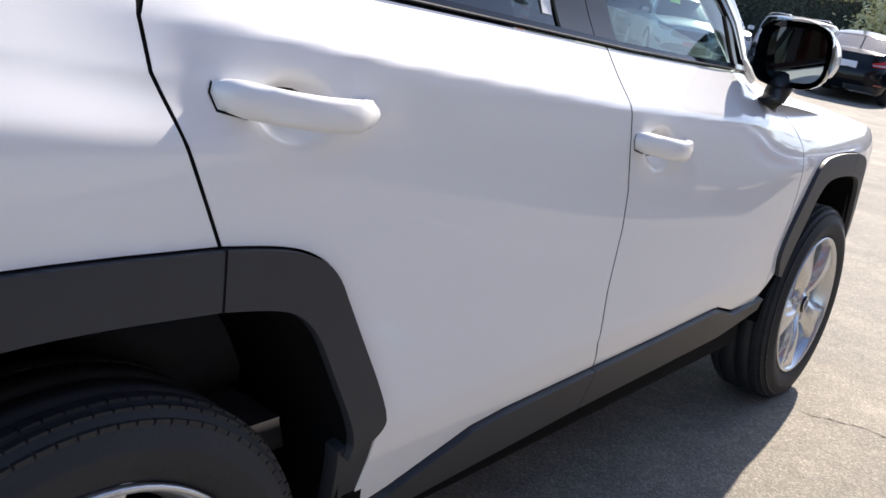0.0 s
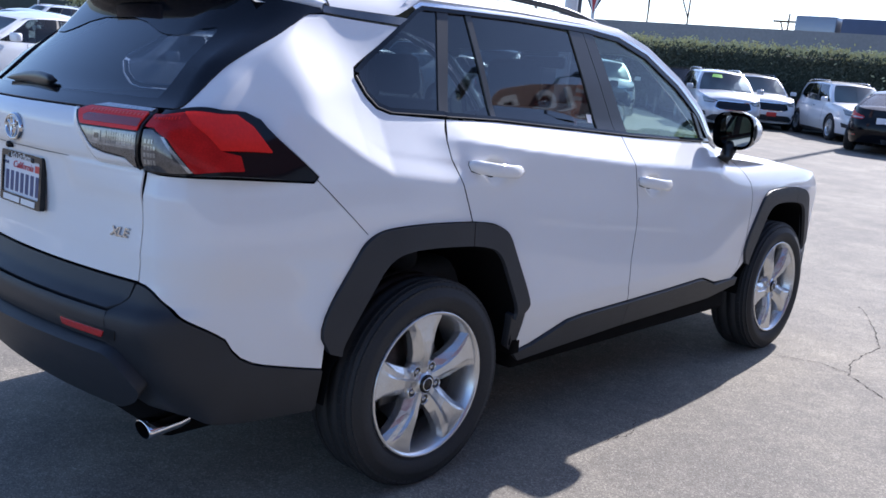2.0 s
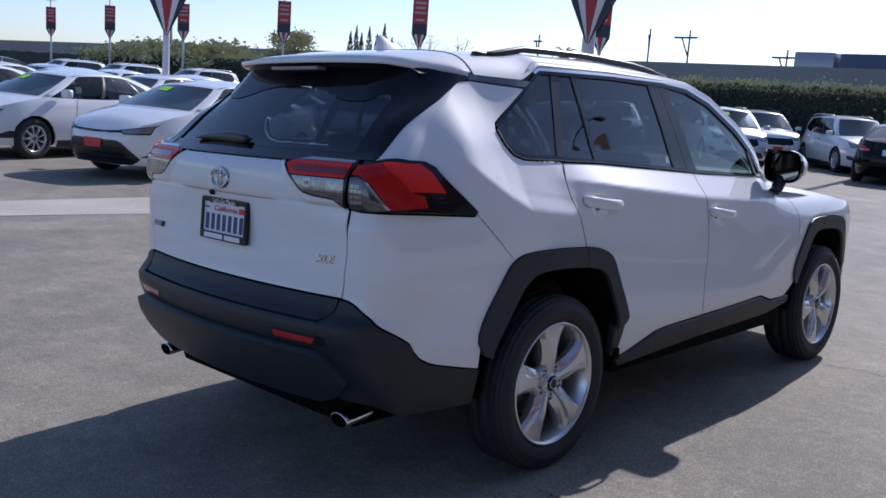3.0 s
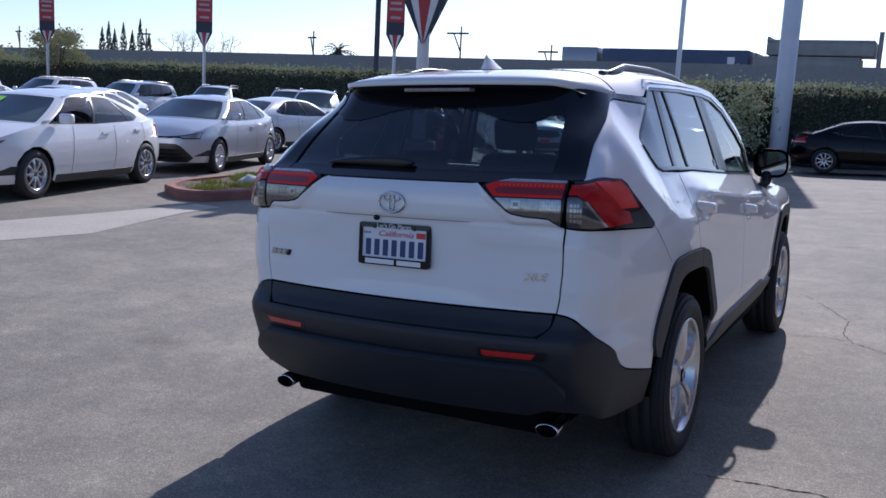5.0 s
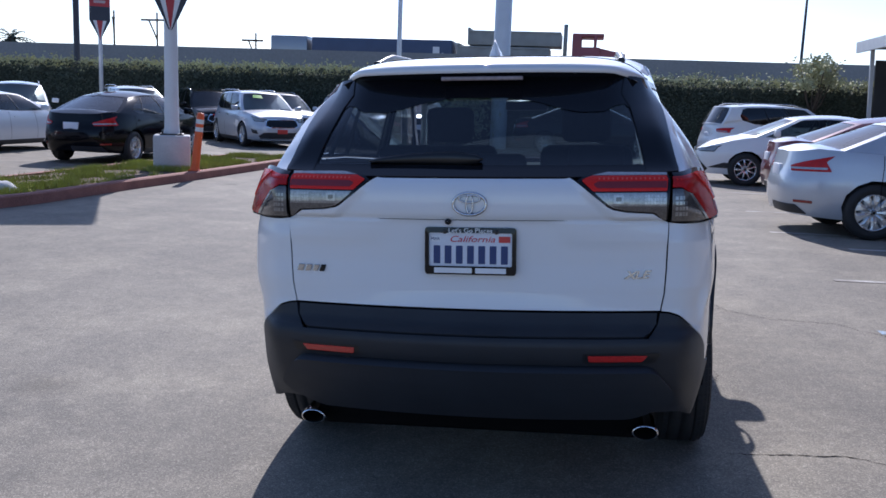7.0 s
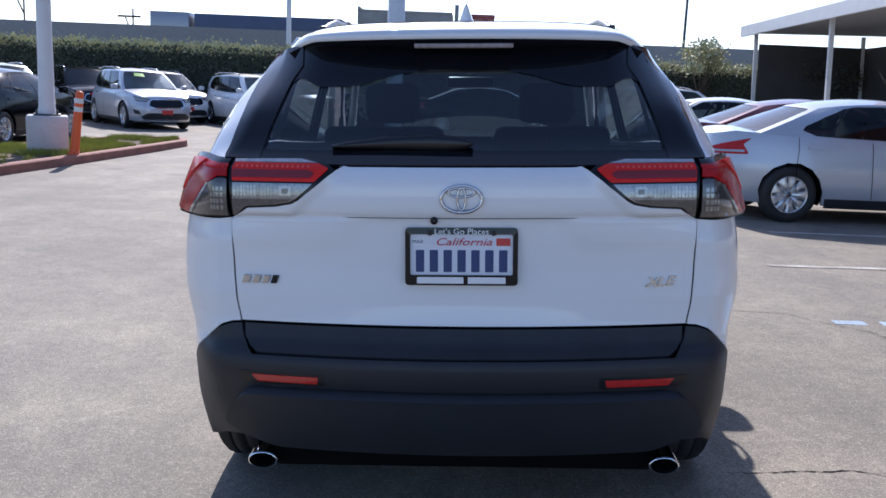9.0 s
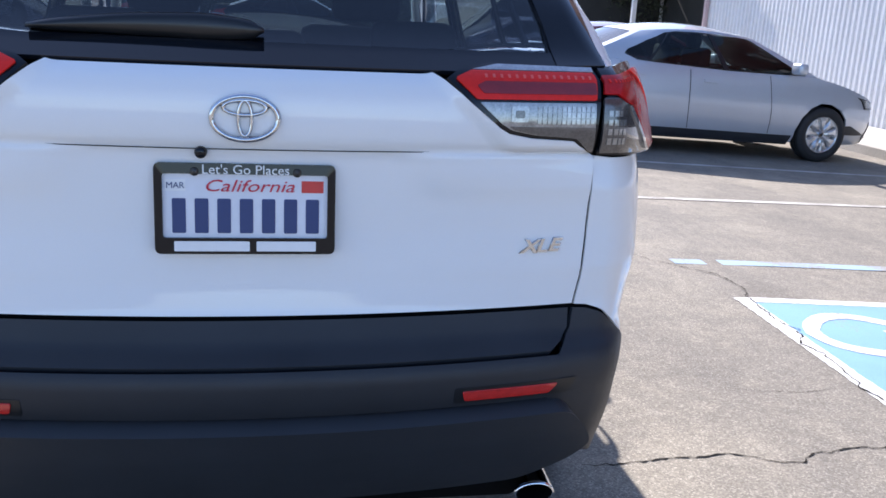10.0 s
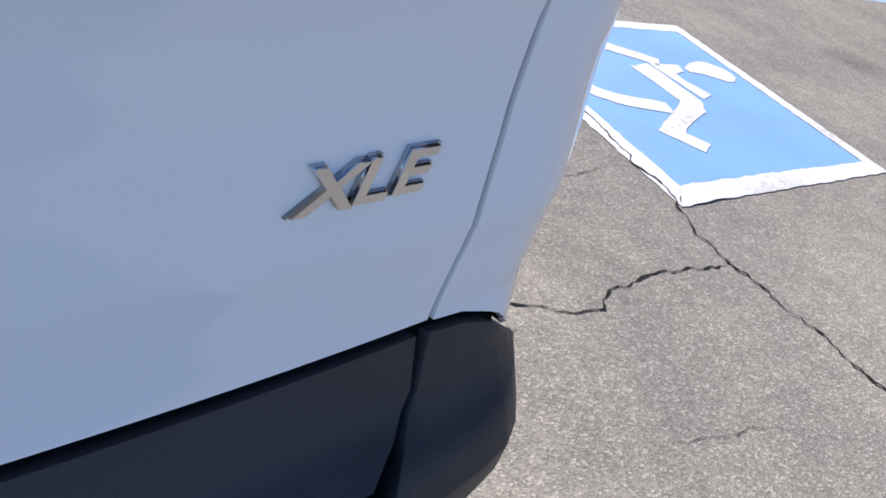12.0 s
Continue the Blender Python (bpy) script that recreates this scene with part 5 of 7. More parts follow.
for ltr, dx in (("X", -.030), ("L", -.004), ("E", .021)):
    m = gate_pose(.566 + dx, .887 + dx * .05, .002)
    text_part("badge_letter", ltr, .036, EMBLEM, gate, m, "chrome badge letter", depth=.0035, shear=.28, wide=1.26, bold=.0008)
    # wider copy in darker chrome paints the dark reflection round the letter
    text_part("letter_edge_tone", ltr, .0375, BADGE, gate, m @ Matrix.Translation((0, 0, -.001)), "letter's edge in darker chrome, for a dark reflection", depth=.0022, shear=.28, wide=1.28, bold=.0012)
bars = ((0.0, .028), (.031, .026), (.060, .024), (.087, .022))
for k, (dx, w) in enumerate(bars):
    m = gate_pose(-.634 + dx + w / 2, .888, .003)
    bm = bmesh.new()
    vs = box(bm, -w * .42, w * .42, -.012, .012, -.003, .004, .002)
    for v in bm.verts:
        v.co.x += v.co.y * .35
    bmesh.ops.transform(bm, matrix=m, verts=bm.verts)
    part("badge_bar", bm, BADGE if k < 3 else GLOSS, gate, "chrome model badge, plain bars", smooth=False)

# ---- inside the car ----
def seat(x, y, wide, tall):
    bm = bmesh.new()
    box(bm, x - wide / 2, x + wide / 2, y, y + .50, .52, .70, .05)
    part("seat_cushion", bm, FABRIC, suv)
    bm = bmesh.new()
    box(bm, -wide / 2, wide / 2, -.07, .07, 0, tall, .05, pose(x, y + .02, .66, 12, 0, 0))
    part("seat_back", bm, FABRIC, suv)


for x in (-.37, .37):
    seat(x, 1.12, .50, .60)
    bm = bmesh.new()
    box(bm, -.13, .13, -.05, .05, 0, .19, .04, pose(x, .965, 1.27, 10, 0, 0))
    part("headrest", bm, FABRIC, suv)
seat(0, .12, 1.26, .52)
for x in (-.42, 0, .42):
    bm = bmesh.new()
    box(bm, -.12, .12, -.04, .04, 0, .12 if x else .08, .03, pose(x, .00, 1.17, 8, 0, 0))
    part("headrest", bm, FABRIC, suv)
bm = bmesh.new()
box(bm, -.72, .72, 1.72, 2.10, .70, 1.10, .06)
box(bm, -.14, .14, 1.0, 1.75, .55, .86, .04)
part("dashboard", bm, FABRIC, suv)
bm = bmesh.new()
tube(bm, [(-.37 + .18 * math.cos(a), 1.60 - .06 * math.sin(a), 1.02 + .17 * math.sin(a)) for a in [k * math.pi / 12 for k in range(25)]], .014, 8, caps=False)
part("steering_wheel", bm, TRIM, suv)
bm = bmesh.new()
box(bm, -.74, .74, -.80, 1.9, .46, .52)
box(bm, -.62, .62, -.78, -.05, .52, .72, .03)
part("cabin_floor", bm, FABRIC, suv)
for side in (False, True):
    panel("door_card", [F(-.30, .94), F(.42, .94), F(.58, .62), F(1.85, .60), F(1.80, 1.10), F(1.10, 1.15), F(.13, 1.20), F(-.25, 1.22)], FABRIC, suv, out=-.05, lip=0, gap=0, cell=.1, mirror=side)
bm = bmesh.new()
box(bm, -.13, .13, 1.60, 1.63, 1.44, 1.50, .012)
part("cabin_mirror", bm, TRIM, suv)


# ---- other parked cars ----
class Plan:
    """The outline of a car from above, by the way along it from the middle of the nose."""

    def __init__(self, half_l, half_w, n):
        th = np.linspace(math.pi / 2, -math.pi / 2, 241)
        self.x = half_w * np.abs(np.cos(th)) ** (2 / n)
        self.y = half_l * np.sign(np.sin(th)) * np.abs(np.sin(th)) ** (2 / n)
        self.s = np.concatenate([[0], np.cumsum(np.hypot(np.diff(self.x), np.diff(self.y)))])
        self.total = float(self.s[-1])

    def at(self, s):
        return float(np.interp(s, self.s, self.x)), float(np.interp(s, self.s, self.y))

    def side(self, y):
        return float(np.interp(-y, -self.y, self.s))

    def nose(self, x):
        return float(np.interp(x, self.x[:110], self.s[:110]))

    def rear(self, x):
        return self.total - self.nose(x)

    def half(self, y):
        return float(np.interp(-y, -self.y, self.x))


KINDS = {
    "sedan": dict(L=4.56, W=1.77, H=1.44, wb=2.68, n=3.9, top=[(2.28, .64), (2.05, .77), (1.65, .88), (1.20, .965), (.6, .945), (0, .935), (-.9, .955), (-1.5, .985), (-2.05, 1.01), (-2.28, .96)], cowl=1.22, deck=-1.58, foot=(1.20, -1.72), roof=(.40, -.98), half=(.575, .54), arch=.055, bow=(.24, .14, .12, .20), wheel=.32,
                  dlo=[(.055, .06), (.80, .10), (.872, .22), (.885, .36), (.85, .66), (.78, .90), (.70, .94), (.10, .94), (.075, .90)], bars=(.405, .745)),
    "suv": dict(L=4.95, W=1.93, H=1.73, wb=2.85, n=4.4, top=[(2.47, .80), (2.36, .92), (2.0, 1.0), (1.5, 1.055), (1.1, 1.08), (0, 1.05), (-1.2, 1.08), (-1.9, 1.11), (-2.47, 1.09)], cowl=1.20, deck=None, foot=(1.16, -2.26), roof=(.36, -1.98), half=(.625, .60), arch=.05, bow=(.26, .15, .10, .12), wheel=.375,
                dlo=[(.055, .07), (.74, .10), (.855, .26), (.885, .50), (.87, .84), (.82, .92), (.10, .93), (.075, .90)], bars=(.335, .60)),
}


def normal_of(surface):
    def normal(s, z):
        e = .006
        n = (surface(s, z + e) - surface(s, z - e)).cross(surface(s + e, z) - surface(s - e, z))
        return n.normalized() if n.length > 1e-12 else Vector((0, 0, 1))
    return normal


def parked_car(kind, paint, label, facing_tag=False, front_plate=True, alloy_style=1):
    k = KINDS[kind]
    L, W, H, wb = k["L"], k["W"], k["H"], k["wb"]
    pl = Plan(L / 2, W / 2, k["n"])
    top_y, top_z = [p[0] for p in k["top"]][::-1], [p[1] for p in k["top"]][::-1]
    high = lambda y: float(np.interp(y, top_y, top_z))
    section = curve_table([(.12, .86), (.25, .95), (.40, .985), (.58, 1.0), (.72, .985), (.86, .965), (.96, .93), (1.12, .86)], .03)
    ends = curve_table([(.12, .945), (.30, .985), (.48, 1.0), (.62, .995), (.80, .97), (1.0, .955), (1.2, .93)], .03)

    def skin(s, z):
        x, y = pl.at(abs(s))
        return Vector(((1 if s >= 0 else -1) * x * section(z), y * ends(z), z))

    nrm = normal_of(skin)
    car = tagged(new("parked_" + ("sedan" if kind == "sedan" else "suv")), label, "car")
    r = k["wheel"] + .045
    S = lambda y, z: (pl.side(y), z)
    N = lambda x, z: (pl.nose(x), z)
    R = lambda x, z: (pl.rear(x), z)

    def arch(y0):
        return [S(y0 + r * math.cos(a), k["wheel"] + r * math.sin(a)) for a in [radians(-18 + 24 * i) for i in range(10)]]

    low = .20
    P = lambda *a, **b: panel(*a, surface=skin, normal=nrm, cell=.14, **b)
    for mir in (False, True):
        tops = [(s, high(pl.at(s)[1])) for s in [pl.total * (1 - i / 40) for i in range(41)]]
        bottom = [(0, low + .02)] + arch(wb / 2) + arch(-wb / 2) + [(pl.total, low + .06)]
        P("body_side", bottom + tops, paint, car, gap=0, lip=.02, mirror=mir)
        P("sill", [S(wb / 2 - r - .02, low + .09), S(-wb / 2 + r + .02, low + .09), S(-wb / 2 + r + .02, low - .02), S(wb / 2 - r - .02, low - .02)], PLASTIC, car, "black sill", out=.006, gap=0, mirror=mir)
        for y in (.62 if kind == "sedan" else .80, -.42 if kind == "sedan" else -.30, -1.28 if kind == "sedan" else -1.30):
            P("door_gap", [S(y, low + .1), S(y + .008, low + .1), S(y - .05, high(y) - .01), S(y - .058, high(y) - .01)], VOID, car, out=.002, lip=0, gap=0, mirror=mir)
        for y in (-.30, -1.22) if kind == "sedan" else (-.18, -1.20):
            P("door_handle", rounded([S(y, high(y) - .10), S(y + .19, high(y) - .105), S(y + .19, high(y) - .135), S(y, high(y) - .13)], .012), paint if kind == "sedan" else CHROME, car, out=.022, lip=.02, gap=0, mirror=mir)
        if kind == "sedan":
            head = [N(.45, .690), N(.62, .715), S(L / 2 - .44, .775), S(L / 2 - .36, .745), N(.72, .655), N(.50, .650)]
            fog = [N(.66, .33), N(.80, .33), N(.83, .43), N(.79, .44)]
            tl = [R(.42, .80), R(.60, .86), S(-L / 2 + .42, .935), S(-L / 2 + .34, .865), R(.76, .755), R(.46, .74)]
            red2 = [R(.44, .76), R(.74, .775), R(.74, .80), R(.45, .785)]
        else:
            head = [N(.50, .845), N(.66, .865), S(L / 2 - .46, .945), S(L / 2 - .36, .905), N(.78, .80), N(.56, .79)]
            fog = [N(.70, .42), N(.82, .44), N(.84, .56), N(.74, .53)]
            tl = [R(.46, .97), R(.66, 1.0), S(-L / 2 + .42, 1.02), S(-L / 2 + .32, .96), R(.80, .87), R(.50, .89)]
            red2 = [R(.52, .90), R(.76, .895), R(.76, .92), R(.52, .925)]
        P("headlamp", rounded(head, .015), CLEAR_LENS, car, "clear headlamp", out=.008, gap=0, mirror=mir)
        P("lamp_surround", shrink(head, -.014), GLOSS, car, out=.005, gap=0, mirror=mir)
        P("fog_recess", rounded(fog, .01), PLASTIC, car, out=.004, gap=0, mirror=mir)
        P("tail_lamp", rounded(tl, .02), RED_MID, car, "red tail lamp", out=.010, gap=0, mirror=mir)
        P("lamp_stripe", red2, RIB_LENS, car, out=.013, lip=.004, gap=0, mirror=mir)
        P("rear_reflector", [R(.56, .38), R(.70, .38), R(.70, .41), R(.56, .41)], RED_DEEP, car, out=.006, gap=0, mirror=mir)
    twin = lambda pts: [N(*q) for q in pts] + [(-pl.nose(x), z) for x, z in pts[::-1]]
    if kind == "sedan":
        P("upper_grille", twin([(.47, .655), (.47, .69), (.20, .672)]), GLOSS, car, "slim black upper grille", out=.006, gap=0)
        P("grille", rounded(twin([(.58, .225), (.66, .30), (.47, .52), (.40, .55)]), .02), TRIM, car, "wide black lower grille", out=.006, gap=0)
        for z in (.29, .36, .43):
            P("grille_slat", twin([(.56 - (z - .29) * .7, z), (.56 - (z - .29) * .7, z + .018)]), GLOSS, car, out=.010, lip=.006, gap=0)
    else:
        P("grille_frame", rounded(twin([(.36, .60), (.52, .66), (.48, .82), (.42, .86)]), .03), CHROME, car, "bright grille frame", out=.005, gap=0)
        P("grille", rounded(twin([(.35, .62), (.495, .67), (.46, .81), (.41, .84)]), .03), GLOSS, car, "black grille", out=.010, gap=0)
        P("lower_intake", rounded(twin([(.66, .30), (.70, .36), (.56, .46), (.45, .47)]), .02), PLASTIC, car, out=.007, gap=0)
        P("skid_strip", twin([(.68, .265), (.66, .295)]), ALLOY, car, "silver skid strip", out=.010, lip=.01, gap=0)
    if front_plate:
        P("advert_plate", rounded([N(.155, .44), N(.155, .56), (-pl.nose(.155), .56), (-pl.nose(.155), .44)], .01), STICKER_RED, car, "red dealer card on the nose", out=.022, gap=0)
    pz = .72 if kind == "sedan" else .78
    bm = bmesh.new()
    box(bm, -.155, .155, -L / 2 * ends(pz) - .012, -L / 2 * ends(pz) + .06, pz - .08, pz + .08, .004)
    part("rear_plate", bm, PLATE_WHITE, car, "white plate")
    P("rear_valance", rounded([(pl.total - pl.nose(.66), .25), (pl.total - pl.nose(.58), .35), (pl.total + pl.nose(.58), .35), (pl.total + pl.nose(.66), .25)], .02), PLASTIC, car, out=.005, gap=0)

    def deck(y0, y1, crown):
        def f(u, v):
            y = y0 + (y1 - y0) * u
            z = high(y)
            w = pl.half(max(-L / 2 + .001, min(L / 2 - .001, y))) * section(z)
            t = v * 2 - 1
            return Vector((t * w, y * ends(z), z + crown * (1 - t * t) * min(1, 6 * (1 - abs(y) / (L / 2)) + .12)))
        return grid_bm(16, 10, f)

    part("bonnet", deck(L / 2 - .002, k["cowl"] - .15, .07), paint, car)
    if k["deck"]:
        part("boot_lid", deck(k["deck"] + .25, -L / 2 + .002, .05), paint, car)
    # greenhouse: each side leans in from the belt to the roof's edge, with a hole for its windows
    (fa, fb), (ra, rb), (ha, hb), (b0, b1, b2, b3) = k["foot"], k["roof"], k["half"], k["bow"]

    def side(u, f):
        sign, u = (1 if u >= 0 else -1), abs(u)
        y0, y1 = fa + (fb - fa) * u, ra + (rb - ra) * u
        low = Vector((pl.half(y0) * section(high(y0)) - .02, y0, high(y0) - .01))
        top = Vector((ha + (hb - ha) * u - .16 * (u - .45) ** 2, y1, H - .075 - 4 * k["arch"] * (u - .45) ** 2))
        p = low.lerp(top, f)
        return Vector((sign * (p.x + .045 * math.sin(math.pi * min(1.0, f * .92))), p.y, p.z))

    def across(u, bow0, bow1, sgn):
        """The windscreen (u=0) or rear window (u=1), from side to side."""
        def at(v, g):
            e = side(u if u else 1e-6, g)
            c = 1 - v * v
            return Vector((v * e.x, e.y + sgn * c * (bow0 + (bow1 - bow0) * g), e.z + c * .028))
        return at

    screen, back = across(0, b0, b1, 1), across(1, b3, b2, -1)

    def surround(name, surface, hole, lo, mir=False):
        """A painted frame between a window's hole and the edges of its field."""
        cu, cf = sum(q[0] for q in hole) / len(hole), sum(q[1] for q in hole) / len(hole)
        angles = sorted({math.atan2(q[1] - cf, q[0] - cu) for q in hole} | {math.atan2(y - cf, x - cu) for x in (lo, 1) for y in (0, 1)} | {2 * math.pi * i / 40 - math.pi for i in range(40)})
        rows = []
        for a in angles:
            dx, dy = math.cos(a), math.sin(a)
            reach = min(t for t in [(lo - cu) / dx if dx < -1e-9 else 9, (1 - cu) / dx if dx > 1e-9 else 9, -cf / dy if dy < -1e-9 else 9, (1 - cf) / dy if dy > 1e-9 else 9])
            hit = reach * .9
            for q, r in zip(hole, hole[1:] + hole[:1]):
                ex, ey = r[0] - q[0], r[1] - q[1]
                den = dx * ey - dy * ex
                if abs(den) > 1e-12:
                    t, w = ((q[0] - cu) * ey - (q[1] - cf) * ex) / den, ((q[0] - cu) * dy - (q[1] - cf) * dx) / den
                    if t > 0 and -1e-6 <= w <= 1 + 1e-6:
                        hit = t
            rows.append([(cu + dx * (hit + (reach - hit) * g), cf + dy * (hit + (reach - hit) * g)) for g in (0, .5, 1)])
        bm = bmesh.new()
        vs = [[bm.verts.new(surface(-q[0] if mir else q[0], min(1, max(0, q[1])))) for q in r] for r in rows]
        for i in range(len(vs)):
            j = (i + 1) % len(vs)
            for g in range(2):
                bm.faces.new((vs[i][g], vs[i][g + 1], vs[j][g + 1], vs[j][g]))
        return part(name, bm, paint, car)

    sn = normal_of(side)
    C = lambda *a, **b: panel(*a, surface=side, normal=sn, gap=0, cell=.08, **b)
    dlo, (bar1, bar2) = k["dlo"], k["bars"]
    cut = lambda pts, lo, hi: [(min(hi, max(lo, u)), f) for u, f in pts]
    for mir in (False, True):
        surround("window_surround", side, dlo, 0.0, mir)
        C("side_window", cut(dlo, 0, bar1), GLASS_PARKED, car, "front side glass", out=-.004, lip=0, mirror=mir)
        C("side_window", cut(dlo, bar1, 1), GLASS_SIDE if kind == "suv" else GLASS_PARKED, car, "rear side glass", out=-.004, lip=0, mirror=mir)
        C("pillar", [(bar1 - .012, .08), (bar1 + .012, .08), (bar1 + .034, .935), (bar1 + .010, .935)], TRIM, car, out=.002, lip=.01, mirror=mir)
        C("pillar", [(bar2 - .006, .11), (bar2 + .006, .11), (bar2 + .012, .905), (bar2, .905)], TRIM, car, out=.002, lip=.01, mirror=mir)
        low = [q for q in dlo if q[1] < .12]
        C("window_sill", [(q[0], q[1] - .012) for q in low] + [(q[0], q[1] + .014) for q in low[::-1]], CHROME if kind == "suv" else TRIM, car, out=.004, lip=.006, mirror=mir)
    for name, surface, mat, lab, m0, m1 in (("windscreen", screen, GLASS_PARKED, "clear windscreen", .93, .90), ("rear_window", back, GLASS_DARK, "dark rear window", .90, .86)):
        hole = rounded([(-m0, .05), (m0, .05), (m1, .94), (-m1, .94)], .06)
        surround(name + "_surround", surface, hole, -1.0)
        part(name, grid_bm(14, 8, lambda u, v: surface((u * 2 - 1) * (m0 + (m1 - m0) * v) * 1.01, .04 + .91 * v) - Vector((0, 0, .004))), mat, car, lab)

    def roof(u, v):
        e, t = side(max(1e-6, u), 1.0), v * 2 - 1
        c = 1 - t * t
        return Vector((e.x * t, e.y + c * (b1 * (1 - u) ** 2 - b2 * u ** 2), e.z + c * (.028 + .035 * math.sin(math.pi * u))))

    part("roof", grid_bm(24, 14, roof), paint, car)
    if kind == "suv":
        for sgn in (1, -1):
            bm = bmesh.new()
            tube(bm, [(sgn * .585, -1.80 + 1.95 * t, H - .075 + .012 * math.sin(math.pi * t) + .055 * min(1, 8 * t, 8 * (1 - t))) for t in [i / 12 for i in range(13)]], .016, 6)
            part("roof_rail", bm, ALLOY, car, "silver roof rail")
    for sgn in (1, -1):
        bm = bmesh.new()
        my = .80 if kind == "sedan" else .98
        mz = high(my) + .09
        box(bm, sgn * (W / 2 - .02) - .02, sgn * (W / 2 + .15) + .0, my - .03, my + .08, mz - .065, mz + .065, .03) if sgn > 0 else box(bm, -(W / 2 + .15), -(W / 2 - .04), my - .03, my + .08, mz - .065, mz + .065, .03)
        part("door_mirror", bm, paint, car)
        bm = bmesh.new()
        box(bm, sgn * .38 - .24, sgn * .38 + .24, -.25, -.10, .60, 1.18, .05)
        part("seat_back", bm, FABRIC, car)
        bm = bmesh.new()
        box(bm, sgn * .38 - .12, sgn * .38 + .12, -.28, -.18, 1.17, 1.33 if kind == "sedan" else 1.42, .04)
        part("headrest", bm, FABRIC, car)
    bm = bmesh.new()
    box(bm, -.66, .66, -1.30, -1.10, .55, 1.06, .06)
    box(bm, -.70, .70, .55, .95, .55, .93, .05)
    box(bm, -.60, .60, -L / 2 + .55, L / 2 - .55, .22, .52, .05)
    box(bm, -.78, .78, -wb / 2 + .45, wb / 2 - .45, .22, .52, .05)
    part("cabin_inside", bm, FABRIC, car)
    if facing_tag:
        panel("price_tag", [(.10, .66), (.52, .70), (.50, .86), (.12, .83)], GREEN_TAG, car, "lime green price figures on the windscreen", out=.006, lip=0, gap=0, surface=screen, normal=normal_of(screen))
    wr = k["wheel"]
    wh = build_wheel(car, radius=wr, rim=wr * .64, width=.21, spokes=6 if kind == "suv" else 9, style=alloy_style, tread=False)
    wh.name = "wheel"
    wh.location = (W / 2 - .035 - .21 / 2, wb / 2, wr)
    for x, y, turn in ((1, -wb / 2, 30), (-1, wb / 2, 10), (-1, -wb / 2, 50)):
        c = copy_thing(wh, pose(x * (W / 2 - .035 - .105), y, wr, turn, 0, 0 if x > 0 else 180))
        c.parent = car
    for y0 in (wb / 2, -wb / 2):
        for sgn in (1, -1):
            bm = bmesh.new()
            arcs = [[bm.verts.new((sgn * x, y0 + (r + .01) * math.cos(a), wr + (r + .01) * math.sin(a))) for a in [radians(-18 + 24 * i) for i in range(10)]] for x in (W / 2 * .97, W / 2 - .34)]
            for v in arcs[0]:
                v.co.x = sgn * (pl.half(v.co.y / ends(max(.25, v.co.z))) * section(max(.25, v.co.z)) - .03)
            for i in range(9):
                bm.faces.new((arcs[0][i], arcs[0][i + 1], arcs[1][i + 1], arcs[1][i]))
            bm.faces.new([bm.verts.new(v.co) for v in arcs[1]])
            part("arch_liner", bm, VOID, car)
    return car


WHITE2 = material("white_paint_parked", (0.78, 0.79, 0.80), rough=0.3, vary=0.02, coat=1.0)
SILVER = material("silver_paint", (0.50, 0.53, 0.58), rough=0.35, metal=0.35, vary=0.03, coat=1.0)
BLACK = material("black_paint", (0.003, 0.0035, 0.006), rough=0.12, vary=0.05, spec=0.25)
MAROON = material("maroon_paint", (0.16, 0.018, 0.024), rough=0.3, metal=0.2, vary=0.04, coat=1.0)
GREYP = material("grey_paint", (0.22, 0.24, 0.27), rough=0.3, metal=0.4, vary=0.03, coat=1.0)

CARS = {
    "white_sedan": parked_car("sedan", WHITE2, "white parked saloon with a lime price tag on the windscreen", True),
    "silver_sedan": parked_car("sedan", SILVER, "silver parked saloon with alloy wheels", False, False, 0),
    "black_sedan": parked_car("sedan", BLACK, "black parked saloon with alloy wheels", False, False),
    "maroon_sedan": parked_car("sedan", MAROON, "dark red parked saloon", False, False),
    "plain_sedan": parked_car("sedan", WHITE2, "white parked saloon on the lot", False, False),
    "white_suv": parked_car("suv", WHITE2, "white parked SUV with roof rails and a red dealer card"),
    "silver_suv": parked_car("suv", SILVER, "silver parked SUV with roof rails and a red dealer card", True),
    "black_suv": parked_car("suv", BLACK, "black parked SUV with roof rails"),
    "plain_suv": parked_car("suv", WHITE2, "white parked SUV with roof rails", False, False),
}
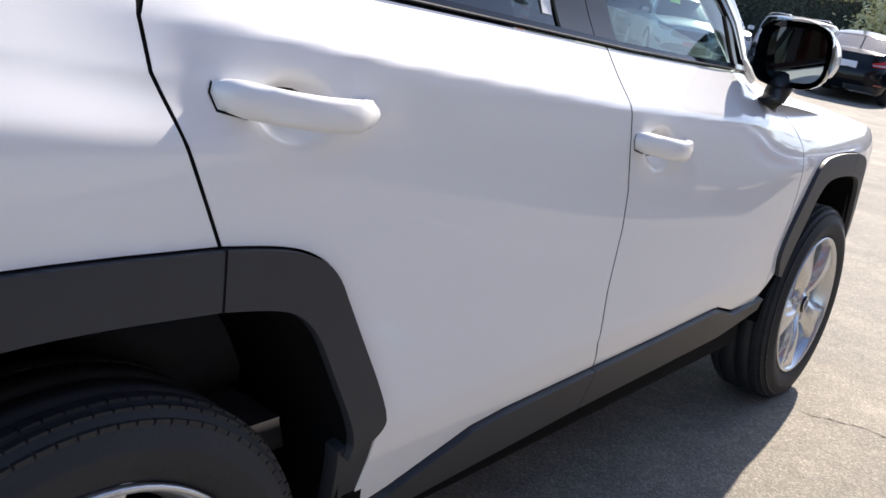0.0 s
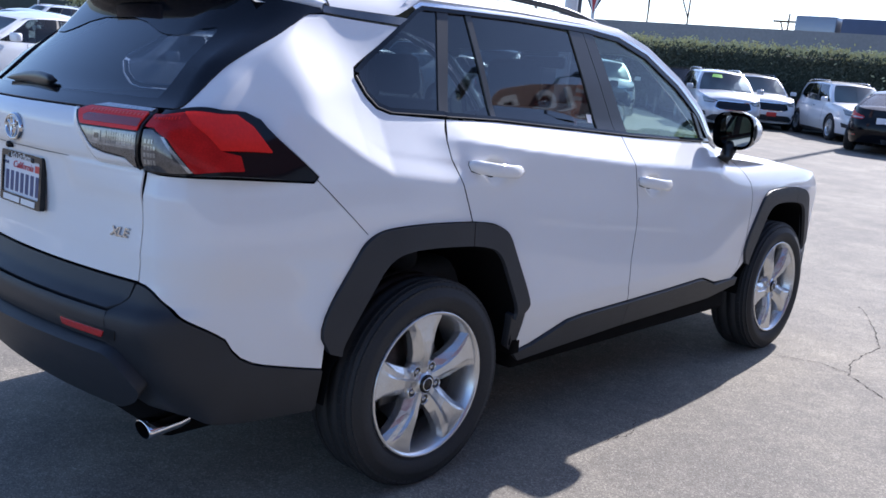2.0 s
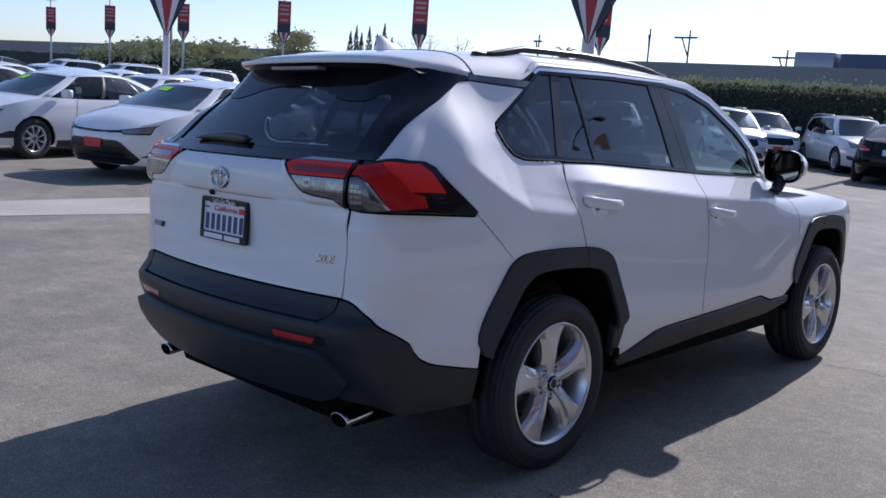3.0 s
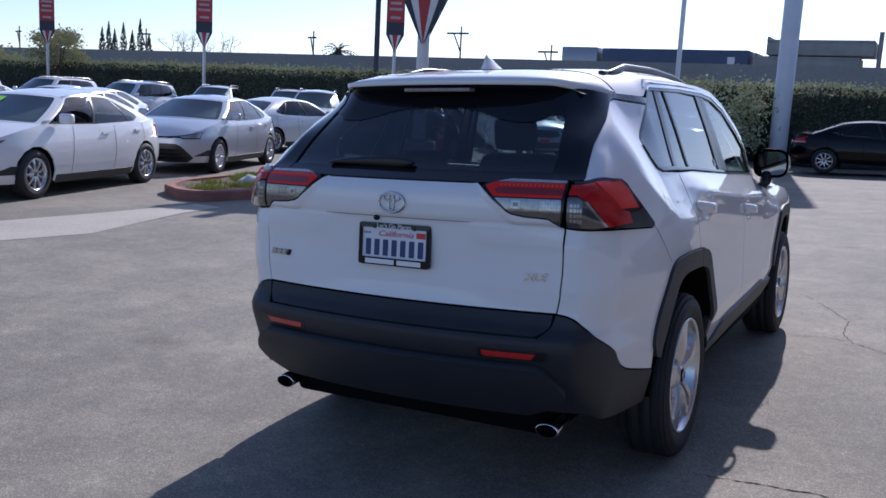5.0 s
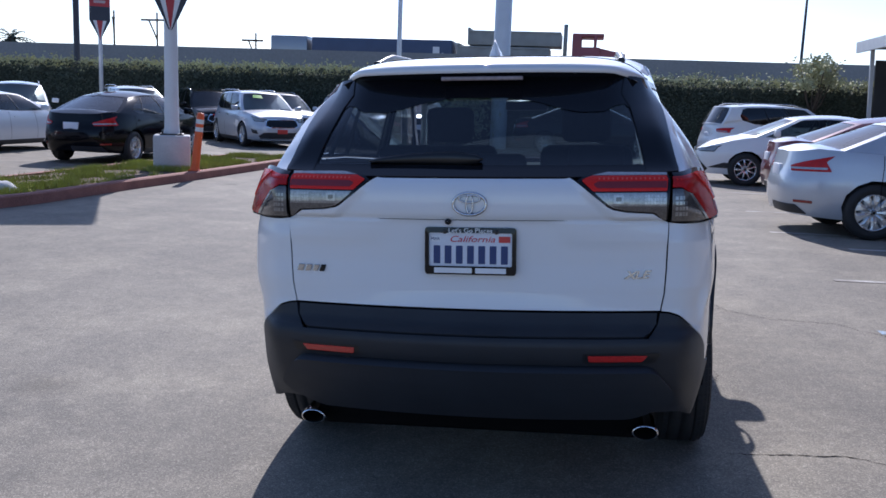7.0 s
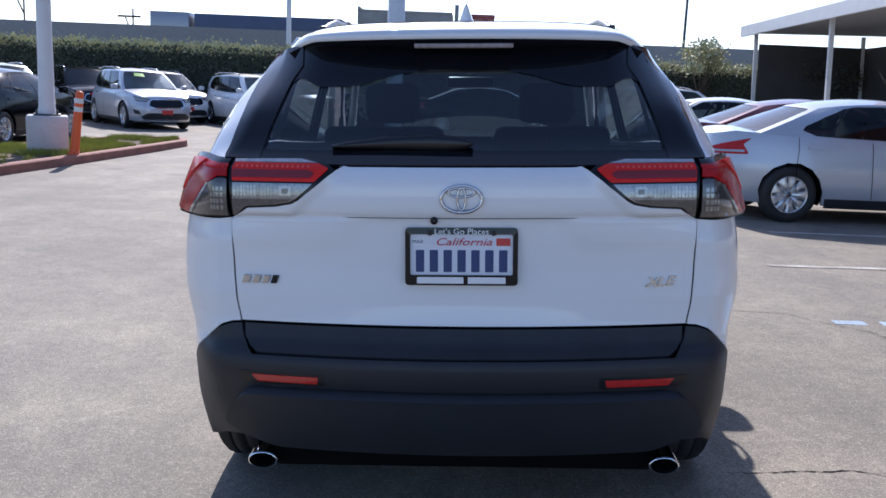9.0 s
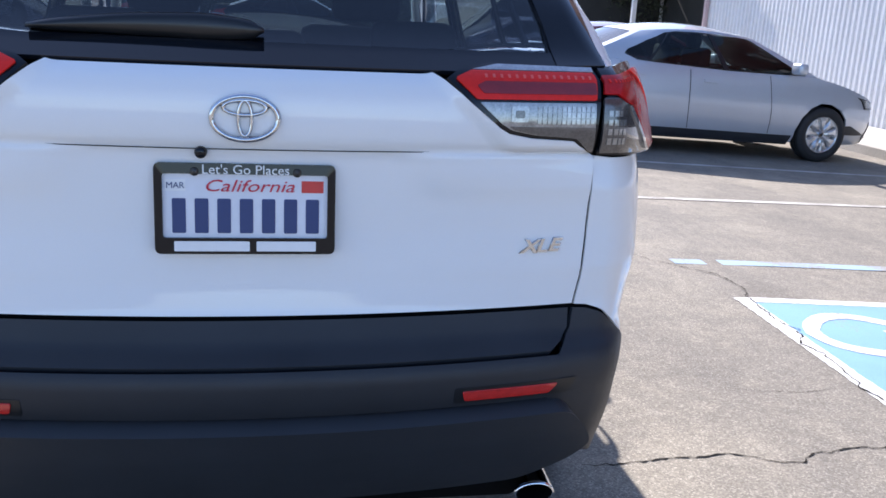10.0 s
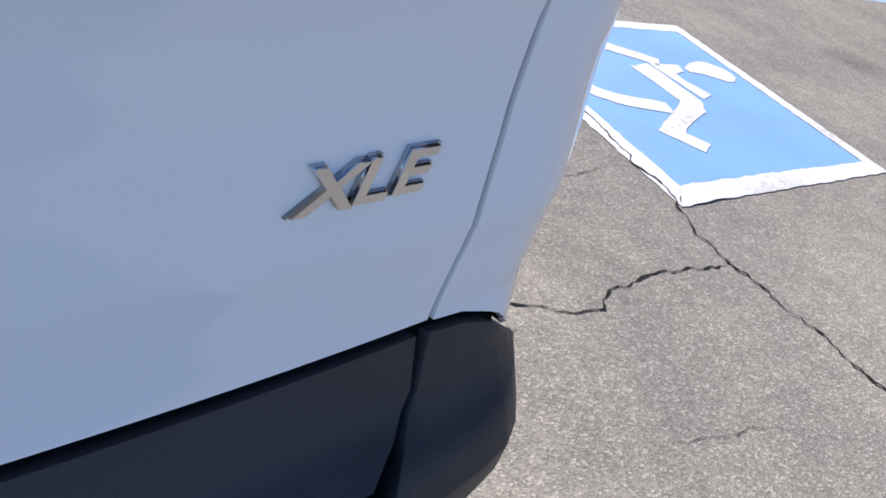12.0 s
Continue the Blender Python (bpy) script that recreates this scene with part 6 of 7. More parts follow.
PARKED = [
    ("white_sedan", -9.68, 4.80, 197), ("white_sedan", -12.6, 3.85, 196), ("white_sedan", -15.5, 3.0, 196), ("plain_sedan", -18.4, 2.2, 196),
    ("silver_sedan", -11.15, 9.65, 200), ("white_sedan", -14.0, 8.7, 200), ("white_sedan", -17.0, 7.8, 200), ("plain_sedan", -20.0, 7.0, 200),
    ("black_sedan", -10.07, 15.06, 0), ("plain_sedan", -13.9, 15.4, 1), ("white_sedan", -18.6, 13.0, 200), ("plain_sedan", -22.5, 12.0, 200),
    ("silver_suv", -10.28, 23.4, 219), ("white_suv", -7.5, 26.3, 221), ("black_suv", -13.6, 27.0, 217), ("white_suv", -11.0, 27.4, 220), ("white_suv", -14.43, 23.3, 221), ("white_suv", -17.0, 21.0, 214),
    ("plain_suv", -21.2, 24.8, 215), ("white_suv", -24.6, 24.2, 212), ("plain_suv", -28.0, 22.8, 190), ("white_suv", -32.0, 22.0, 190), ("plain_sedan", -25.0, 17.0, 195), ("plain_sedan", -29.0, 15.5, 195), ("plain_suv", -36.0, 20.0, 190), ("plain_sedan", -21.4, 1.4, 196), ("plain_sedan", -24.4, .6, 196), ("plain_sedan", -23.2, 6.2, 200), ("white_sedan", -26.4, 5.4, 200), ("plain_sedan", -26.0, 11.2, 200), ("silver_sedan", -29.4, 10.3, 200), ("plain_sedan", -32.8, 14.4, 195), ("black_sedan", -33.0, 9.4, 200), ("plain_suv", -40.5, 18.5, 190), ("plain_sedan", -37.0, 13.2, 195), ("plain_sedan", -36.6, 8.4, 200), ("plain_suv", -45.0, 17.5, 190),
    ("black_sedan", .35, 25.4, 272), ("black_sedan", -5.0, 23.4, 10), ("plain_suv", 5.9, 23.8, 290), ("plain_sedan", 4.7, 14.9, 88), ("maroon_sedan", 5.4, 11.2, 270), ("silver_sedan", 4.85, 7.66, 273),
]
used = set()
for key, x, y, heading in PARKED:
    m = stand(x, y, heading) @ Matrix.Scale(1.06 if key == "black_sedan" else 1.0, 4)
    if key in used:
        copy_thing(CARS[key], m)
    else:
        CARS[key].matrix_basis = m
        used.add(key)
for ob in list(scene.objects):
    if ob.name.startswith("parked_") and ob.parent is None:
        ob["group"] = "cars parked on the lot"


# ---- paint and cracks on the ground ----
A_, B_, C_, D_ = Vector((2.297, 1.395)), Vector((3.510, 1.381)), Vector((2.243, .063)), Vector((3.425, .150))


def in_sign(u, v):
    p = A_ * (1 - u) * (1 - v) + B_ * u * (1 - v) + C_ * (1 - u) * v + D_ * u * v
    return (p.x, p.y)


sign = tagged(new("disabled_bay_sign"), "worn blue painted square with a white wheelchair sign", "painted sign")
sign.location = (0, 0, 0)


def worn(pts, amount, seed, fineness=.03):
    rnd = random.Random(seed)
    return [(a + rnd.uniform(-amount, amount), b + rnd.uniform(-amount, amount)) for a, b in split_edges(pts, fineness)]


bmid = [in_sign(u, v) for u, v in ((.05, .045), (.945, .045), (.945, .945), (.05, .945))]
flat_shape("blue_field", bmid, LINE_BLUE, .0018, sign, "worn blue paint")
for k, quad in enumerate((((0, 0), (1, 0), (.948, .058), (.066, .058)), ((.948, .058), (1, 0), (1, 1), (.948, .935)), ((0, 1), (.066, .930), (.948, .935), (1, 1)), ((0, 0), (.066, .058), (.066, .930), (0, 1)))):
    flat_shape("border_strip", worn([in_sign(u, v) for u, v in quad], .004, k), LINE_WHITE, .0028, sign, "worn white border")


def painted(name, pts, seed):
    """A white shape inside the sign's square, its edges a little worn."""
    flat_shape(name, worn([in_sign(u, v) for u, v in pts], .003, seed, .05), LINE_WHITE, .0036, sign, cell=.2)


def band(path, width):
    """The outline of a bar with butt ends along points."""
    left, right = [], []
    for i, (u, v) in enumerate(path):
        a, b = path[max(0, i - 1)], path[min(len(path) - 1, i + 1)]
        d = Vector((b[0] - a[0], b[1] - a[1])).normalized() * width / 2
        left.append((u - d.y, v + d.x)), right.append((u + d.y, v - d.x))
    return left + right[::-1]


# the emblem: a wheel arc, the trunk with the legs, the arm and the head
painted("sign_wheel", band(soften([(.610, .322), (.540, .262), (.400, .185), (.275, .205), (.155, .306), (.115, .405), (.150, .500), (.235, .552), (.385, .598)]), .066), 11)
painted("sign_body", [(.448, .346), (.545, .326), (.555, .400), (.566, .561), (.520, .625), (.368, .690), (.318, .727), (.362, .785), (.300, .820), (.222, .705), (.429, .590), (.470, .560), (.462, .440)], 12)
painted("sign_arm", [(.556, .326), (.690, .328), (.676, .375), (.622, .391), (.618, .440), (.655, .530), (.588, .552), (.566, .430)], 13)
painted("sign_head", soften([(.700, .352), (.771, .309), (.846, .293), (.890, .324), (.918, .376), (.900, .428), (.836, .446), (.801, .418), (.748, .386), (.700, .380)]), 14)

tagged(ribbon("bay_line", [(2.26, 2.06), (3.4, 2.08), (4.7, 2.11), (7.6, 2.18)], .10, BLUE_FADED), "faded blue painted bay line", "painted line", "bay lines")
for (x0, y0), (x1, y1), mat in (((2.45, 3.92), (7.6, 4.45), LINE_FAINT), ((3.1, 5.92), (7.0, 6.10), LINE_FAINT), ((2.6, 9.3), (7.5, 9.6), LINE_FAINT), ((2.7, 12.4), (7.5, 12.8), LINE_FAINT), ((2.5, 7.0), (3.3, 7.05), LINE_FAINT)):
    tagged(ribbon("bay_line", [(x0, y0), ((x0 + x1) / 2, (y0 + y1) / 2), (x1, y1)], .085, mat), "faded white painted bay line", "painted line", "bay lines")
CRACKS = [
    ([(2.17, 2.06), (2.30, 1.90), (2.41, 1.80), (2.44, 1.55), (2.37, 1.36), (2.34, 1.05), (2.38, .92), (2.30, .75), (2.33, .62), (2.27, .35), (2.25, .10), (2.20, -.05), (2.176, -.175), (2.205, -.45), (2.20, -.62), (2.26, -.9), (2.3, -1.3)], .010),
    ([(.96, -.20), (1.20, -.19), (1.46, -.17), (1.60, -.225), (1.69, -.24), (1.76, -.19), (1.95, -.16), (2.08, -.17), (2.176, -.175)], .009),
    ([(1.55, -.61), (1.64, -.625), (1.69, -.64), (1.76, -.63), (1.85, -.675)], .0025),
    ([(.98, 2.60), (1.2, 2.66), (1.37, 2.61), (1.62, 2.36), (2.04, 2.27), (2.17, 2.06)], .007),
    ([(1.37, 2.61), (1.29, 2.87), (1.29, 3.3), (1.10, 3.75), (.85, 4.3)], .007),
    ([(1.29, 3.3), (1.5, 3.6), (1.9, 3.9)], .004),
    ([(1.7, .32), (1.95, .26), (2.15, .30)], .003),
    ([(2.95, 2.02), (3.3, 1.97), (3.9, 1.86)], .004),
    ([(.55, -1.2), (.7, -1.5), (1.1, -1.7)], .004),
    ([(1.02, 1.15), (1.10, .95), (1.08, .80)], .004),
]
for k, (pts, w) in enumerate(CRACKS):
    tagged(ribbon("crack", pts, w, CRACK, .0044 if k == 0 else .0022, jitter=.006, seed=k), "jagged dark crack in the asphalt", "crack", "cracks in the asphalt", "structure")

# gutter of pale concrete
gut = flat_shape("gutter", [(-6.7, -14), (-7.6, -14), (-7.25, 0), (-7.1, 2.2), (-6.95, 3.6), (-6.9, 5.0), (-6.45, 5.0), (-6.35, 4.2), (-5.8, 2.4), (-6.0, 1.5), (-6.3, 0)], GUTTER, .004, cell=.6)
tagged(gut, "pale worn concrete drainage gutter", "gutter", kind="structure")

# ---- planted island ----
island = tagged(new("traffic_island"), "grassy island with a faded red kerb", "traffic island")
near = [(-6.98, 5.25), (-6.73, 6.5), (-6.65, 8.8), (-6.48, 11.3), (-6.38, 14.0), (-6.32, 15.9)]
outline = near + [(-6.6, 16.55), (-7.5, 16.6), (-8.1, 15.8), (-8.55, 12.8), (-8.6, 7.3), (-8.45, 6.2), (-8.05, 5.5), (-7.4, 5.15)]
outline = rounded(outline, .25)
inner = shrink(outline, .15)
n = len(outline)
verts, faces = [], []
for (x, y), (xi, yi) in zip(outline, inner):
    verts += [on_ground(x, y, -.02), on_ground(x, y, .125), on_ground(x + (xi - x) * .15, y + (yi - y) * .15, .145), on_ground(xi, yi, .145), on_ground(xi, yi, 0)]
for i in range(n):
    j = (i + 1) % n
    for q in range(4):
        faces.append((5 * i + q, 5 * j + q, 5 * j + q + 1, 5 * i + q + 1))
raw("kerb", verts, faces, RED_KERB, island, "faded red painted concrete kerb")
bm = bmesh.new()
bm.faces.new([bm.verts.new((x, y, 0)) for x, y in inner])
for axis, lo, hi in ((0, -8.6, -6.4), (1, 5.2, 16.5)):
    c = lo
    while c < hi:
        co, no = [0, 0, 0], [0, 0, 0]
        co[axis], no[axis] = c, 1
        bmesh.ops.bisect_plane(bm, geom=bm.verts[:] + bm.edges[:] + bm.faces[:], plane_co=co, plane_no=no)
        c += .3
for v in bm.verts:
    v.co = on_ground(v.co.x, v.co.y, .12 + .05 * noise.noise((v.co.x * 2, v.co.y * 2, 3)))
part("soil", bm, SOIL, island, "dry bare soil")


def inside(x, y, poly):
    c = False
    for (x0, y0), (x1, y1) in zip(poly, poly[1:] + poly[:1]):
        if (y0 > y) != (y1 > y) and x < (x1 - x0) * (y - y0) / (y1 - y0) + x0:
            c = not c
    return c


rnd = random.Random(5)
verts, faces = [], []
poly = shrink(inner, .05)
while len(faces) < 26000:
    x, y = rnd.uniform(-8.5, -6.5), rnd.uniform(5.3, 16.4)
    thin = 1.6 * noise.noise((x * 1.9, y * 1.3, 7)) + .10
    if rnd.random() > .10 + thin or not inside(x, y, poly):
        continue
    p = on_ground(x, y, .11)
    h, a, lean = rnd.uniform(.04, .13), rnd.uniform(0, 6.28), rnd.uniform(-.05, .05)
    w = .008
    b = len(verts)
    verts += [p + Vector((math.cos(a) * w, math.sin(a) * w, 0)), p - Vector((math.cos(a) * w, math.sin(a) * w, 0)), p + Vector((lean, lean * .7, h))]
    faces.append((b, b + 1, b + 2))
tagged(raw("grass", verts, faces, GRASS), "patchy green grass on the island", "grass", kind="stuff")
rnd = random.Random(3)
bm = bmesh.new()
bmesh.ops.create_icosphere(bm, subdivisions=3, radius=1)
for v in bm.verts:
    k = 1 + .25 * noise.noise(v.co * 2.1)
    v.co = Vector((v.co.x * .26 * k, v.co.y * .16 * k, max(-.02, v.co.z * .15 * k)))
rock = part("rock", bm, BLOCK, None)
rock.matrix_basis = Matrix.Translation(on_ground(-7.38, 6.68, .12))
tagged(rock, "pale grey lump of concrete on the island", "rock")


# ---- signs and poles ----
def pole_block_sign(x, y, s=1.0):
    """A steel post on a block with a striped pointed pennant above."""
    p = on_ground(x, y, .10)
    thing = tagged(new("sign_post"), "white post on a concrete block with a striped pointed sign", "sign")
    thing.matrix_basis = Matrix.Translation(p)
    bm = bmesh.new()
    box(bm, -.325, .325, -.325, .325, -.05, .64, .03)
    part("concrete_block", bm, BLOCK, thing, "pale painted concrete block")
    bm = bmesh.new()
    box(bm, -.21, .21, -.21, .21, .64, .67, .006)
    for a in (-.16, .16):
        for b in (-.16, .16):
            tube(bm, [(a, b, .67), (a, b, .73)], .018, 6)
    part("base_plate", bm, STEEL, thing, "bolted steel base plate")
    bm = bmesh.new()
    lathe(bm, [(.155, .66), (.13, .80), (.12, 2.0), (.115, 5.2)], 20, "Z")
    part("post", bm, POST_WHITE, thing, "white round post")
    z0 = 2.62 * s
    for sgn in (1, -1):
        for a, b, mat in ((0, .30, SIGN_RED), (.30, .66, SIGN_WHITE), (.66, 1.0, SIGN_DARK)):
            bm = bmesh.new()
            top, wid = z0 + 2.2, 1.05
            lo = [(sgn * .015 * a, z0 + .06 * (1 - b)), (sgn * wid * a, top), (sgn * wid * b, top), (sgn * .03 * b, z0)]
            for y in (-.15, .15):
                bm.faces.new([bm.verts.new((q, y, zz)) for q, zz in lo])
            part("sign_stripe", bm, mat, thing, smooth=False)
    bm = bmesh.new()
    for sgn in (1, -1):
        q = [bm.verts.new((a, b, c)) for a, b, c in ((0, -.15, z0), (sgn * 1.05, -.15, z0 + 2.2), (sgn * 1.05, .15, z0 + 2.2), (0, .15, z0))]
        bm.faces.new(q)
    part("sign_edge", bm, SIGN_DARK, thing, smooth=False)
    return thing


sign_a = pole_block_sign(-7.30, 11.52, .965)
sign_b = pole_block_sign(-27.0, 13.5, 1.0)
sign_c = pole_block_sign(-33.0, 9.4, 1.0)
for o, deg in ((sign_a, 25), (sign_b, 60), (sign_c, 68)):
    o.matrix_basis = o.matrix_basis @ Matrix.Rotation(radians(deg), 4, "Z")

bm = bmesh.new()
lathe(bm, [(.12, 0), (.12, .02), (.085, .03), (.075, .10), (.066, .95), (.062, 1.02), (.045, 1.05), (.001, 1.055)], 20, "Z")
post = part("delineator_post", bm, ORANGE, None)
post.matrix_basis = Matrix.Translation(on_ground(-6.64, 11.05, .13)) @ Matrix.Rotation(radians(7), 4, "Y")
tagged(post, "leaning orange plastic delineator post with white bands", "traffic post")
for z in (.72, .86):
    bm = bmesh.new()
    lathe(bm, [(.0705, z), (.0695, z + .08)], 20, "Z")
    part("reflective_band", bm, BAND_WHITE, post, "white band")


def banner(x, y):
    p = on_ground(x, y)
    thing = tagged(new("banner_pole"), "tall white pole with a red and navy advertising banner", "banner")
    thing.matrix_basis = Matrix.Translation(p) @ Matrix.Rotation(math.atan2(x - 1, y + 4) * -1, 4, "Z")
    bm = bmesh.new()
    tube(bm, [(0, 0, 0), (0, 0, 6.6)], [.085, .06], 12)
    part("pole", bm, POST_WHITE, thing, "white pole")
    for z0, z1, mat in ((4.95, 5.75, SIGN_RED), (4.55, 4.95, SIGN_RED), (4.05, 4.55, SIGN_DARK)):
        bm = bmesh.new()
        box(bm, -.36, .36, -.11, -.09, z0, z1)
        part("banner_cloth", bm, mat, thing, smooth=False)
    for z, w in ((5.5, .26), (5.28, .22), (5.05, .26), (4.72, .2)):
        bm = bmesh.new()
        box(bm, -w, w, -.125, -.112, z - .05, z + .05)
        part("banner_bar", bm, SIGN_GREY, thing, smooth=False)
    for a, b, mat in ((0, .3, SIGN_RED), (.3, .65, SIGN_WHITE), (.65, 1, SIGN_DARK)):
        for sgn in (1, -1):
            bm = bmesh.new()
            bm.faces.new([bm.verts.new(q) for q in ((sgn * .36 * a, -.1, 4.05), (sgn * .36 * b, -.1, 4.05), (0, -.1, 3.35))])
            part("banner_point", bm, mat, thing, smooth=False)
    bm = bmesh.new()
    tube(bm, [(-.42, 0, 6.25), (.42, 0, 6.25)], .03, 6)
    part("lamp_arm", bm, POST_WHITE, thing)
    return thing


for x in (-17.75, -28.0, -38.8, -49.6, -59.8, -70.0):
    tagged(banner(x, 27.0), group="banner poles along the hedge")


def pole(name, x, y, h, r0, r1, mat, label, cat="pole"):
    bm = bmesh.new()
    lathe(bm, [(r0, 0), (r1, h), (.001, h)], 16, "Z")
    o = part(name, bm, mat, None)
    o.matrix_basis = Matrix.Translation(on_ground(x, y))
    return tagged(o, label, cat)


pole("pylon_pole", -3.0, 28.2, 11, .30, .30, POST_WHITE, "thick white steel pylon pole by the hedge", "sign pole")
pole("lamp_pole", -7.35, 31.0, 12, .10, .08, POST_WHITE, "slim pale pole behind the hedge")
pole("lamp_pole", -20.05, 29.2, 12, .13, .10, POST_DARK, "dark slim pole by the hedge")
pole("lamp_pole", -55.0, 29.0, 9, .22, .2, POST_DARK, "dark pole by the hedge")


def utility_pole(x, y, h, arm):
    thing = tagged(new("utility_pole"), "distant wooden utility pole with a crossarm", "pole", "utility poles")
    thing.matrix_basis = Matrix.Translation(on_ground(x, y))
    bm = bmesh.new()
    tube(bm, [(0, 0, 0), (0, 0, h)], [.085, .065], 6)
    part("shaft", bm, BARK, thing)
    bm = bmesh.new()
    box(bm, -arm, arm * .5, -.05, .05, h - .62, h - .48)
    tube(bm, [(-arm * .5, 0, h - .6), (0, 0, h - 2.0)], .06, 6)
    part("crossarm", bm, BARK, thing)
    return thing


# ---- hedge ----
def hedge():
    """A long clipped hedge of many small leaves, ragged at the top."""
    rnd = random.Random(11)
    thing = tagged(new("hedge"), "long dark green clipped hedge, top leaves coloured paler for sunlight", "hedge")
    x0, x1, y, d, h = -120.0, 40.0, 29.0, 1.4, 2.62
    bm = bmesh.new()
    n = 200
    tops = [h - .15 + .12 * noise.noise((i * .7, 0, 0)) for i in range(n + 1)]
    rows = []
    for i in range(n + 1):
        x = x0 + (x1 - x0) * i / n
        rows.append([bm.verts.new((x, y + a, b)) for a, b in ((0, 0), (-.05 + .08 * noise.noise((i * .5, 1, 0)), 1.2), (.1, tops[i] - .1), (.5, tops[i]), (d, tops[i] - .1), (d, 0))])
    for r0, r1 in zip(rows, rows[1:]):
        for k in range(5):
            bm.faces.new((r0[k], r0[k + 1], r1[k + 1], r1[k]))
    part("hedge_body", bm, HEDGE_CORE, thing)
    # the pale top leaves carry the sunlight in their colour
    for name, count, mat, zone in (("leaves", 70000, LEAF, 0), ("top_leaves", 48000, LEAF_SUN_TONE, 1)):
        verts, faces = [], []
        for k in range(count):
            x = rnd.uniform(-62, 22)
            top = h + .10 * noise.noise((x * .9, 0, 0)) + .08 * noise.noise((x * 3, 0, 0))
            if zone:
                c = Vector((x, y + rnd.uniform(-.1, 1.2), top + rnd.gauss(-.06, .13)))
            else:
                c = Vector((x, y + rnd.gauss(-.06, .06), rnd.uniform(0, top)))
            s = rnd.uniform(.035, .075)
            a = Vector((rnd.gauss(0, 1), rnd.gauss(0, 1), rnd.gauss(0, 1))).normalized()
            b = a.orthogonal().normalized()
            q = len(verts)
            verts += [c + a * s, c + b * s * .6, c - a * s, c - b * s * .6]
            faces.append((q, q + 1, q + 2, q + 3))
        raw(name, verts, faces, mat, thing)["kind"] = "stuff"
    return thing


hedge()


def bush(name, x, y, z0, rx, rz, count, mat, label, trunk=0.0, seed=1, cat="bush", spread=1.0, leaf=.07):
    """A loose crown of clustered leaves on a branching stem."""
    rnd = random.Random(seed)
    thing = tagged(new(name), label, cat)
    thing.matrix_basis = Matrix.Translation(on_ground(x, y))
    bm = bmesh.new()
    tips = []
    for k in range(9):
        a = rnd.uniform(0, 6.28)
        rr = rnd.uniform(.2, .85)
        tip = Vector((math.cos(a) * rx * rr, math.sin(a) * rx * rr, z0 + rz * rnd.uniform(.2, 1.7)))
        tips.append(tip)
        tube(bm, [(0, 0, max(0, trunk - .3)), tip * .5 + Vector((0, 0, trunk * .3)), tip], [.05, .03, .01], 5)
    tube(bm, [(0, 0, 0), (0.02, 0, max(.3, trunk))], [.08, .055], 7)
    part("trunk", bm, BARK, thing)
    verts, faces = [], []
    for k in range(count):
        t = rnd.choice(tips)
        c = t + Vector((rnd.gauss(0, .26 * rx), rnd.gauss(0, .26 * rx), rnd.gauss(0, .24 * rz))) * spread
        s = leaf * rnd.uniform(.6, 1.4)
        a = Vector((rnd.gauss(0, 1), rnd.gauss(0, 1), rnd.gauss(0, .7))).normalized()
        b = a.orthogonal().normalized()
        q = len(verts)
        verts += [c + a * s, c + b * s * .6, c - a * s, c - b * s * .6]
        faces.append((q, q + 1, q + 2, q + 3))
    raw("crown", verts, faces, mat, thing)["kind"] = "stuff"
    return thing


bush("shrub", -5.3, 28.0, .6, 1.6, 1.2, 4200, LEAF_SUN_TONE, "loose leafy shrub growing by the hedge", .4, 2)
bush("small_tree", 7.75, 28.6, 2.3, .75, .62, 1300, LEAF_SUN_TONE, "thin young tree with light leaves by the hedge", 1.8, 3, "tree")
bush("shrub", 12.0, 28.5, 1.0, 1.2, 1.0, 2500, LEAF, "dark leafy shrub by the hedge", .4, 4)
bush("small_tree", -39.7, 28.3, 2.6, 1.15, .80, 4200, LEAF_SUN_TONE, "leafy young tree by the hedge", 2.4, 5, "tree")
for i, x in enumerate((-64, -58, -52)):
    bush("shrub", x, 31, 1.5, 3.4, 1.0, 5000, LEAF_SUN_TONE, "spreading green shrub above the hedge", 1.0, 20 + i, leaf=.16)

# ---- raised motorway behind ----
bm = bmesh.new()
box(bm, -160, 60, 45, 45.4, 0, 4.25)
tagged(part("wall_motorway", bm, WALL_GREY, None, smooth=False), "long grey concrete wall of a raised motorway", "wall", kind="structure")
bm = bmesh.new()
box(bm, -160, 60, 45.4, 75, 2.6, 3.0)
tagged(part("motorway_deck", bm, WALL_GREY, None, smooth=False), "raised motorway deck", "road", kind="structure")


# Red muted in the paint itself to stand for distance haze.
LORRY_RED = material("haze_dulled_red", (0.27, 0.075, 0.085), rough=0.55, vary=0.15, scale=2)
LORRY_GREY = material("dull_grey_steel", (0.27, 0.275, 0.26), rough=0.7, vary=0.3, scale=1.5)


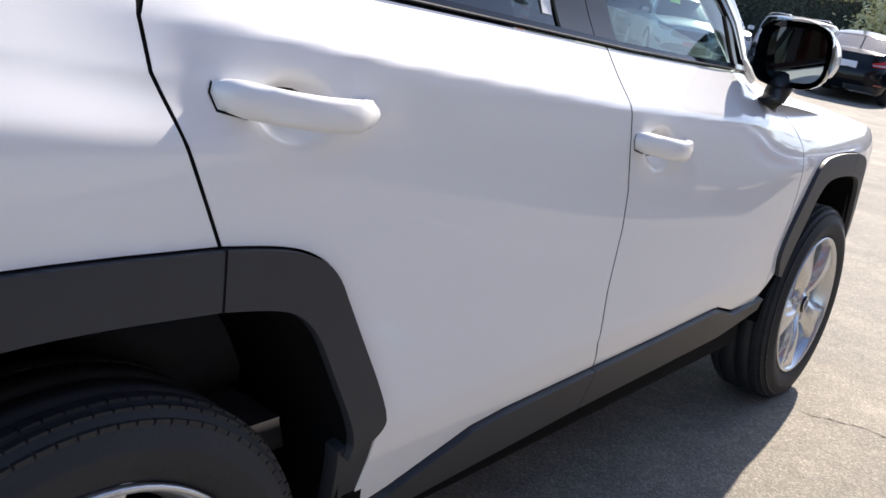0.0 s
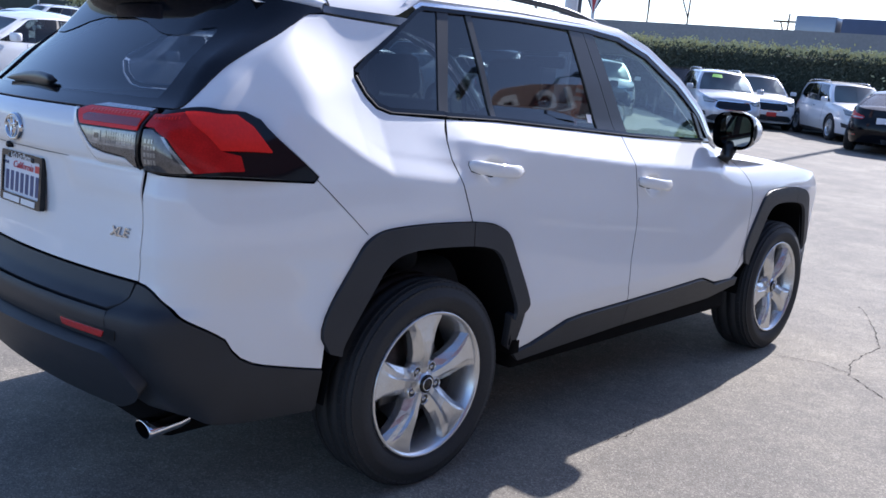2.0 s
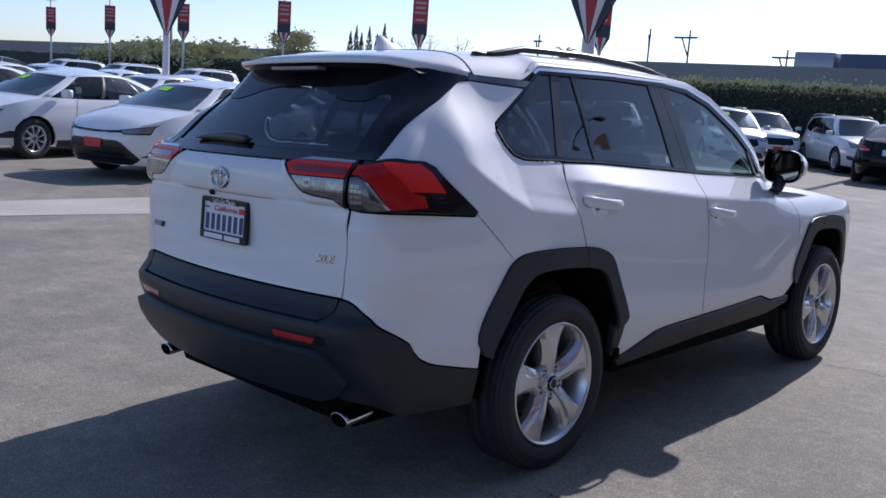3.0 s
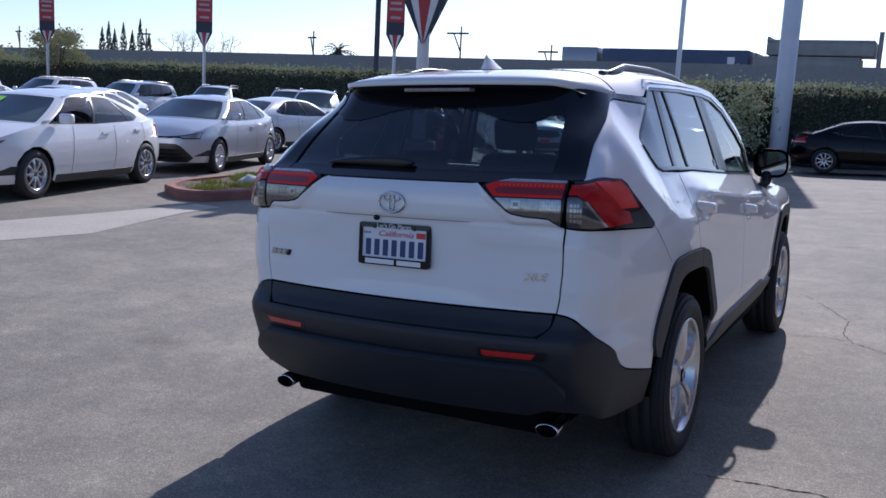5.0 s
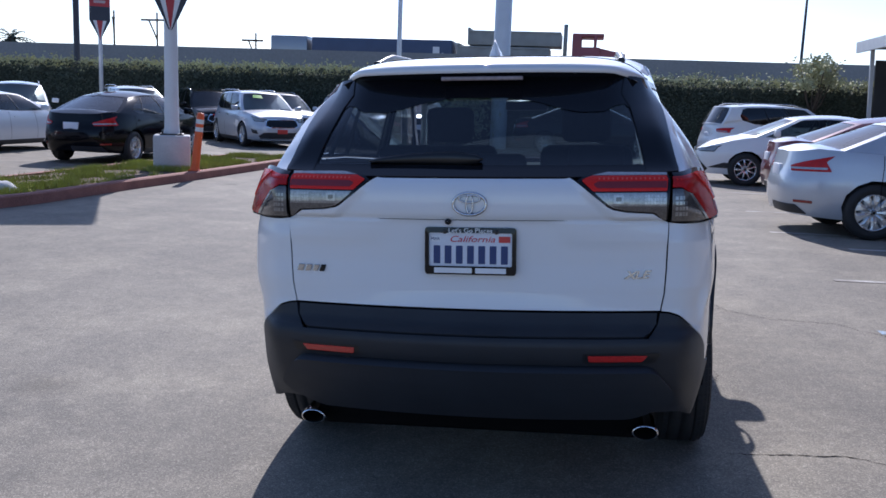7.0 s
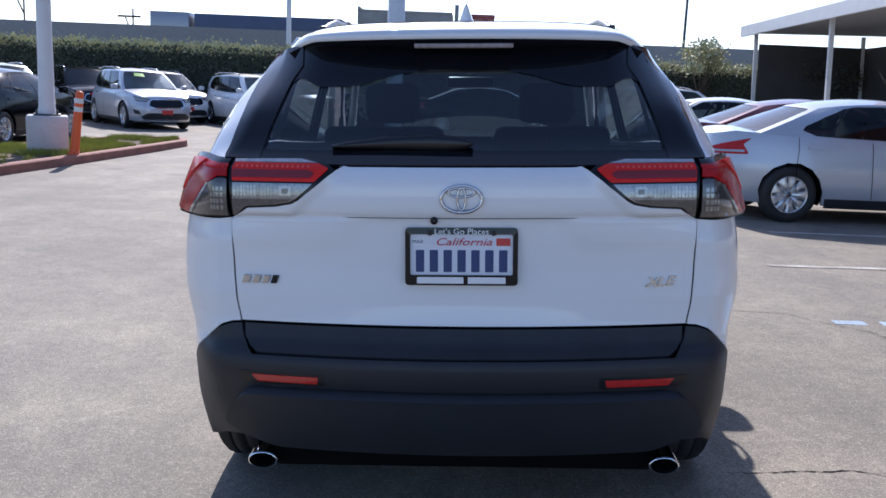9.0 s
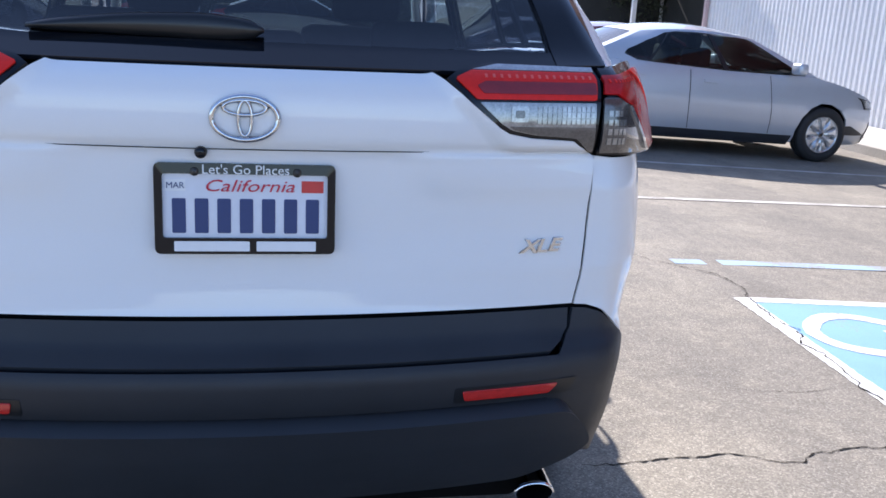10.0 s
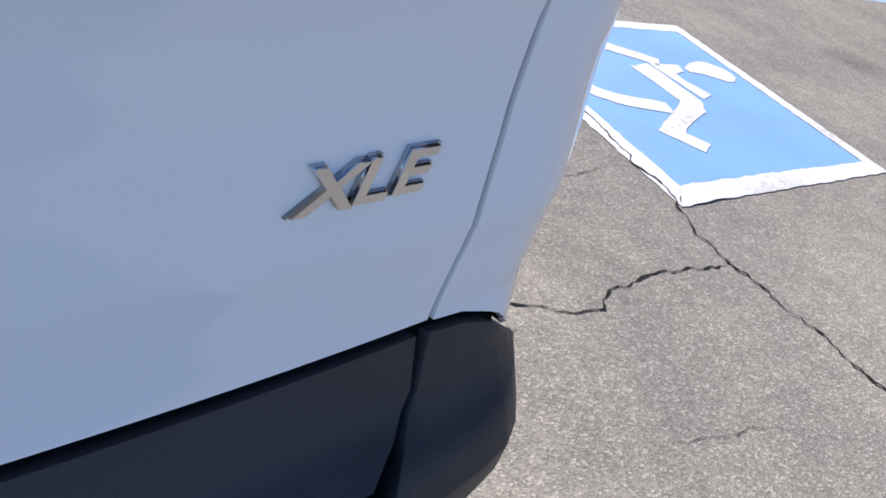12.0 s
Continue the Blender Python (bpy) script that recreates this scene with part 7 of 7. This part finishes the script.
def lorry_tipper(x):
    thing = tagged(new("tipper_lorry"), "red tipper lorry with a pale double tipping body on the motorway", "truck")
    thing.matrix_basis = pose(x, 50, 3.0)
    for x0, x1, z0, z1, mat, nm in ((-6.8, -1.4, 1.2, 1.95, LORRY_GREY, "tipping_body"), (-6.2, -.75, 2.02, 2.85, LORRY_GREY, "tipping_body"), (-6.8, 2.9, .7, 1.15, POST_DARK, "chassis"), (1.5, 2.95, 1.1, 2.0, LORRY_RED, "bonnet")):
        bm = bmesh.new()
        box(bm, x0, x1, -1.2, 1.2, z0, z1, .05)
        if nm == "bonnet":
            for v in bm.verts:
                if v.co.z > 1.8 and v.co.x > 2.5:
                    v.co.z -= .28
        if nm == "tipping_body":
            box(bm, x0, x0 + .12, -1.2, 1.2, z1 - .05, z1 + .16, .02)
            box(bm, x0, x1, -1.25, -1.18, z1 - .12, z1, .02)
        part(nm, bm, mat, thing)
    bm = bmesh.new()
    box(bm, -.1, 1.5, -1.2, 1.2, 1.1, 2.05, .04)
    box(bm, -.1, 1.7, -1.2, 1.2, 2.62, 2.82, .06)
    for x0, x1 in ((-.1, .42), (1.12, 1.3)):
        for y0, y1 in ((-1.2, -1.1), (1.1, 1.2)):
            box(bm, x0, x1, y0, y1, 2.0, 2.68, .02)
    part("cab", bm, LORRY_RED, thing, "red cab, its colour dulled for haze")
    bm = bmesh.new()
    tube(bm, [(-.5, -1, 1), (-.5, -1, 3.3)], .12, 8)
    part("exhaust_pipe", bm, LORRY_GREY, thing)
    for wx in (-6, -4.9, -2.8, -1.7, 2.2):
        bm = bmesh.new()
        lathe(bm, [(.001, -1.25), (.3, -1.25), (.52, -1.2), (.52, -.9)], 20, "Y", Matrix.Translation((wx, 0, .52)))
        part("wheel", bm, RUBBER, thing)
    return thing


def lorry_box(x):
    thing = tagged(new("container_lorry"), "dark blue container lorry on the motorway", "truck")
    thing.matrix_basis = pose(x, 50, 3.0)
    for x0, x1, z0, z1, mat, nm in ((-8.6, 0, .8, 2.25, material("container_blue", (.06, .085, .15), rough=.6, vary=.12, scale=2), "container"), (-8.6, 0, .4, .75, POST_DARK, "chassis"), (-11.2, -8.9, .5, 2.3, GREYP, "cab")):
        bm = bmesh.new()
        box(bm, x0, x1, -1.2, 1.2, z0, z1, .06)
        part(nm, bm, mat, thing)
    bm = bmesh.new()
    box(bm, -1.15, -.75, -1.215, -1.19, 1.35, 1.85, .004)
    box(bm, -.6, -.5, -1.215, -1.19, 1.30, 1.5, .004)
    part("container_mark", bm, SIGN_WHITE, thing, "worn white marking")
    return thing


lorry_tipper(-1.0)
lorry_box(-8.1)
for x, y, h, a in ((-86.8, 60, 7.2, .6), (-67.5, 60, 7.1, 1.2), (-47.0, 60, 7.0, .6), (-35.9, 60, 7.6, .15), (-32.4, 60, 7.5, 1.3), (-24.6, 60, 6.2, 1.1)):
    utility_pole(x, y, h, a)


def cypress(x, y, h, seed):
    rnd = random.Random(seed)
    thing = tagged(new("cypress"), "slender dark cypress far off", "tree", "row of cypresses")
    thing.matrix_basis = Matrix.Translation(on_ground(x, y))
    bm = bmesh.new()
    tube(bm, [(0, 0, 0), (0, 0, h * .5)], [.2, .1], 6)
    part("trunk", bm, BARK, thing)
    verts, faces = [], []
    for k in range(500):
        t = rnd.random()
        rr = .80 * math.sin(math.pi * min(1, .15 + t * .85)) * rnd.uniform(.3, 1)
        a = rnd.uniform(0, 6.28)
        c = Vector((rr * math.cos(a), rr * math.sin(a), h * (.15 + .85 * t)))
        s = .35
        q = len(verts)
        verts += [c + Vector((.12, 0, 0)), c + Vector((0, .12, s)), c - Vector((.12, 0, 0)), c - Vector((0, .1, s * .5))]
        faces.append((q, q + 1, q + 2, q + 3))
    raw("crown", verts, faces, LEAF, thing)["kind"] = "stuff"


for i, (dx, h) in enumerate(((0, 10.5), (1.4, 11.4), (2.6, 10.2), (4.4, 11.2), (6.2, 10.0), (7.8, 11.8), (9.5, 9.5))):
    cypress(-133 + dx * 1.25, 110, h * 1.1, i)


def bare_tree(x, y, h, seed):
    rnd = random.Random(seed)
    thing = tagged(new("bare_tree"), "leafless winter tree far off", "tree")
    thing.matrix_basis = Matrix.Translation(on_ground(x, y))
    bm = bmesh.new()

    def grow(p, d, length, r, depth):
        q = p + d * length
        tube(bm, [p, q], [r, r * .6], 4, caps=False)
        if depth:
            for _ in range(3):
                nd = (d + Vector((rnd.gauss(0, .5), rnd.gauss(0, .5), rnd.gauss(.05, .3)))).normalized()
                grow(q, nd, length * rnd.uniform(.6, .85), r * .55, depth - 1)
    grow(Vector((0, 0, 0)), Vector((0, 0, 1)), h * .38, .22, 5)
    part("branch", bm, BARK, thing)


bare_tree(-93, 90, 8.4, 1)
bare_tree(-84, 90, 7.0, 2)
bare_tree(-76, 90, 6.3, 4)


def palm(x, y, h):
    rnd = random.Random(9)
    thing = tagged(new("palm"), "fan palm far off behind the motorway", "tree")
    thing.matrix_basis = Matrix.Translation(on_ground(x, y))
    bm = bmesh.new()
    tube(bm, [(0, 0, 0), (0, 0, h)], [.35, .25], 8)
    part("trunk", bm, BARK, thing)
    verts, faces = [], []
    for k in range(36):
        a, e = rnd.uniform(0, 6.28), rnd.uniform(-.5, 1.2)
        d = Vector((math.cos(a) * math.cos(e), math.sin(a) * math.cos(e), math.sin(e)))
        side = d.cross(Vector((0, 0, 1))).normalized()
        p = Vector((0, 0, h))
        for s in range(6):
            q0, q1 = p + d * (.35 * s) - Vector((0, 0, .03 * s * s)), p + d * (.35 * (s + 1)) - Vector((0, 0, .03 * (s + 1) ** 2))
            b = len(verts)
            verts += [q0, q1, q1 + side * .3 - Vector((0, 0, .1)), q0, q1, q1 - side * .3 - Vector((0, 0, .1))]
            faces += [(b, b + 1, b + 2), (b + 3, b + 5, b + 4)]
    raw("crown", verts, faces, LEAF, thing)["kind"] = "stuff"


palm(-51.5, 70, 5.9)

# ---- right side: pavement, building, canopy ----
U = Vector((0.0, 1.0))
V = Vector((U.y, -U.x))
O = Vector((7.65, 3.0))


def at_kerb(along, out):
    p = O + U * along + V * out
    return p.x, p.y


verts, faces = [], []
cuts = [-16 + i for i in range(0, 45)]
for a in cuts:
    for o, up in ((0, -.02), (.0, .12), (.02, .14), (8.0, .16)):
        verts.append(on_ground(*at_kerb(a, o), up))
for i in range(len(cuts) - 1):
    for q in range(3):
        faces.append((4 * i + q, 4 * i + 4 + q, 4 * i + 5 + q, 4 * i + 1 + q))
tagged(raw("pavement", verts, faces, CONCRETE), "pale sunlit concrete pavement along the building", "pavement", kind="structure")

wall = tagged(new("building"), "white corrugated metal building with a recessed doorway", "building")
verts, faces = [], []
a = 5.6
pts = []
while a < 14.2:
    pts += [(a, 0), (a + .055, 0), (a + .075, .035), (a + .13, .035), (a + .15, 0)]
    a += .15
for a, d in pts:
    x, y = at_kerb(a, 1.95 + d)
    verts += [on_ground(x, y, .14), on_ground(x, y, 4.3)]
for i in range(len(pts) - 1):
    faces.append((2 * i, 2 * i + 2, 2 * i + 3, 2 * i + 1))
raw("corrugated_wall", verts, faces, CORRUGATED, wall, "white corrugated steel sheet")


def kerb_box(name, a0, a1, o0, o1, z0, z1, mat, parent, label="", bevel=.01):
    bm = bmesh.new()
    box(bm, a0, a1, o0, o1, z0, z1, bevel)
    for v in bm.verts:
        v.co = on_ground(*at_kerb(v.co.x, v.co.y), v.co.z)
    return part(name, bm, mat, parent, label, smooth=False)


kerb_box("wall_core", 5.5, 14.2, 2.01, 8, .1, 4.3, BLOCK, wall)
kerb_box("corner_post", 5.32, 5.60, 1.91, 2.20, .12, 4.3, BLOCK, wall, "plain corner post")
for k in range(2):
    kerb_box("wall_panel", 4.42 + k * .45, 4.86 + k * .45, 2.03, 2.13, .15, 3.0, POST_WHITE, wall, "plain white panel")
kerb_box("door_post", 4.30, 4.42, 1.95, 2.40, .14, 3.0, POST_WHITE, wall)
kerb_box("door_reveal", 4.10, 4.30, 2.30, 2.60, .14, 3.0, BLOCK, wall)
kerb_box("wall_base", -12, 4.10, 1.98, 2.3, .14, .78, POST_WHITE, wall, "low white wall under the window")
kerb_box("shop_window", -12, 4.10, 2.10, 2.15, .78, 2.6, GLOSS, wall, "dark shop window")
kerb_box("wall_top", -12, 5.5, 2.05, 3.0, 2.6, 4.3, BLOCK, wall)
kerb_box("outlet_box", 6.55, 6.63, 1.91, 1.96, .65, .79, STEEL, wall)
kerb_box("fascia", -12, 14.2, 1.75, 2.25, 4.32, 7.9, FASCIA, wall, "brown-red fascia with white sign letters")


def wall_word(text, start, z, size):
    """White letters along the fascia, read from the lot, beginning at the far end."""
    for i, ltr in enumerate(text):
        me = lettering(ltr, size, .03)
        x, y = at_kerb(start - i * size * .74, 1.71)
        foot = on_ground(x, y, z)
        me.transform(Matrix.Translation(foot) @ Matrix(((0, 0, -1, 0), (-1, 0, 0, 0), (0, 1, 0, 0), (0, 0, 0, 1))))
        me.materials.append(SIGN_WHITE)
        o = new("sign_letter", me)
        o.parent = wall


wall_word("USED", 13.2, 7.0, 1.75)
wall_word("SUPERSTORE", 13.2, 5.5, 1.75)
for a in (12.6, 8.4, 4.2, 0.0):
    bm = bmesh.new()
    p0 = on_ground(*at_kerb(a, 1.9), 7.9)
    p1, p2 = p0 + Vector((-.5, 0, .45)), p0 + Vector((-1.0, 0, .35))
    tube(bm, [p0, p1, p2], .04, 6)
    tube(bm, [p2, p2 + Vector((-.25, 0, -.25))], [.10, .20], 10)
    part("sign_lamp", bm, POST_DARK, wall, "small dark sign lamp")

canopy = tagged(new("canopy"), "grey steel canopy on slim posts with dark mesh screens", "canopy")
c0, c1, o0, o1 = 14.6, 25.0, 1.85, 9.2
kerb_box("canopy_roof", c0 - .3, c1 + .5, o0 - .3, o1, 3.72, 3.88, CANOPY, canopy)
kerb_box("canopy_fascia", c0 - .35, c1 + .55, o0 - .38, o0 - .30, 3.60, 3.96, POST_WHITE, canopy)
for a, o in ((18.4, o0), (c1, o0), (18.4, o0 + 3.6), (c1, o0 + 3.6), (c0, o0 + 3.6)):
    kerb_box("canopy_post", a - .06, a + .06, o - .06, o + .06, 0, 3.72, POST_WHITE, canopy, "slim white post")
kerb_box("mesh_screen", c0, c1, o0 + 3.7, o0 + 3.75, 1.45, 3.35, SCREEN, canopy, "dark mesh screen")
kerb_box("mesh_screen", c1 - .05, c1, o0 + .1, o0 + 3.7, .6, 3.35, SCREEN, canopy, "dark mesh screen")
kerb_box("screen_base", c0, 18.4, o0 + 3.6, o0 + 3.68, 0, 1.45, CORRUGATED, canopy)
kerb_box("screen_base", 18.4, c1, o0 + 3.6, o0 + 3.68, 0, 1.45, SCREEN, canopy)
kerb_box("notice_board", 14.05, 14.15, 1.85, 1.94, 1.5, 2.3, SIGN_GREY, wall, "small notice")

bm = bmesh.new()
lathe(bm, [(.11, 0), (.07, 9.0), (.001, 9.0)], 10, "Z")
flood = part("floodlight_pole", bm, POST_DARK, None)
flood.matrix_basis = Matrix.Translation(on_ground(12.2, 52))
tagged(flood, "tall floodlight pole far behind", "lamp post")
bm = bmesh.new()
box(bm, -.5, .5, -.2, .2, 8.6, 9.6, .05)
part("flood_lamps", bm, POST_DARK, flood)
